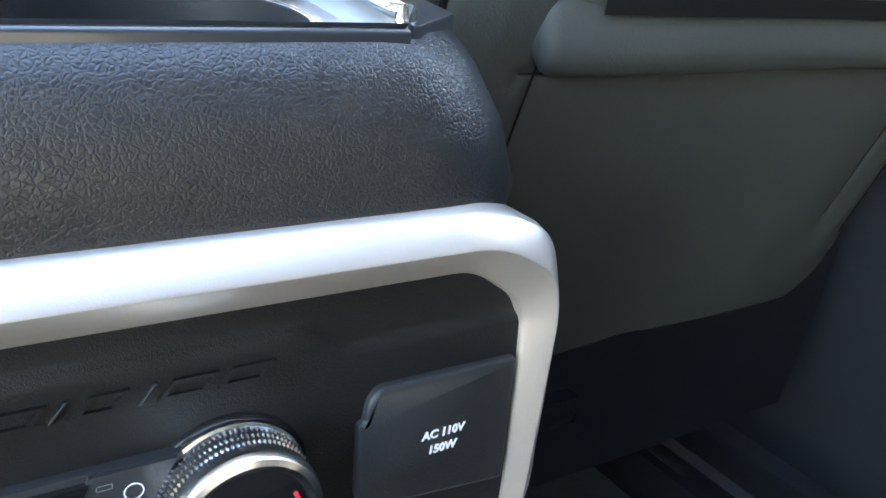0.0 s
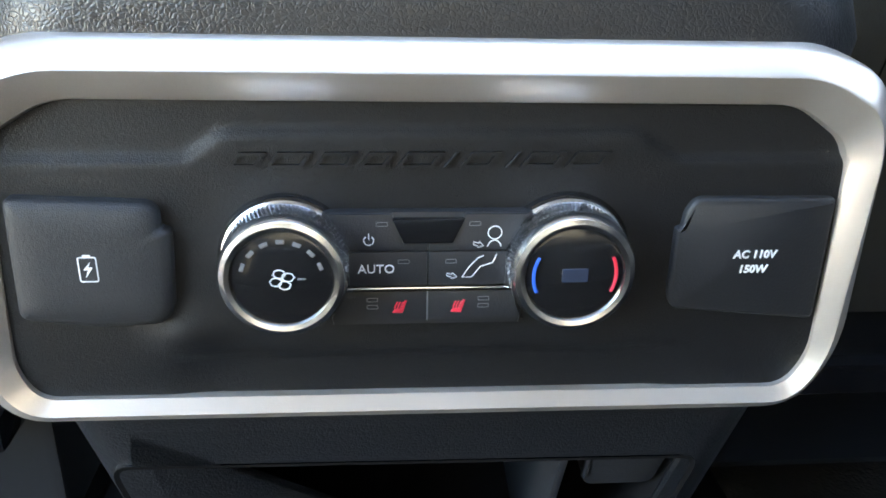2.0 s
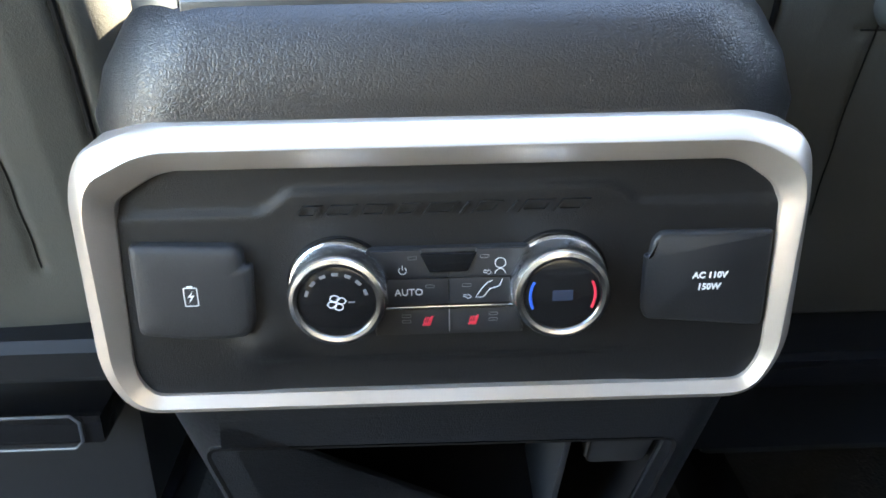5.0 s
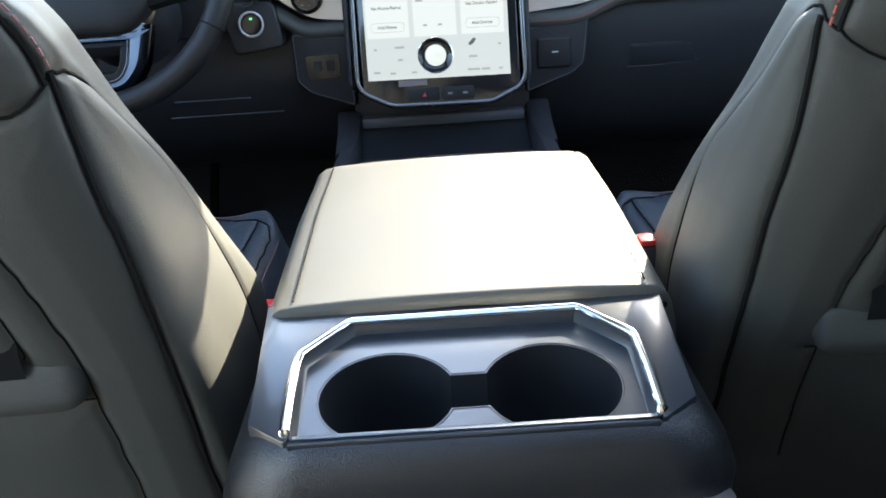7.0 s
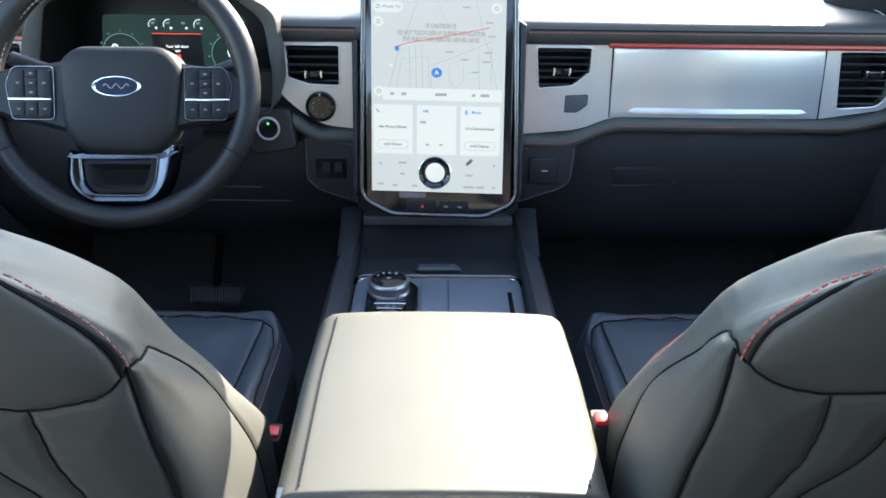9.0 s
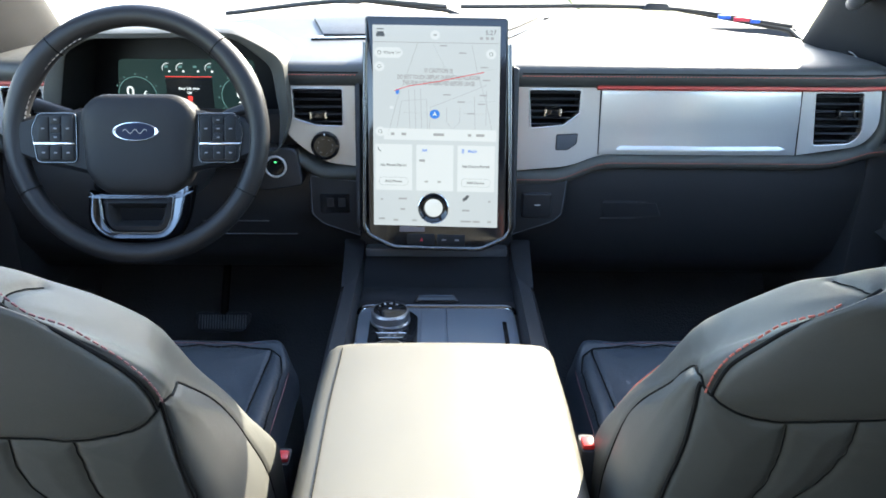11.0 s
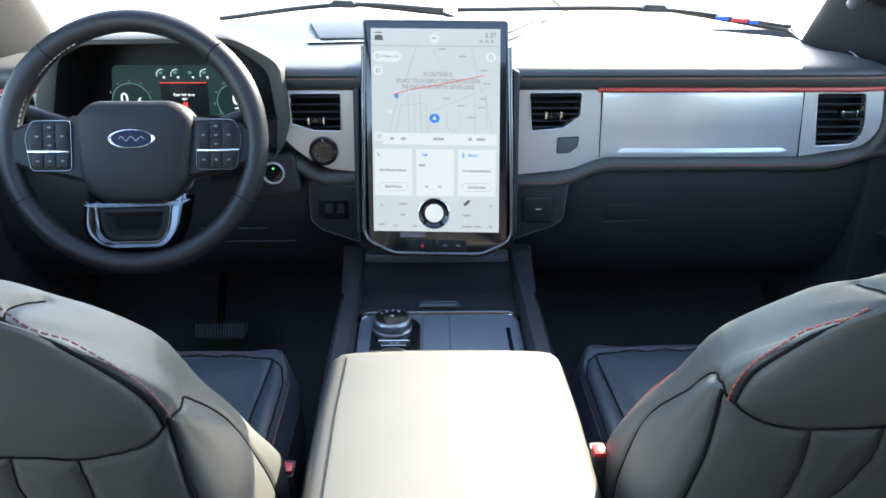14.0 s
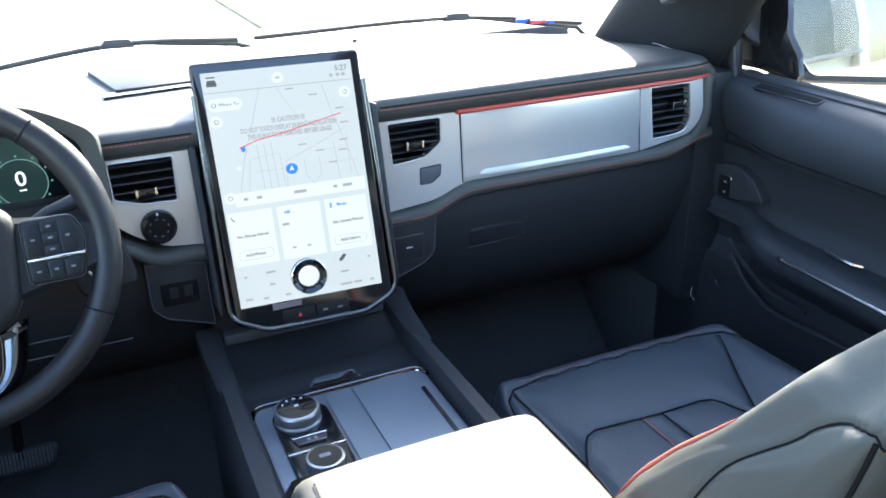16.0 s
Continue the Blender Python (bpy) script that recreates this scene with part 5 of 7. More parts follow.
# display side panels below the fascia
for q, nm, lb in ((rounded([(-0.220, 0.700), (-0.132, 0.690), (-0.130, 0.580), (-0.200, 0.605), (-0.220, 0.625)], 0.008, 4), "socket_panel", "dark panel with charging sockets"), (rounded([(0.134, 0.686), (0.232, 0.698), (0.226, 0.625), (0.208, 0.610), (0.134, 0.584)], 0.008, 4), "button_panel", "dark panel with a square button")):
    side_panel = part(nm, bm_slab(q, DF, -0.02, 0.010, 0.004, 3), PLASTIC, dash, lb)
    # Paler tube puts the panel's lit outline into its colour.
    part("lit_panel_edge", bm_tube(line_in(DF, inset(q, 0.0035), 0.0100), 0.0009, 6, True), GREY_PLASTIC, side_panel)
part("square_button", bm_slab(rect(0.152, 0.204, 0.622, 0.668, 0.005), DF, 0.0, 0.0150, 0.003, 3), PLASTIC_FLAT, dash, "square black push button")
part("button_mark", bm_slab(rect(0.174, 0.184, 0.6455, 0.6475), DF, 0.013, 0.0152, 0.0001, 1), WHITE_INK, dash)
part("socket_recess", bm_slab(rect(-0.202, -0.150, 0.628, 0.664, 0.004), DF, 0.0, 0.0108, 0.0003, 1), GLOSS, dash)
for uu in (-0.190, -0.170):
    part("usb_socket", bm_slab(rect(uu, uu + 0.012, 0.640, 0.656, 0.001), DF, 0.0, 0.0125, 0.0004, 1), PLASTIC_FLAT, dash, "charging socket")
# start button
sf = plane_at((-0.2715, 1.165, 0.7190), (1, 0, 0), (0, 0.12, 1))
part("start_bezel", bm_slab(rounded([(-0.050, 0.035), (0.035, 0.030), (0.045, -0.035), (-0.030, -0.045)], 0.012, 4), sf, -0.05, -0.003, 0.004, 3), PLASTIC_FLAT, dash)
sb = part("start_button", bm_lathe([(0.0165, -0.006), (0.0165, 0.003), (0.0150, 0.0045), (0.0135, 0.004), (0.0130, 0.0025), (0.0001, 0.0025)], sf, 40), GLOSS, dash, "round engine start button")
part("start_ring", bm_tube(line_in(sf, ring_pts(0, 0, 0.0172, 36), 0.003), 0.0021, 8, True), SILVER, sb, "chrome ring of the start button")
part("start_light", bm_slab(rect(-0.0018, 0.0018, 0.006, 0.009, 0.0008, 2), sf, 0.002, 0.0030, 0.0002, 1), glow("green_led", (0.1, 1.0, 0.3), 1.2), sb, "small green light")
# defroster grille behind the display
for pts in (((-0.224, 1.334, 0.9015), (-0.150, 1.338, 0.9025), (-0.06, 1.345, 0.9035)), ((0.124, 1.336, 0.9025), (0.165, 1.40, 0.907), (0.229, 1.52, 0.913))):
    a = [Vector(p) for p in pts]
    part("defroster_slot", bm_loft([[p + Vector((0.0, 0.0, 0.003)), p + Vector((0, 0.022, 0.004)), p + Vector((0, 0.022, -0.004)), p + Vector((0, 0, -0.004))] for p in spline(pts, 6)]), GLOSS, dash, "dark defroster slot in the dashboard top")
part("speaker_panel", bm_slab([(-0.205, 1.357), (-0.10, 1.362), (0.10, 1.357), (0.15, 1.42), (0.20, 1.50), (-0.236, 1.475)], plane_at((0, 1.36, 0.9045), (1, 0, 0), (0, 1, 0.085)) @ Matrix.Translation((0, -1.36, 0)), -0.01, 0.0045, 0.002, 2), PLASTIC, dash, "raised panel on the dashboard top")

# instrument binnacle
hood_out = [(-0.650, 0.770), (-0.642, 0.850), (-0.612, 0.915), (-0.562, 0.943), (-0.322, 0.947), (-0.288, 0.932), (-0.243, 0.905), (-0.240, 0.800), (-0.262, 0.745)]
hood_in = [(-0.622, 0.770), (-0.619, 0.812), (-0.595, 0.908), (-0.553, 0.930), (-0.331, 0.934), (-0.312, 0.925), (-0.267, 0.889), (-0.258, 0.804), (-0.265, 0.745)]
ro, ri = rounded(hood_out, 0.02, 4), rounded(hood_in, 0.015, 4)
sc = lambda poly, k: [(-0.445 + (a + 0.445) * k, 0.83 + (b - 0.83) * k) for a, b in poly]
part("binnacle_hood", bm_loft([[(a, 1.40, b - 0.040) for a, b in ro], [(a, 1.29, b - 0.010) for a, b in ro], [(a, 1.165, b) for a, b in ro], [(a, 1.157, b - 0.002) for a, b in sc(ro, 0.985)], [(a, 1.158, b) for a, b in sc(ri, 1.02)], [(a, 1.164, b) for a, b in ri]], closed=False), LEATHER, dash, "leather hood over the instruments", smooth=60)
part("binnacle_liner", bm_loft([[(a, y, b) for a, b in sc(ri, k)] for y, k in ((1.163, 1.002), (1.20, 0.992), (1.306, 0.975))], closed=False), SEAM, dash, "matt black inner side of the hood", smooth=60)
part("binnacle_shroud", bm_slab([(-0.66, 0.80), (-0.235, 0.80), (-0.25, 0.70), (-0.64, 0.70)], facing(1.215), -0.02, 0.01, 0.004, 2), PLASTIC_FLAT, dash)
cl = solid("instrument_display", bm_slab(rounded([(-0.640, 0.745), (-0.262, 0.745), (-0.262, 0.870), (-0.310, 0.920), (-0.335, 0.932), (-0.552, 0.928), (-0.610, 0.900), (-0.640, 0.830)], 0.01, 4), facing(1.304), -0.006, 0.002, 0.001, 2), SWITCH, "dark instrument display with teal dials lit behind the wheel", "display")
IF = facing(1.3015)
TEAL = glow("teal_display", (0.026, 0.064, 0.059), 0.42)
TEAL_DARK = glow("dark_teal_dial", (0.012, 0.032, 0.030), 0.6)
PALE = glow("pale_figures", (0.75, 0.85, 0.85), 0.9)
DIM = glow("dim_teal_ring", (0.10, 0.22, 0.21), 0.8)
ALERT = glow("red_alert", (0.8, 0.06, 0.05), 0.9)
BLACKSCR = glow("black_message", (0.006, 0.008, 0.009), 0.5)
part("lit_area", bm_slab(rounded([(-0.578, 0.755), (-0.330, 0.755), (-0.322, 0.872), (-0.563, 0.872)], 0.010, 3), IF, -0.001, 0.0003, 0.0001, 1), TEAL, cl, "dark teal lit display area")
for cx in (-0.537, -0.352):
    part("dial_face", bm_slab(ring_pts(cx, 0.806, 0.034, 40), IF, 0.0, 0.0006, 0.0001, 1), TEAL_DARK, cl, "round dark teal dial")
    part("dial_ring", bm_tube(line_in(IF, ring_pts(cx, 0.806, 0.034, 40), 0.0006), 0.0007, 6, True), DIM, cl)
    for k in range(9):
        a = math.radians(215 - 250 * k / 8)
        part("dial_tick", bm_slab([(cx + math.cos(a + q) * r, 0.806 + math.sin(a + q) * r) for q, r in ((-0.03, 0.0375), (0.03, 0.0375), (0.03, 0.0405), (-0.03, 0.0405))], IF, 0.0, 0.0009, 0.0001, 1), DIM, cl)
part("message_box", bm_slab(rect(-0.484, -0.401, 0.776, 0.841), IF, 0.0, 0.0009, 0.0001, 1), BLACKSCR, cl, "black message box")
part("message_line", bm_slab(rect(-0.484, -0.401, 0.8400, 0.8413), IF, 0.0, 0.0012, 0.0001, 1), ALERT, cl)
part("message_writing", merged([bm_text("Rear left door", IF @ Matrix.Translation((-0.443, 0.8195, 0)), 0.0066, 0.0012, bold=0.00012), bm_text("ajar", IF @ Matrix.Translation((-0.443, 0.8125, 0)), 0.0066, 0.0012, bold=0.00012)]), PALE, cl, "white door message")
part("door_symbol", bm_slab(rect(-0.4470, -0.4390, 0.7960, 0.8060, 0.001, 2), IF, 0.0, 0.0012, 0.0001, 1), ALERT, cl, "small red door symbol")
part("figures", bm_text("0", IF @ Matrix.Translation((-0.549, 0.812, 0)), 0.0290, 0.0012, bold=0.0003), PALE, cl)
part("figures", bm_text("6", IF @ Matrix.Translation((-0.522, 0.8075, 0)), 0.0200, 0.0012, bold=0.0002), PALE, cl)
part("figures", bm_slab(rect(-0.5365, -0.5345, 0.8015, 0.8035), IF, 0.0, 0.0012, 0.0001, 1), PALE, cl)
part("figures", bm_text("0", IF @ Matrix.Translation((-0.352, 0.811, 0)), 0.0300, 0.0012, bold=0.0003), PALE, cl)
part("figures", bm_slab(rect(-0.3565, -0.3475, 0.7940, 0.7960), IF, 0.0, 0.0012, 0.0001, 1), PALE, cl)
for k, cx in enumerate((-0.480, -0.455, -0.429, -0.404)):
    if k != 2:
        part("gauge_arc", bm_tube(line_in(IF, ring_pts(cx + 0.002, 0.855, 0.0095, 12, None, math.radians(75), math.radians(200)), 0.0008), 0.0006, 5), PALE, cl)
    part("gauge_mark", bm_slab(rect(cx - 0.0035, cx + 0.0030, 0.8565, 0.8605), IF, 0.0, 0.0009, 0.0001, 1), DIM, cl)
    part("gauge_mark", bm_slab(rect(cx + 0.003, cx + 0.0065, 0.8485, 0.8520), IF, 0.0, 0.0009, 0.0001, 1), PALE, cl)
part("range_mark", bm_slab(rect(-0.3615, -0.3465, 0.7630, 0.7665), IF, 0.0, 0.0009, 0.0001, 1), PALE, cl)
for cx in (-0.336, -0.318):
    part("tell_tale", bm_slab(rounded([(cx - 0.005, 0.763), (cx + 0.004, 0.763), (cx + 0.006, 0.768), (cx, 0.771), (cx - 0.005, 0.768)], 0.0015, 2), IF, 0.0, 0.0012, 0.0001, 1), ALERT, cl, "small lit red warning symbol")

# ---- upright centre display ----
SF = plane_at((0.000, 1.1075, 0.634), (1, -0.055, 0), (0, 0.242, 0.970))
display = thing("centre_display", (0, 1.15, 0.60), "large upright touch display with a lit white map page", "display")
bez = rounded([(-0.113, -0.018), (-0.071, -0.0365), (0.074, -0.0365), (0.118, -0.018), (0.1165, 0.341), (-0.1165, 0.341)], [0.01, 0.01, 0.01, 0.01, 0.007, 0.007], 5)
part("bezel", bm_slab(bez, SF, -0.022, -0.0012, 0.003, 4), GLOSS, display, "gloss black display bezel")
FRAME_METAL = mat("smoked_metal", (0.13, 0.135, 0.14), 0.25, metal=1.0, vary=0.05)
frame_in = [(-0.116, 0.300), (-0.1195, 0.10), (-0.1205, -0.004), (-0.112, -0.018), (-0.071, -0.0375), (0.076, -0.0375), (0.117, -0.018), (0.1255, -0.004), (0.1235, 0.10), (0.119, 0.300)]
fr_pts = [SF @ Vector((a, b, -0.003)) for a, b in rounded(frame_in, [0.001, 0.02, 0.012, 0.012, 0.01, 0.01, 0.012, 0.012, 0.02, 0.001], 4)][3:-2]
part("frame", bm_tube(fr_pts, 0.0042, 10), FRAME_METAL, display, "satin silver frame round the lower display")
for s in (-1, 1):
    part("side_post", bm_slab(rounded([(s * 0.124, 0.268), (s * 0.136, 0.262), (s * 0.1345, 0.0), (s * 0.126, -0.015)], 0.003, 3), SF, -0.075, -0.009, 0.003, 3), PLASTIC, display, "slate grey post beside the display")
part("housing", bm_loft([[SF @ Vector((a, b, w)) for a, b in inset(bez, d)] for d, w in ((0.004, -0.02), (0.010, -0.05), (0.03, -0.075))]), PLASTIC_FLAT, display)
PAGE = glow("lit_white_screen", (0.58, 0.66, 0.69), 0.62)
CARD = glow("lit_white_card", (0.68, 0.76, 0.78), 0.66)
ROAD = glow("lit_grey_road", (0.42, 0.47, 0.49), 0.6)
INK = glow("lit_dark_ink", (0.10, 0.12, 0.13), 0.5)
FAINT = glow("lit_faint_ink", (0.36, 0.39, 0.40), 0.6)
BLUE = glow("lit_blue", (0.02, 0.20, 0.70), 0.7)
ROUTE = glow("lit_red_route", (0.60, 0.05, 0.06), 0.7)
SX, SY = 0.2075 / 212, 0.3275 / 352


def at(px, py):
    """A place on the screen in its own layout units, from its upper left corner."""
    return (-0.10375 + px * SX, 0.3275 - py * SY)


def flat(poly, m, name="screen_mark", h=0.0005, label=""):
    return part(name, bm_slab([at(*p) for p in poly], SF, -0.0009, h - 0.0009, 0.00005, 1), m, screen, label)


def bar(x0, x1, y0, y1, m, h=0.0006, name="screen_mark"):
    return flat([(x0, y1), (x1, y1), (x1, y0), (x0, y0)], m, name, h)


screen = part("screen", bm_slab([at(0, 352), at(212, 352), at(212, 0), at(0, 0)], SF, -0.002, -0.0006, 0.0001, 1), PAGE, display, "lit white touch screen with a map page")
bar(0, 212, 28.5, 29.5, FAINT)
lines = lambda pts, w, m, h=0.0006: part("map_road", bm_tube(line_in(SF, [at(*p) for p in pts], -0.0004), w, 4, flat=0.3), m, screen)
for pts in (((75, 30), (60, 75), (40, 130), (25, 190)), ((165, 32), (175, 80), (190, 130), (200, 178)), ((124, 140), (124, 165), (134, 178), (146, 165), (146, 140)), ((60, 100), (140, 88), (212, 70)), ((40, 178), (48, 130), (90, 126), (92, 178)), ((95, 178), (97, 140), (150, 118), (190, 100)),
            ((150, 130), (205, 128)), ((150, 150), (200, 150)), ((170, 120), (172, 178)), ((190, 110), (190, 170)), ((100, 30), (120, 70), (150, 96)), ((60, 110), (62, 178)), ((70, 110), (72, 178)), ((80, 108), (82, 178)), ((50, 150), (92, 150))):
    lines(pts, 0.0004, ROAD)
part("map_route", bm_tube(line_in(SF, [at(36, 112), at(60, 104), at(110, 95), at(186, 78)], 0.0004), 0.0016, 5, flat=0.4), ROUTE, screen, "red route line across the map")
for x, y in ((118, 34), (150, 46), (186, 70), (190, 92), (185, 118), (124, 118), (148, 130), (182, 133), (165, 150)):
    bar(x - 6, x + 6, y - 1.2, y + 1.0, FAINT)
flat([(104 + 8.5 * math.cos(a), 152 - 8.0 * math.sin(a)) for a in [math.tau * k / 24 for k in range(24)]], BLUE, "position_dot", 0.0008, "blue position marker")
flat([(100, 155.5), (104, 153.5), (108, 155.5), (104, 147)], CARD, "position_arrow", 0.0011)
flat([(38, 110), (44, 110), (44, 116), (41, 119), (38, 116)], BLUE)
flat([(28, 139), (34, 139), (34, 144), (28, 144)], CARD)
for txt, y in (("!!! CAUTION !!!", 77), ("DO NOT TOUCH DISPLAY DURING INSTALLATION", 88.5), ("THIS FILM IS TO BE REMOVED BEFORE USAGE", 98.5)):
    u, v = at(110, y)
    part("film_writing", bm_text(txt, SF @ Matrix.Translation((u, v, 0)) @ Matrix.Diagonal((0.62 if y > 80 else 0.74, 1, 1, 1)), 0.0094, -0.0002, bold=0.00034), FAINT, screen, "grey protective film writing")
u, v = at(196, 11)
part("clock_writing", bm_text("5:27", SF @ Matrix.Translation((u, v, 0)), 0.0105, 0.0), INK, screen)
for x in (178, 188, 196):
    bar(x, x + 5, 18.5, 22.5, FAINT)
circle = lambda x, y, r, m, h=0.0005: flat([(x + r * math.cos(math.tau * k / 20), y - r * math.sin(math.tau * k / 20)) for k in range(20)], m, "round_button", h)
circle(104, 16, 8, CARD)
bar(101, 107, 14.5, 17.5, FAINT, 0.0008)
flat([(6, 20), (20, 20), (20, 16), (18, 11), (8, 11), (6, 16)], INK, "car_symbol", 0.0007)
bar(7, 19, 6, 8, INK, 0.0007)
flat([(8, 38), (44, 38), (50, 44), (50, 50), (44, 56), (8, 56), (3, 50), (3, 44)][::-1], CARD, "search_field", 0.0005, "white search field")
u, v = at(32, 47)
part("search_writing", bm_text("Where To?", SF @ Matrix.Translation((u, v, 0)), 0.0062, 0.0001), INK, screen)
for x, y in ((11, 47), (11, 71), (197, 47), (12, 184)):
    circle(x, y, 8.5, CARD, 0.0007)
    part("button_symbol", bm_tube(line_in(SF, [at(x + 3 * math.cos(a), y - 3 * math.sin(a)) for a in [math.tau * k / 10 for k in range(10)]], 0.0), 0.0004, 4, True), INK, screen)
flat([(18, 178), (208, 178), (208, 198), (18, 198)][::-1], CARD, "map_footer", 0.0006, "white map footer bar")
for x0, x1 in ((30, 36), (48, 56), (102, 120), (160, 166), (174, 188)):
    bar(x0, x1, 185.5, 190, FAINT, 0.0008)
for k in range(3):
    x0, x1 = 3 + 69 * k + k * 1.0, 66 + 70 * k
    flat([(x0, 206), (x1, 206), (x1, 288), (x0, 288)][::-1], CARD, "screen_card", 0.0005, "white screen card")
    if k != 1:
        part("pill_outline", bm_tube(line_in(SF, [at(*q) for q in rounded([(x0 + 7, 265), (x1 - 7, 265), (x1 - 7, 279), (x0 + 7, 279)], 6, 4)], 0.0), 0.00025, 4, True), FAINT, screen)
for txt, x, y, m in (("AM", 87, 216, BLUE), ("Media", 168, 216, BLUE), ("No Phone Paired", 34, 243, INK), ("No Device Paired", 174, 243, INK), ("Add Phone", 34, 272, INK), ("Add Device", 174, 272, INK)):
    u, v = at(x, y)
    part("screen_writing", bm_text(txt, SF @ Matrix.Translation((u, v, 0)), 0.0062, 0.0002, bold=0.0001), m, screen)
part("phone_symbol", bm_tube(line_in(SF, [at(8, 212), at(9, 216), at(13, 219)], 0.0), 0.0007, 5), INK, screen)
flat([(150, 212), (154, 212), (154, 220), (150, 220)][::-1], BLUE)
bar(78, 88, 232, 236, FAINT, 0.0008)
for x in (90, 112):
    bar(x - 3, x + 3, 270, 273, FAINT, 0.0008)
for x, y, w in ((14, 305, 2), (14, 340, 5), (50, 303, 7), (50, 322, 4), (38, 342, 4), (70, 342, 4), (158, 322, 6), (158, 342, 9), (176, 342, 6), (198, 305, 2), (198, 342, 3)):
    bar(x - w, x + w, y - 1.6, y + 1.6, FAINT)
flat([(154, 306), (160, 302), (164, 296), (160, 294), (156, 298), (152, 302)][::-1], INK, "seat_symbol")
dial_fr = SF @ Matrix.Translation((*at(103, 318), 0))
vol = part("volume_dial", bm_lathe([(0.0252, -0.001), (0.0252, 0.010), (0.0240, 0.0115), (0.0225, 0.0110), (0.0190, 0.0085), (0.0155, 0.0085), (0.0150, 0.0040)], dial_fr, 56, False), GLOSS, display, "gloss black round volume dial on the screen")
part("dial_edge", bm_tube(line_in(dial_fr, ring_pts(0, 0, 0.0247, 44), 0.0095), 0.0012, 8, True), CHROME, vol, "chrome dial edge")
part("dial_centre", bm_lathe([(0.0150, 0.0), (0.0150, 0.0045), (0.0135, 0.0055), (0.0001, 0.0056)], dial_fr, 40), CARD, vol, "white lit dial centre")
for s0, s1 in ((-0.048, -0.001), (0.003, 0.050)):
    part("touch_key", bm_slab(rect(s0, s1, -0.0325, -0.0135, 0.003), SF, -0.004, -0.0006, 0.0004, 2), SWITCH, display, "black touch key below the screen")
part("key_symbol", bm_slab([(-0.026, -0.026), (-0.020, -0.026), (-0.023, -0.020)], SF, -0.0015, -0.0003, 0.0001, 1), RED_INK, display, "red hazard symbol")
for uu in (0.014, 0.036):
    part("key_symbol", bm_slab(rect(uu - 0.003, uu + 0.004, -0.0245, -0.0215), SF, -0.0015, -0.0003, 0.0001, 1), GREY_INK, display)
part("film_tab", bm_slab([(-0.060, -0.0105), (-0.018, -0.0095), (-0.018, -0.0015), (-0.060, -0.0015)], SF, -0.001, 0.0004, 0.0001, 1), mat("film_tab_pink", (0.16, 0.13, 0.13), 0.4), display, "dull pinkish film pull tab")

# ---- steering wheel ----
WF = plane_at((-0.4340, 0.995, 0.8210), (1, 0.02, 0), (0, 0.34, 0.94))
wheel = thing("steering_wheel", (-0.437, 0.995, 0.819), "black leather steering wheel with dark polished lower spoke", "steering wheel")
rim_r, rimp, rads = 0.1720, [], []
for k in range(96):
    a = math.tau * k / 96
    grip = math.exp(-((math.degrees(a) - 30) / 16) ** 2) + math.exp(-((math.degrees(a) - 150) / 16) ** 2)
    rimp.append(WF @ Vector((rim_r * 1.02 * math.cos(a), rim_r * math.sin(a), 0.006)))
    rads.append(0.0160 + 0.0022 * grip)
part("rim", bm_tube(rimp, rads, 16, True, 1.05), WHEEL_LEATHER, wheel, "black leather wrapped rim", smooth=80)
for a in (48, 132, 208, 332):
    c = [WF @ Vector(((rim_r * 1.02 + 0.0170 * math.cos(t)) * math.cos(radians(a)), (rim_r + 0.0170 * math.cos(t)) * math.sin(radians(a)), 0.006 + 0.0175 * math.sin(t))) for t in [math.tau * k / 20 for k in range(20)]]
    part("rim_seam", bm_tube(c, 0.0009, 5, True), SEAM, wheel)
for a0, a1 in ((118, 178),):
    p = [WF @ Vector(((rim_r * 1.02 - 0.0158) * math.cos(radians(a)), (rim_r - 0.0158) * math.sin(radians(a)), 0.0130)) for a in np.linspace(a0, a1, 40)]
    part("stitching", stitches(p, 0.0050, 0.0030, 0.0009), PALE_THREAD, wheel, "pale rim stitching")
hub = rounded([(-0.077, 0.036), (-0.053, 0.058), (0.066, 0.058), (0.090, 0.036), (0.080, -0.060), (0.054, -0.086), (-0.040, -0.086), (-0.068, -0.060)], [0.02, 0.02, 0.02, 0.02, 0.03, 0.02, 0.02, 0.03], 6)
part("airbag_pad", bm_loft([[WF @ Vector((a * k, (b + 0.01) * k - 0.01, w)) for a, b in hub] for k, w in ((0.95, -0.030), (1.0, -0.015), (1.0, 0.018), (0.965, 0.026), (0.86, 0.031), (0.62, 0.034), (0.3, 0.0345))]), SWITCH_PAD, wheel, "grained black centre pad", smooth=60)
badge = part("badge", bm_lathe([(1.0, -0.3), (1.0, 0.6), (0.96, 1.0), (0.90, 1.0), (0.86, 0.7), (0.85, 0.5)], WF @ Matrix.Translation((0.006, 0.004, 0.0335)) @ Matrix.Diagonal((0.0325, 0.0135, 0.0030, 1)), 48, True), CHROME, wheel, "chrome ringed blue oval badge")
part("badge_field", bm_lathe([(0.86, 0.3), (0.86, 0.62), (0.01, 0.80)], WF @ Matrix.Translation((0.006, 0.004, 0.0335)) @ Matrix.Diagonal((0.0325, 0.0135, 0.0030, 1)), 48), BADGE_BLUE, badge)
bw = WF @ Matrix.Translation((0.006, 0.004, 0.0358))
part("badge_mark", bm_tube(line_in(bw, [(-0.017 + 0.034 * k / 24, 0.0030 * math.sin(k / 24 * math.tau * 2.5)) for k in range(25)]), 0.0005, 6), PALE_THREAD, badge, "pale flowing badge mark")
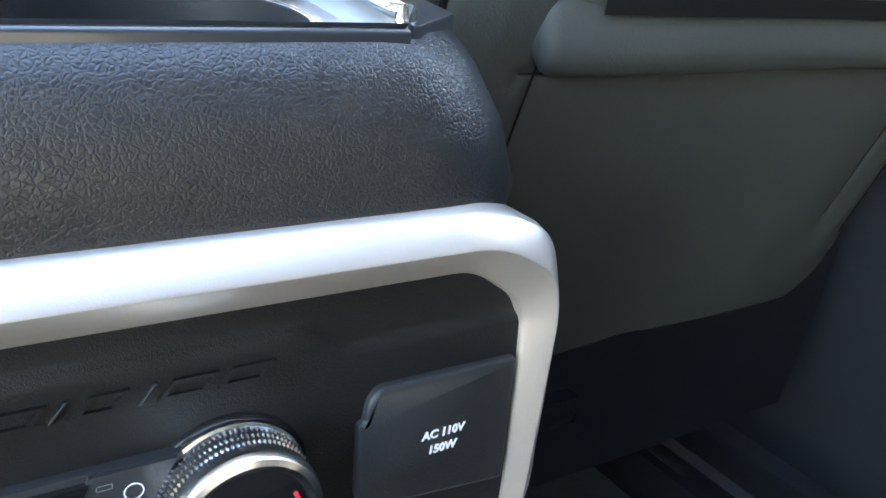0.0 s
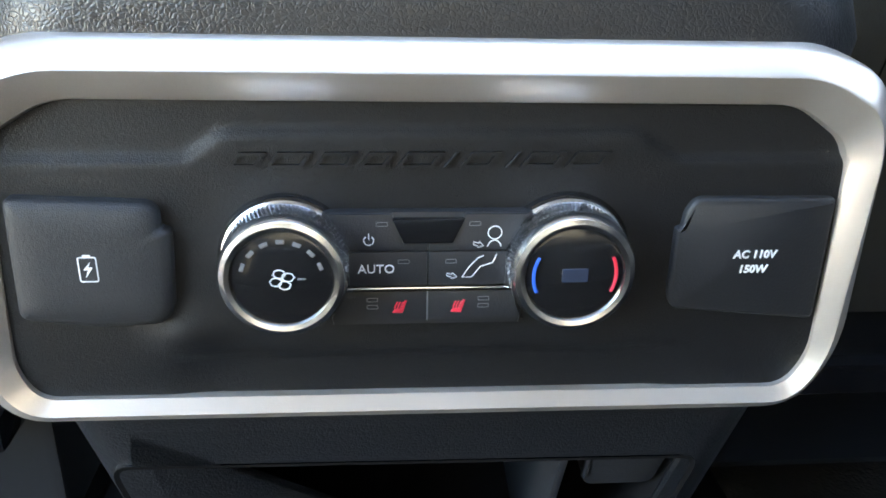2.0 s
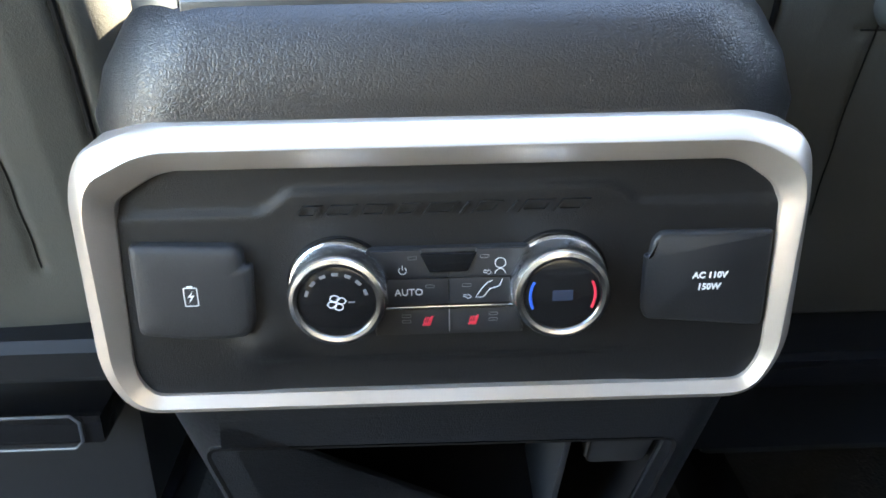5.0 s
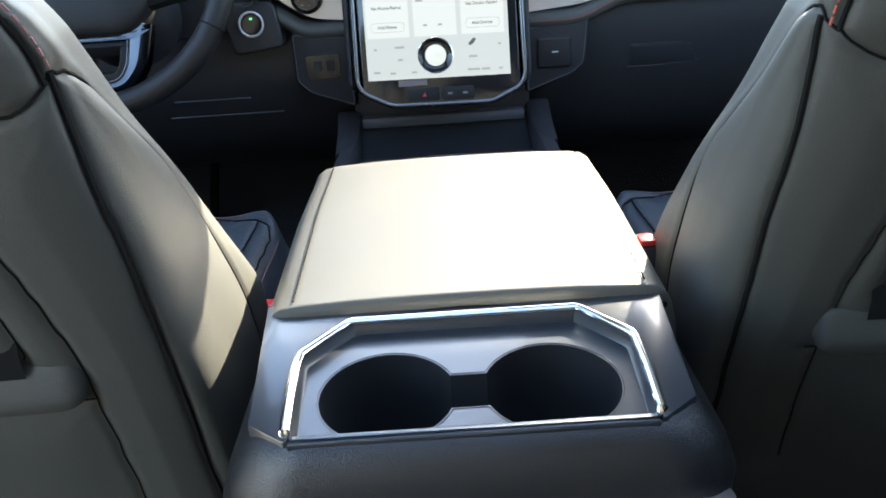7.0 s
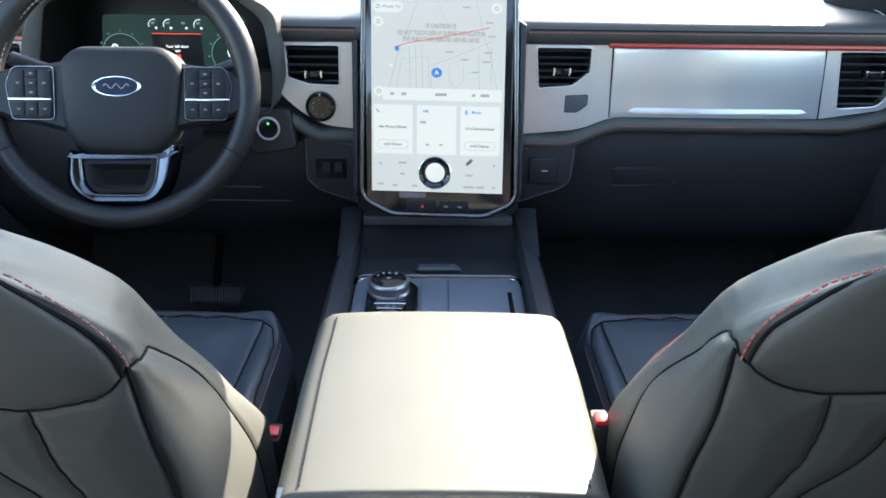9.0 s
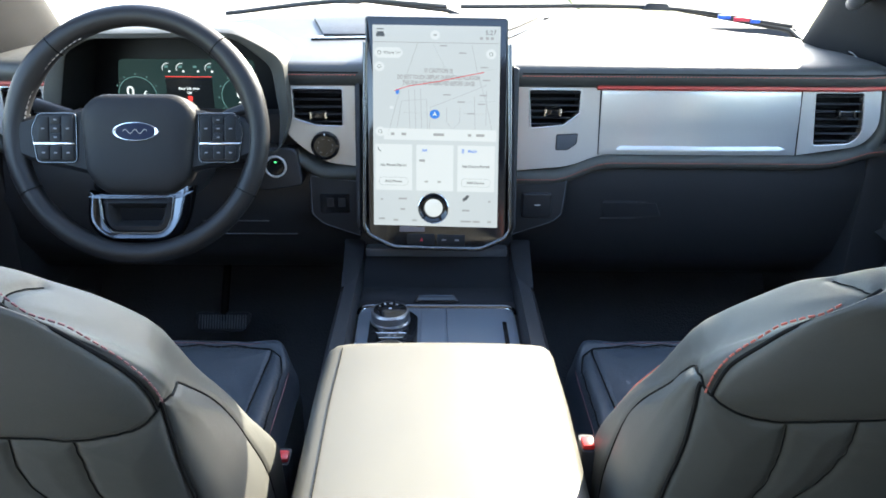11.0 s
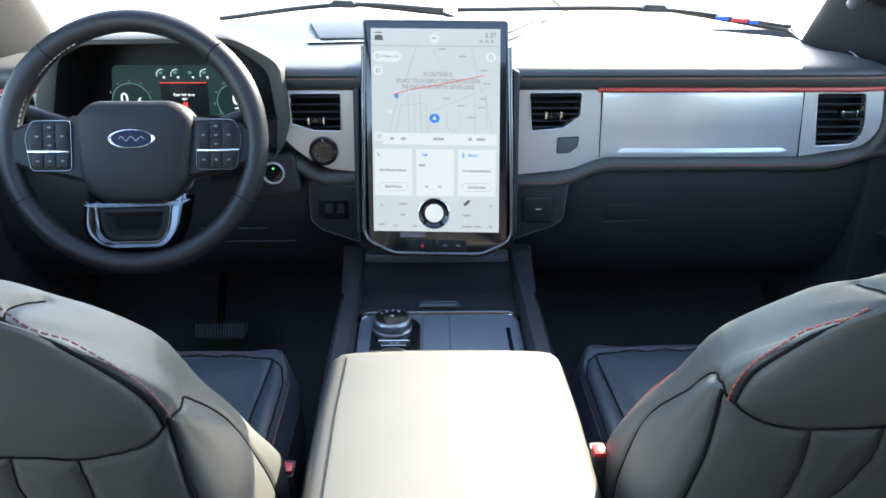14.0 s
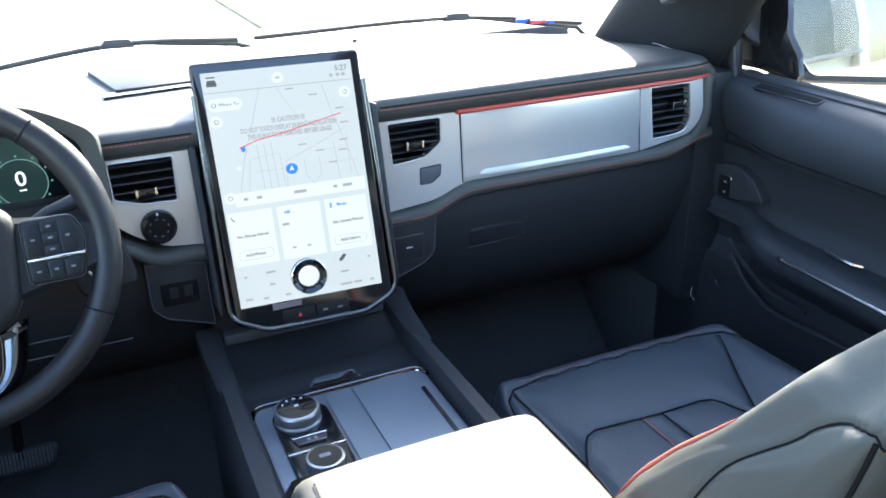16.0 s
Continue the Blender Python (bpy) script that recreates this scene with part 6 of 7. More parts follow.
for s in (-1, 1):
    arm = part("spoke", bm_loft([[WF @ Vector((s * x, y, w)) for y, w in ((y1, -0.010), (y1, 0.012), (y1 - 0.006, 0.018), (y0 + 0.006, 0.018), (y0, 0.012), (y0, -0.010))] for x, y0, y1 in ((0.060, -0.058, 0.042), (0.090, -0.050, 0.036), (0.140, -0.040, 0.030), (0.166, -0.030, 0.022))]), SWITCH, wheel, "satin black spoke", smooth=40)
    PODF = WF @ Matrix.Translation((0.005, 0, 0))
    pod = part("button_pod", bm_slab(rounded([(s * 0.088, 0.030), (s * 0.140, 0.030), (s * 0.150, 0.008), (s * 0.142, -0.038), (s * 0.088, -0.038)], 0.007, 4), PODF, 0.010, 0.0225, 0.002, 3), SWITCH, arm, "black switch pod")
    part("pod_edge", bm_tube(line_in(PODF, rounded([(s * 0.087, 0.031), (s * 0.141, 0.031), (s * 0.151, 0.008), (s * 0.143, -0.039), (s * 0.087, -0.039)], 0.007, 4), 0.0205), 0.0008, 6, True), FRAME_METAL, pod)
    part("pod_strip", bm_slab([(s * 0.089, -0.0135), (s * 0.1465, -0.0135), (s * 0.1475, -0.0110), (s * 0.089, -0.0110)], PODF, 0.020, 0.0240, 0.0005, 2), CHROME, pod, "silver strip across the switches")
    for x0, x1, y0, y1 in ((0.090, 0.106, -0.009, 0.027), (0.108, 0.123, 0.016, 0.027), (0.108, 0.123, 0.004, 0.014), (0.108, 0.123, -0.009, 0.002), (0.125, 0.141, -0.009, 0.027), (0.090, 0.106, -0.035, -0.016), (0.108, 0.123, -0.035, -0.016), (0.125, 0.140, -0.035, -0.016)):
        part("switch", bm_slab(rect(*sorted((s * x0, s * x1)), y0, y1, 0.002, 2), PODF, 0.020, 0.0245, 0.0012, 2), SWITCH, pod)
        cx, cy = s * (x0 + x1) / 2, (y0 + y1) / 2
        part("switch_mark", bm_slab(rect(cx - 0.0022, cx + 0.0022, cy - 0.0011, cy + 0.0011), PODF, 0.024, 0.0247, 0.0001, 1), GREY_INK, pod)
low_o = rounded([(-0.072, -0.078), (-0.060, -0.082), (0.060, -0.082), (0.082, -0.070), (0.070, -0.130), (0.045, -0.158), (-0.045, -0.158), (-0.076, -0.130)], [0.004, 0.004, 0.004, 0.004, 0.02, 0.02, 0.02, 0.02], 4)
low_i = rounded([(-0.050, -0.090), (-0.045, -0.092), (0.045, -0.092), (0.050, -0.090), (0.046, -0.122), (0.036, -0.138), (-0.036, -0.138), (-0.048, -0.122)], [0.004, 0.004, 0.004, 0.004, 0.01, 0.01, 0.01, 0.01], 4)
part("lower_spoke", bm_loft([[WF @ Vector((a, b, w)) for a, b in q] for q, w in ((low_o, -0.010), (low_o, 0.004), (inset(low_o, 0.002), 0.008), (inset(low_o, 0.009), 0.0165), (inset(low_i, -0.006), 0.0160), (inset(low_i, -0.002), 0.0130), (low_i, 0.008), (low_i, -0.008))], cap0=False, cap1=False), DARK_CHROME, wheel, "dark polished lower spoke frame")
part("spoke_edge", bm_tube(line_in(WF, inset(low_i, -0.003), 0.0162), 0.0011, 6, True), FRAME_METAL, wheel, "bright inner edge of the lower spoke")
part("spoke_inner", bm_loft([[WF @ Vector((a, b, w)) for a, b in q] for q, w in ((low_i, 0.010), (inset(low_i, 0.006), 0.013), (inset(low_i, 0.012), 0.0), (inset(low_i, 0.014), -0.012))], cap0=False, cap1=False), PLASTIC_FLAT, wheel)
part("column", bm_loft([[WF @ Vector((0.055 * math.cos(a) * k, 0.050 * math.sin(a) * k - 0.03, w)) for a in [math.tau * i / 24 for i in range(24)]] for k, w in ((0.9, -0.02), (1.25, -0.05), (1.35, -0.16))]), PLASTIC_FLAT, wheel, "dark steering column shroud", smooth=60)
for s in (-1, 1):
    part("column_stalk", bm_tube([WF @ Vector((s * 0.05, 0.0, -0.06)), WF @ Vector((s * 0.12, 0.036, -0.050)), WF @ Vector((s * 0.168, 0.050, -0.045))], [0.006, 0.008, 0.010], 10), PLASTIC_FLAT, wheel, "black column stalk")

# ---- front of the centre console ----
front = thing("shift_console", (0, 0.95, 0.02), "dark front console with satin grey deck and rotary shifter", "console")
part("base", bm_loft([[(s * w + CX, y, z) for s, w, z in ((-1, wo, 0.02), (-1, wo, 0.53), (-1, wo - 0.008, 0.544), (-1, 0.137, 0.546), (-1, 0.131, 0.538), (-1, 0.130, 0.515), (1, 0.130, 0.515), (1, 0.131, 0.538), (1, 0.137, 0.546), (1, wo - 0.008, 0.544), (1, wo, 0.53), (1, wo, 0.02))] for y, wo in ((0.74, 0.166), (0.90, 0.166), (1.04, 0.164), (1.12, 0.162), (1.20, 0.165))]), PLASTIC, front, "dark grained console sides", smooth=45)
for s in (-1, 1):
    part("rail_end", bm_loft([[(CX + s * (0.149 + a * k), y, z + b) for a, b in ((-0.017, -0.02), (-0.016, -0.002), (-0.012, 0.0), (0.012, 0.0), (0.016, -0.002), (0.017, -0.02))] for y, z, k in ((1.06, 0.5440, 0.75), (1.10, 0.5465, 0.9), (1.14, 0.551, 1.0), (1.17, 0.558, 1.08), (1.20, 0.570, 1.15))]), PLASTIC, front)
ZF = plane_at((CX - 0.001, 0, 0.5235), (1, 0, 0), (0, 1, 0))
part("deck", bm_slab(rounded([(-0.126, 0.74), (0.126, 0.74), (0.126, 1.015), (0.110, 1.024), (-0.110, 1.024), (-0.126, 1.015)], 0.006, 3), ZF, -0.01, 0.0, 0.002, 2), DECK, front, "satin slate deck")
rimd = [(-0.1270, 0.74), (-0.1270, 1.008), (-0.1230, 1.020), (-0.112, 1.0255), (0.112, 1.0255), (0.1230, 1.020), (0.1270, 1.008), (0.1270, 0.74)]
part("deck_rim", bm_tube(line_in(ZF, rounded(rimd, 0.006, 3)[4:-4], 0.002), 0.0030, 8), DARK_CHROME, front, "dark chrome rim round the deck")
# The dark rim's thin highlight, built as a bright chrome line.
part("rim_highlight", bm_tube(line_in(ZF, inset(rounded(rimd, 0.006, 3), 0.0042)[5:-5], 0.0012), 0.0009, 6), CHROME, front, "fine bright line put in as the rim's highlight")
part("deck_lid", bm_slab(rounded([(0.0165, 0.74), (0.119, 0.74), (0.119, 1.008), (0.107, 1.017), (0.0165, 1.017)], 0.004, 3), ZF, 0.0, 0.0030, 0.0012, 2), DECK, front, "satin slate sliding lid")
part("deck_strip", bm_slab(rounded([(-0.0250, 0.74), (0.0145, 0.74), (0.0145, 1.017), (-0.0250, 1.017)], 0.003, 3), ZF, 0.0, 0.0030, 0.0012, 2), DECK, front, "satin slate deck strip")
part("lid_slot", bm_slab(rect(0.1035, 0.1105, 0.845, 0.972, 0.002), ZF, 0.0, 0.0036, 0.0003, 1), GLOSS, front, "dark slot in the lid")
part("shift_panel", bm_slab(rounded([(-0.106, 0.74), (-0.030, 0.74), (-0.030, 0.985), (-0.042, 1.004), (-0.094, 1.004), (-0.106, 0.985)], 0.006, 3), ZF, 0.0, 0.0055, 0.002, 2), GLOSS, front, "gloss black shifter panel")
part("panel_bar", bm_slab([(-0.106, 0.8965), (-0.030, 0.8965), (-0.030, 0.8995), (-0.106, 0.8995)], ZF, 0.0, 0.0075, 0.0006, 2), CHROME_SATIN, front, "silver bar across the shifter panel")
kn = ZF @ Matrix.Translation((-0.0735, 0.971, 0.0035))
sk = part("shift_knob", bm_lathe([(0.0315, -0.002), (0.0315, 0.004), (0.0290, 0.006), (0.0290, 0.008), (0.0305, 0.010), (0.0305, 0.018), (0.0290, 0.0205), (0.0265, 0.0213)], kn, 56), KNOB_SILVER, front, "round silver rotary gear selector", smooth=30)
part("selector_top", bm_lathe([(0.0266, 0.018), (0.0262, 0.0215), (0.0240, 0.0221), (0.0001, 0.0223)], kn, 48), GLOSS, sk, "gloss black selector top")
for ch, a in (("P", 150), ("R", 118), ("N", 88), ("D", 58)):
    part("gear_letter", bm_text(ch, kn @ Matrix.Translation((0.019 * math.cos(radians(a)), 0.019 * math.sin(radians(a)), 0)), 0.0060, 0.0224), WHITE_INK, sk)
part("gear_letter", bm_text("M", kn @ Matrix.Translation((0, 0.001, 0)), 0.0070, 0.0224), WHITE_INK, sk)
k2 = ZF @ Matrix.Translation((-0.0690, 0.856, 0.003))
dk = part("drive_knob", bm_lathe([(0.0265, -0.002), (0.0265, 0.004), (0.0240, 0.006), (0.0248, 0.018), (0.0235, 0.021), (0.0215, 0.0215)], k2, 48), KNOB_SILVER, front, "round silver drive mode knob", smooth=30)
part("knob_top", bm_lathe([(0.0216, 0.018), (0.0205, 0.0218), (0.0001, 0.0222)], k2, 40), GLOSS, dk)
part("knob_mark", bm_slab(rect(-0.007, 0.007, -0.003, 0.004), k2, 0.0215, 0.0226, 0.0002, 1), GREY_INK, dk)
part("park_brake_key", bm_slab([(-0.088, 0.911), (-0.052, 0.911), (-0.047, 0.926), (-0.093, 0.926)], ZF, 0.004, 0.0085, 0.001, 2), PLASTIC_FLAT, front, "small black parking key")
part("key_edge", bm_tube(line_in(ZF, [(-0.088, 0.9115), (-0.052, 0.9115), (-0.047, 0.9255), (-0.093, 0.9255)], 0.0085), 0.0007, 5, True), CHROME_SATIN, front)
for uu in (-0.075, -0.066):
    part("key_mark", bm_slab(rect(uu, uu + 0.004, 0.9155, 0.9215), ZF, 0.008, 0.0088, 0.0001, 1), GREY_INK, front)
# bin ahead of the deck
part("bin_floor", bm_grid(lambda i, j: (CX - 0.130 + 0.260 * i, 1.024 + 0.17 * j / 6, 0.522 - 0.012 * math.sin(math.pi * j / 6) + 0.030 * (j / 6) ** 3), 1, 6), PLASTIC_FLAT, front, "dark charging bin floor", smooth=80)
part("bin_lip", bm_box(-0.125, 0.130, 1.176, 1.200, 0.545, 0.562, 0.005), GREY_PLASTIC, front, "slate lip below the display")
part("bin_back", bm_box(-0.135, 0.140, 1.196, 1.22, 0.50, 0.62, 0.003), PLASTIC_FLAT, front)
part("bin_handle", bm_slab([(-0.034, 0.0), (-0.026, 0.011), (0.030, 0.011), (0.038, 0.0)], plane_at((0, 1.040, 0.5245), (1, 0, 0), (0, 0.5, 0.86)), -0.004, 0.001, 0.001, 2), GLOSS, front, "dark bin handle")
part("handle_edge", bm_tube([plane_at((0, 1.040, 0.5245), (1, 0, 0), (0, 0.5, 0.86)) @ Vector((a, b, 0.0012)) for a, b in ((-0.036, 0.0), (-0.027, 0.0118), (0.031, 0.0118), (0.040, 0.0))], 0.0009, 6), DARK_CHROME, front, "chrome handle edge")

# ---- brake pedal ----
pedal = thing("brake_pedal", (-0.47, 1.45, 0.23), "ribbed rubber brake pedal in the dark footwell", "pedal")
pf = plane_at((-0.470, 1.44, 0.262), (1, 0, 0), (0, 0.55, 0.83))
part("pedal_pad", bm_slab(rounded([(-0.066, 0.024), (-0.052, -0.020), (0.052, -0.020), (0.066, 0.024)], 0.016, 5), pf, -0.008, 0.0, 0.002, 2), PLASTIC_FLAT, pedal, "dark pedal pad")
for k in range(18):
    u = -0.053 + 0.006 * k
    part("rib", bm_slab(rect(u, u + 0.0028, -0.013, 0.018, 0.0005, 1), pf, -0.001, 0.003, 0.0006, 1), GREY_PLASTIC, pedal)
# Footwell shade is put into the arm's near black colour.
part("pedal_arm", bm_tube([(-0.470, 1.448, 0.262), (-0.465, 1.55, 0.42), (-0.46, 1.60, 0.60)], 0.009, 8), SEAM, pedal)

# ---- front doors ----
def front_door(sx, name, label):
    door = thing(name, (sx * 0.83, 0.7, 0.2), label, "car door")

    def dpart(name, bm, m, parent, label="", smooth=38):
        bmesh.ops.scale(bm, vec=(sx, 1, 1), verts=bm.verts)
        return part(name, bm, m, parent, label, smooth)

    ys = np.linspace(0.16, 1.215, 40)

    def door_row(x, z, bulge=0.0, taper=0.0):
        return [(x + taper * smoothstep(1.05, 1.215, y) - bulge * math.sin(math.pi * min(1, max(0, (y - 0.16) / 1.05))), y, z) for y in ys]

    def band(rows, name, m, label, cut=None, smooth=60):
        return dpart(name, bm_loft(rows, closed=False), m, door, label, smooth)

    band([door_row(0.868, 0.848), door_row(0.852, 0.846), door_row(0.838, 0.841), door_row(0.818, 0.836, 0, 0.004), door_row(0.803, 0.823, 0.003, 0.010), door_row(0.796, 0.803, 0.005, 0.016), door_row(0.794, 0.778, 0.006, 0.022), door_row(0.797, 0.752, 0.006, 0.030), door_row(0.803, 0.734, 0.004, 0.036), door_row(0.816, 0.722, 0.0, 0.03)], "upper_pad", DOOR_SKIN, "padded black leather door top")
    band([[(0.8395, y, 0.845) for y in ys], [(0.8395, y, 0.44) for y in ys], [(0.8395, y, 0.03) for y in ys]], "door_card", PLASTIC_FLAT, "dark door card")
    dpart("pad_seam", bm_tube(door_row(0.8015, 0.7375, 0.004, 0.036), 0.0014, 6), SEAM, door)
    band([door_row(0.818, 0.724), door_row(0.832, 0.700), door_row(0.834, 0.640), door_row(0.826, 0.600), door_row(0.800, 0.588)], "door_inset", PLASTIC, "dark door inset panel")
    arm_in = lambda y: 0.752 + 0.06 * smoothstep(1.00, 1.16, y) - 0.01 * math.sin(math.pi * smoothstep(0.2, 1.0, y))
    band([[(0.835, y, 0.600 + 0.0 * y) for y in ys], [(arm_in(y) + 0.03, y, 0.606 + 0.016 * smoothstep(0.96, 1.19, y)) for y in ys], [(arm_in(y) + 0.008, y, 0.601 + 0.016 * smoothstep(0.96, 1.19, y)) for y in ys], [(arm_in(y), y, 0.588 + 0.016 * smoothstep(0.96, 1.19, y)) for y in ys], [(arm_in(y) + 0.006, y, 0.560 + 0.016 * smoothstep(0.96, 1.19, y)) for y in ys], [(arm_in(y) + 0.040, y, 0.535 + 0.016 * smoothstep(0.96, 1.19, y)) for y in ys], [(0.82, y, 0.50) for y in ys]], "door_armrest", DOOR_SKIN, "black padded door armrest")
    band([[(0.815, y, 0.505) for y in ys], [(0.806, y, 0.46) for y in ys], [(0.800, y, 0.36) for y in ys], [(0.790, y, 0.24) for y in ys], [(0.82, y, 0.05) for y in ys]], "door_lower", PLASTIC_FLAT, "dark plastic lower door panel")
    strip = [(arm_in(y) - 0.001, y, 0.592) for y in np.linspace(0.30, 0.965, 20)]
    dpart("armrest_strip", bm_tube(strip, 0.0032, 8), CHROME_SATIN, door, "satin chrome strip along the armrest")
    dpart("strip_end", bm_box(arm_in(0.96) - 0.004, arm_in(0.96) + 0.008, 0.958, 0.968, 0.588, 0.597, 0.002), CHROME_SATIN, door)
    dpart("inner_handle", bm_tube([(0.812, 0.925, 0.6085), (0.803, 0.915, 0.6110), (0.801, 0.866, 0.6115), (0.812, 0.856, 0.609)], 0.0042, 8), CHROME, door, "chrome inner door handle")
    dpart("speaker_edge", bm_tube([(0.790, 1.206, 0.426), (0.786, 1.204, 0.411), (0.788, 1.194, 0.398)], 0.0022, 6), CHROME_SATIN, door)
    dpart("speaker_edge", bm_tube([(0.790, 1.162, 0.484), (0.786, 1.146, 0.472), (0.788, 1.137, 0.457)], 0.0026, 6), CHROME_SATIN, door)
    dpart("pocket_edge", bm_tube(spline([(0.792, 1.126, 0.560), (0.790, 1.074, 0.526), (0.788, 1.009, 0.502), (0.787, 0.927, 0.500)], 8), 0.0035, 8), PLASTIC_FLAT, door, "dark door pocket edge")
    dpart("pocket_edge", bm_tube(spline([(0.792, 1.116, 0.534), (0.789, 1.054, 0.486), (0.786, 0.981, 0.470), (0.785, 0.847, 0.478), (0.785, 0.60, 0.480)], 8), 0.0040, 8), PLASTIC_FLAT, door, "dark door pocket edge")
    # switch plate and demist slot
    tri = plane_at((0.817, 0, 0), (0, -1, 0), (0, 0, 1))
    dpart("switch_plate", bm_slab(rounded([(-1.200, 0.615), (-1.076, 0.640), (-1.108, 0.676), (-1.150, 0.689), (-1.212, 0.680)], 0.010, 4), tri, -0.02, 0.004, 0.003, 3), PLASTIC, door, "dark plate with the lock switch")
    dpart("lock_switch", bm_slab(rect(-1.188, -1.158, 0.621, 0.665, 0.006), tri, 0.0, 0.0055, 0.001, 2), GLOSS, door, "black lock switch")
    dpart("switch_rim", bm_tube(line_in(tri, rect(-1.189, -1.157, 0.620, 0.666, 0.007), 0.0055), 0.0010, 6, True), CHROME_SATIN, door, "chrome switch rim")
    for v in (0.631, 0.651):
        dpart("switch_mark", bm_slab(rect(-1.1755, -1.1695, v, v + 0.004), tri, 0.005, 0.0058, 0.0001, 1), GREY_INK, door)
    slot_fr = plane_at((0.824, 0.012, 0.8370), (0, 1, 0), (-1, 0, -0.28))
    # Solid black plate in place of the slot's shaded inside.
    dslot = dpart("demist_slot", bm_slab(rect(0.985, 1.125, -0.0085, 0.0085, 0.004), slot_fr, -0.006, 0.0028, 0.0012, 2), SLOT_SHADE, door, "black plate standing in for the shaded demister slot in the door top")
    dpart("slot_rim", bm_tube(line_in(slot_fr, rect(0.983, 1.127, -0.0105, 0.0105, 0.005), 0.0026), 0.0013, 6, True), PLASTIC_FLAT, dslot)
    dpart("window_frame", bm_tube([(0.850, 1.225, 0.83), (0.850, 1.235, 0.92), (0.846, 1.245, 0.99), (0.815, 1.12, 1.10), (0.79, 1.04, 1.16), (0.74, 0.92, 1.24), (0.69, 0.78, 1.37), (0.68, 0.60, 1.41), (0.68, 0.15, 1.42)], 0.016, 10), PLASTIC_FLAT, door, "black window frame of the door")
    dpart("frame_seal", bm_tube([(0.838, 1.207, 0.835), (0.838, 1.220, 0.893), (0.838, 1.234, 0.971), (0.828, 1.23, 1.02), (0.80, 1.11, 1.10)], 0.0055, 8), PLASTIC_FLAT, door, "black rubber seal along the window frame")
    dpart("sail_panel", bm_slab([(-1.34, 0.83), (-1.215, 0.83), (-1.225, 0.90), (-1.238, 0.98), (-1.13, 1.08), (-1.12, 1.14), (-1.25, 1.02)], plane_at((0.842, 0, 0), (0, -1, 0), (0, 0, 1)), -0.012, 0.004, 0.003, 2), PLASTIC_FLAT, door, "dark triangular sail panel")
    dpart("window_seal", bm_tube([(0.862, 1.20, 0.846), (0.862, 0.16, 0.846)], 0.007, 8), RUBBER, door, "black rubber window seal")


front_door(1, "front_passenger_door", "closed black trimmed front passenger door with padded top")
front_door(-1, "driver_door", "closed black trimmed driver door with padded top")

# ---- outside mirror ----
mirror = thing("outside_mirror", (0.95, 1.25, 0.80), "black outside mirror housing with bright mirror glass", "outside mirror")
MF = plane_at((0.950, 1.153, 0.8466), (1, -0.575, 0), (0, 0.085, 1))
mg = rounded([(0.010, -0.006), (0.240, -0.012), (0.250, 0.165), (-0.072, 0.165), (-0.042, 0.070)], [0.014, 0.02, 0.02, 0.02, 0.03], 6)
mo = rounded([(-0.006, -0.022), (0.250, -0.030), (0.268, 0.182), (-0.125, 0.182), (-0.118, 0.060), (-0.060, 0.030)], [0.02, 0.025, 0.025, 0.025, 0.02, 0.02], 6)
part("housing", bm_loft([[MF @ Vector((a, b, w)) for a, b in inset(mo, d)] for d, w in ((0.012, -0.002), (0.006, 0.0015), (0.0, -0.004), (0.002, -0.03), (0.02, -0.07), (0.05, -0.095))]), PLASTIC_FLAT, mirror, "black mirror housing", smooth=60)
part("mirror_glass", bm_slab(mg, MF, 0.000, 0.0065, 0.001, 1), MIRROR, mirror, "clean mirror glass")
part("mirror_foot", bm_loft([[(x, y + a, z + b) for a, b in ((-0.03, -0.016), (0.04, -0.020), (0.045, 0.012), (-0.03, 0.016))] for x, y, z in ((0.870, 1.20, 0.815), (0.905, 1.205, 0.812), (0.945, 1.21, 0.820), (1.00, 1.21, 0.85))]), GLOSS, mirror, "gloss black mirror foot", smooth=60)
part("mirror_sail", bm_slab([(-1.29, 0.855), (-1.253, 0.849), (-1.196, 0.851), (-1.150, 0.845), (-1.135, 0.830), (-1.112, 0.831), (-1.098, 0.856), (-1.108, 0.890), (-1.135, 0.922), (-1.150, 1.00), (-1.29, 1.00)], plane_at((0.884, 0, 0), (0, -1, 0), (0, 0, 1)), -0.006, 0.006, 0.002, 2), GLOSS, mirror, "gloss black mirror sail")

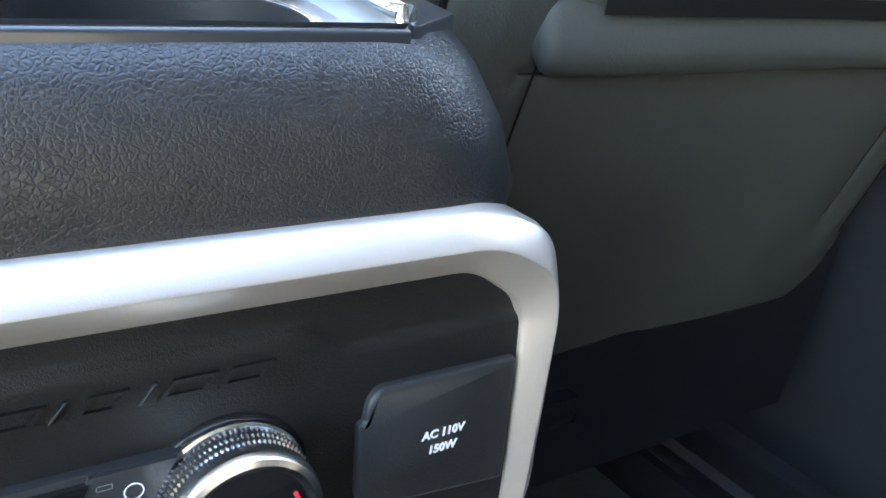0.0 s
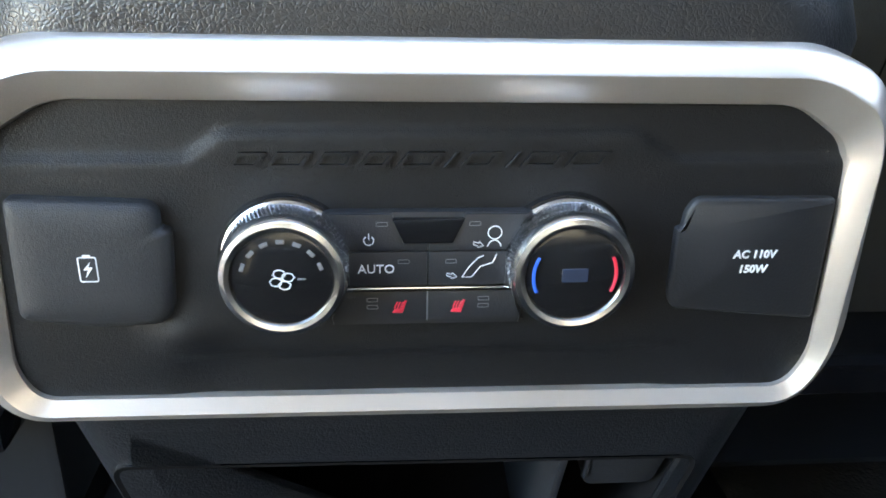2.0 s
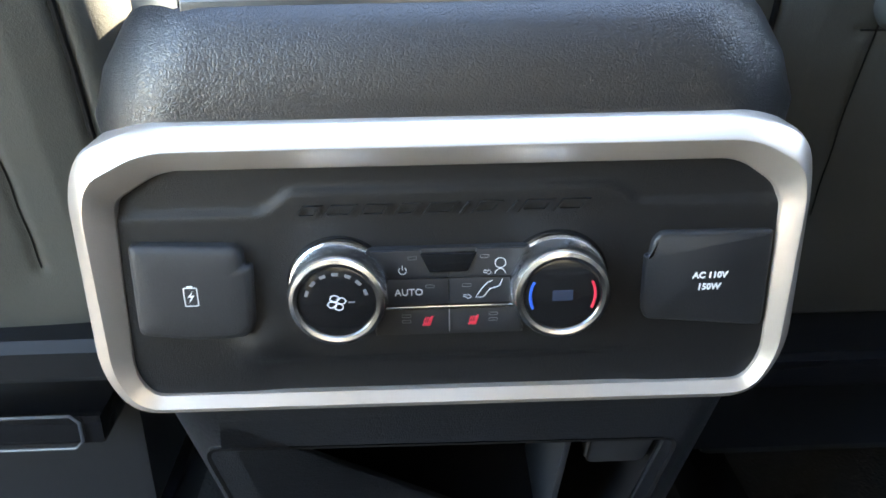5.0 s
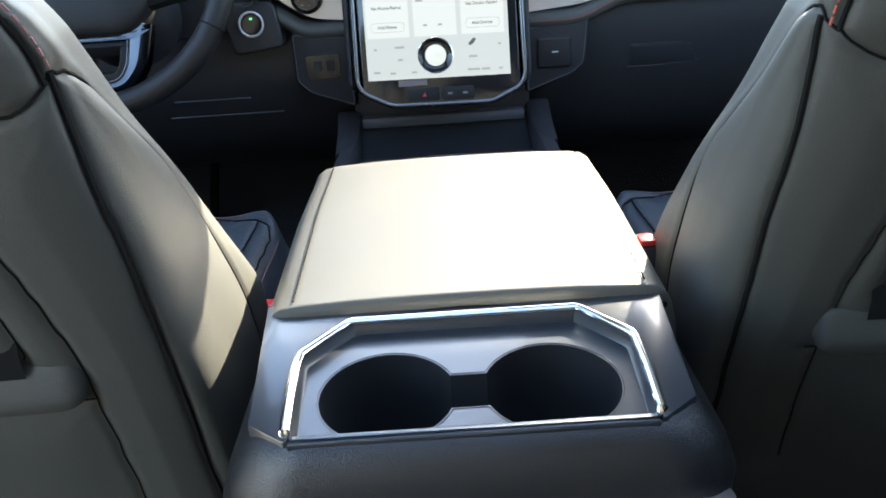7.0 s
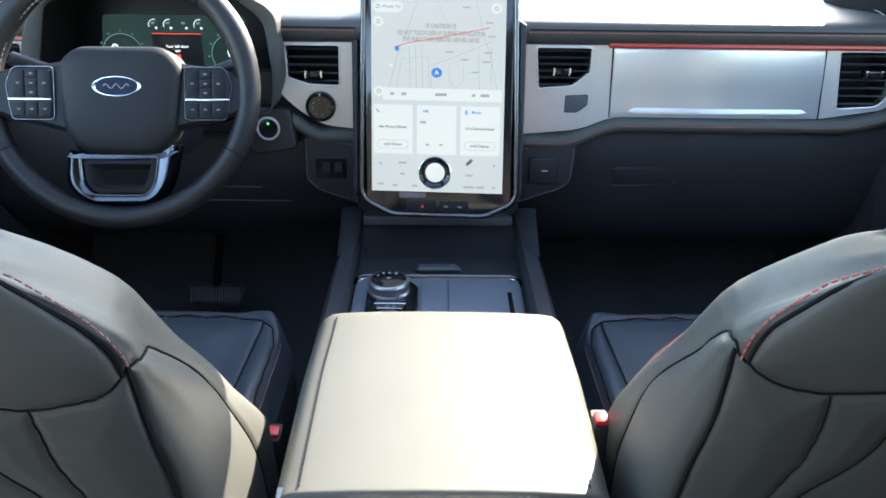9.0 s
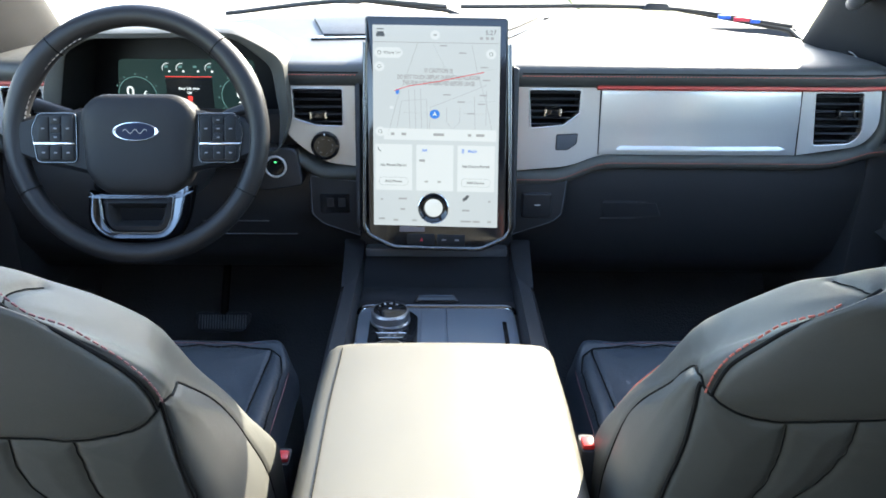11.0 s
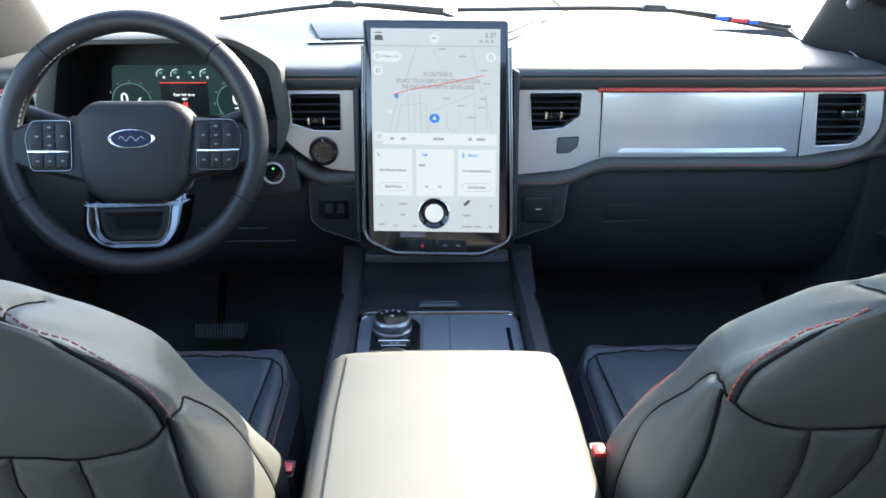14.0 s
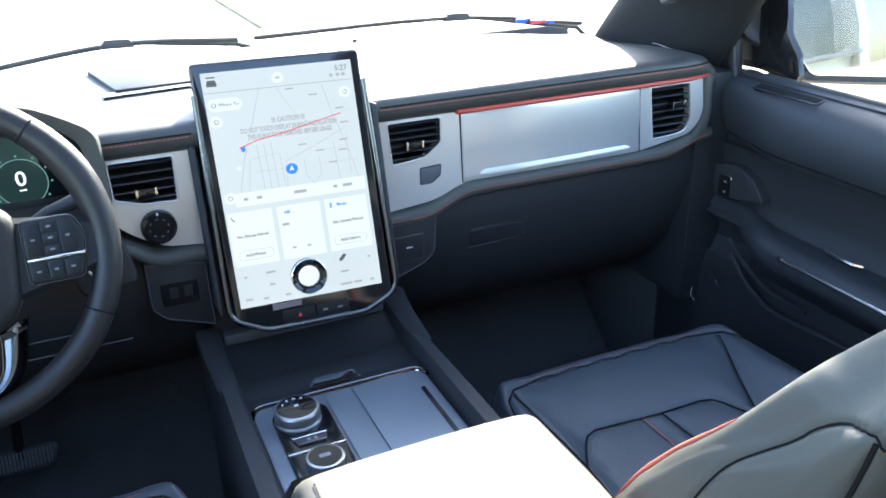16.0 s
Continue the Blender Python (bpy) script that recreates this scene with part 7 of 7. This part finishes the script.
# ---- wipers outside the windscreen ----
for ends in (((-0.430, 0.912), (-0.182, 0.939), (0.022, 0.929), (0.10, 0.915)), ((0.050, 0.929), (0.450, 0.931), (0.735, 0.897), (0.80, 0.872))):
    g = lambda q, dy=0.0, dz=0.0: Vector((q[0], 1.572 - 0.02 * q[0] ** 2 + dy, q[1] + dz))
    w = thing("wiper", g(ends[1]), "black windscreen wiper resting at the foot of the glass", "wiper", "wipers")
    part("blade", bm_tube(spline([g(q) for q in ends[:3]], 8), 0.0048, 8), RUBBER, w, "thin black rubber blade")
    part("arm", bm_tube([g(ends[1], 0.010, 0.003), g(ends[2], 0.020, -0.010), g(ends[3], 0.05, -0.030)], [0.0045, 0.0055, 0.0065], 8), RUBBER, w)
    part("joint", bm_slab(rounded([(-0.030, -0.006), (0.030, -0.006), (0.022, 0.009), (-0.018, 0.009)], 0.003, 3), plane_at(g(ends[1]), (1, 0, -0.02), (0, 0.1, 1)), -0.008, 0.008, 0.002, 2), RUBBER, w, "black wiper joint")
    if ends[1][0] > 0:
        for x0, x1, m in ((0.575, 0.600, BLUE_INK), (0.608, 0.640, RED_INK), (0.644, 0.662, BLUE_INK)):
            z = 0.931 - 0.034 * ((x0 + x1) / 2 - 0.45) / 0.285
            part("tag", bm_box(x0, x1, 1.548, 1.556, z - 0.003, z + 0.005, 0.001), m, w, "small coloured paper tag")
solid("cowl", bm_grid(lambda i, j: (-0.78 + 1.56 * i / 12, 1.575 + 0.30 * j / 3, 0.900 - 0.035 * ((i - 6) / 6) ** 2 - 0.014 * j), 12, 3), PLASTIC_FLAT, "dark plastic cowl below the windscreen", "cowl", kind="structure")
solid("bonnet", bm_grid(lambda i, j: (-0.86 + 1.72 * i / 12, 1.86 + 0.9 * j / 8, 0.850 - 0.10 * (j / 8) ** 2 - 0.02 * ((i - 6) / 6) ** 2), 12, 8), PAINT_OUT, "painted bonnet ahead of the windscreen", "bonnet", kind="structure")

# ---- grab handle on the windscreen pillar ----
handle = thing("grab_handle", (0.740, 1.27, 1.00), "dark grab handle on the windscreen pillar", "grab handle")
part("grip", bm_tube(spline([(0.692, 1.238, 0.984), (0.684, 1.205, 1.002), (0.662, 1.13, 1.068), (0.640, 1.06, 1.126), (0.630, 1.02, 1.155)], 6), [0.011] * 3 + [0.013] * 19 + [0.011] * 3, 12), GREY_PLASTIC, handle, "thick dark hand grip", smooth=60)
part("lower_mount", bm_tube([(0.748, 1.285, 1.004), (0.715, 1.262, 0.992), (0.692, 1.240, 0.984)], [0.017, 0.014, 0.0115], 12), PLASTIC_FLAT, handle, "dark lower handle foot", smooth=60)
part("upper_mount", bm_tube([(0.630, 1.02, 1.155), (0.652, 1.00, 1.178), (0.672, 0.985, 1.195)], [0.012, 0.014, 0.017], 12), PLASTIC_FLAT, handle, "dark upper handle foot", smooth=60)

# ---- unseen visor-like board, added on the passenger side to block sun ----
blocker = thing("sun_block", (0.33, 0.82, 1.385), "unseen grey visor-like board added to block sun on the seats", "sun visor")
VF = plane_at((0.0, 0.825, 1.380), (1, 0, 0), (0, 0.65, -0.76))
part("block_board", bm_slab(rounded([(0.020, 0.0), (0.580, 0.0), (0.575, 0.380), (0.135, 0.380)], 0.025, 5), VF, -0.010, 0.008, 0.006, 3), HEADLINER, blocker, smooth=60)
part("block_rod", bm_tube([VF @ Vector((0.02, -0.002, 0)), VF @ Vector((0.58, -0.002, 0))], 0.006, 8), PLASTIC_FLAT, blocker)
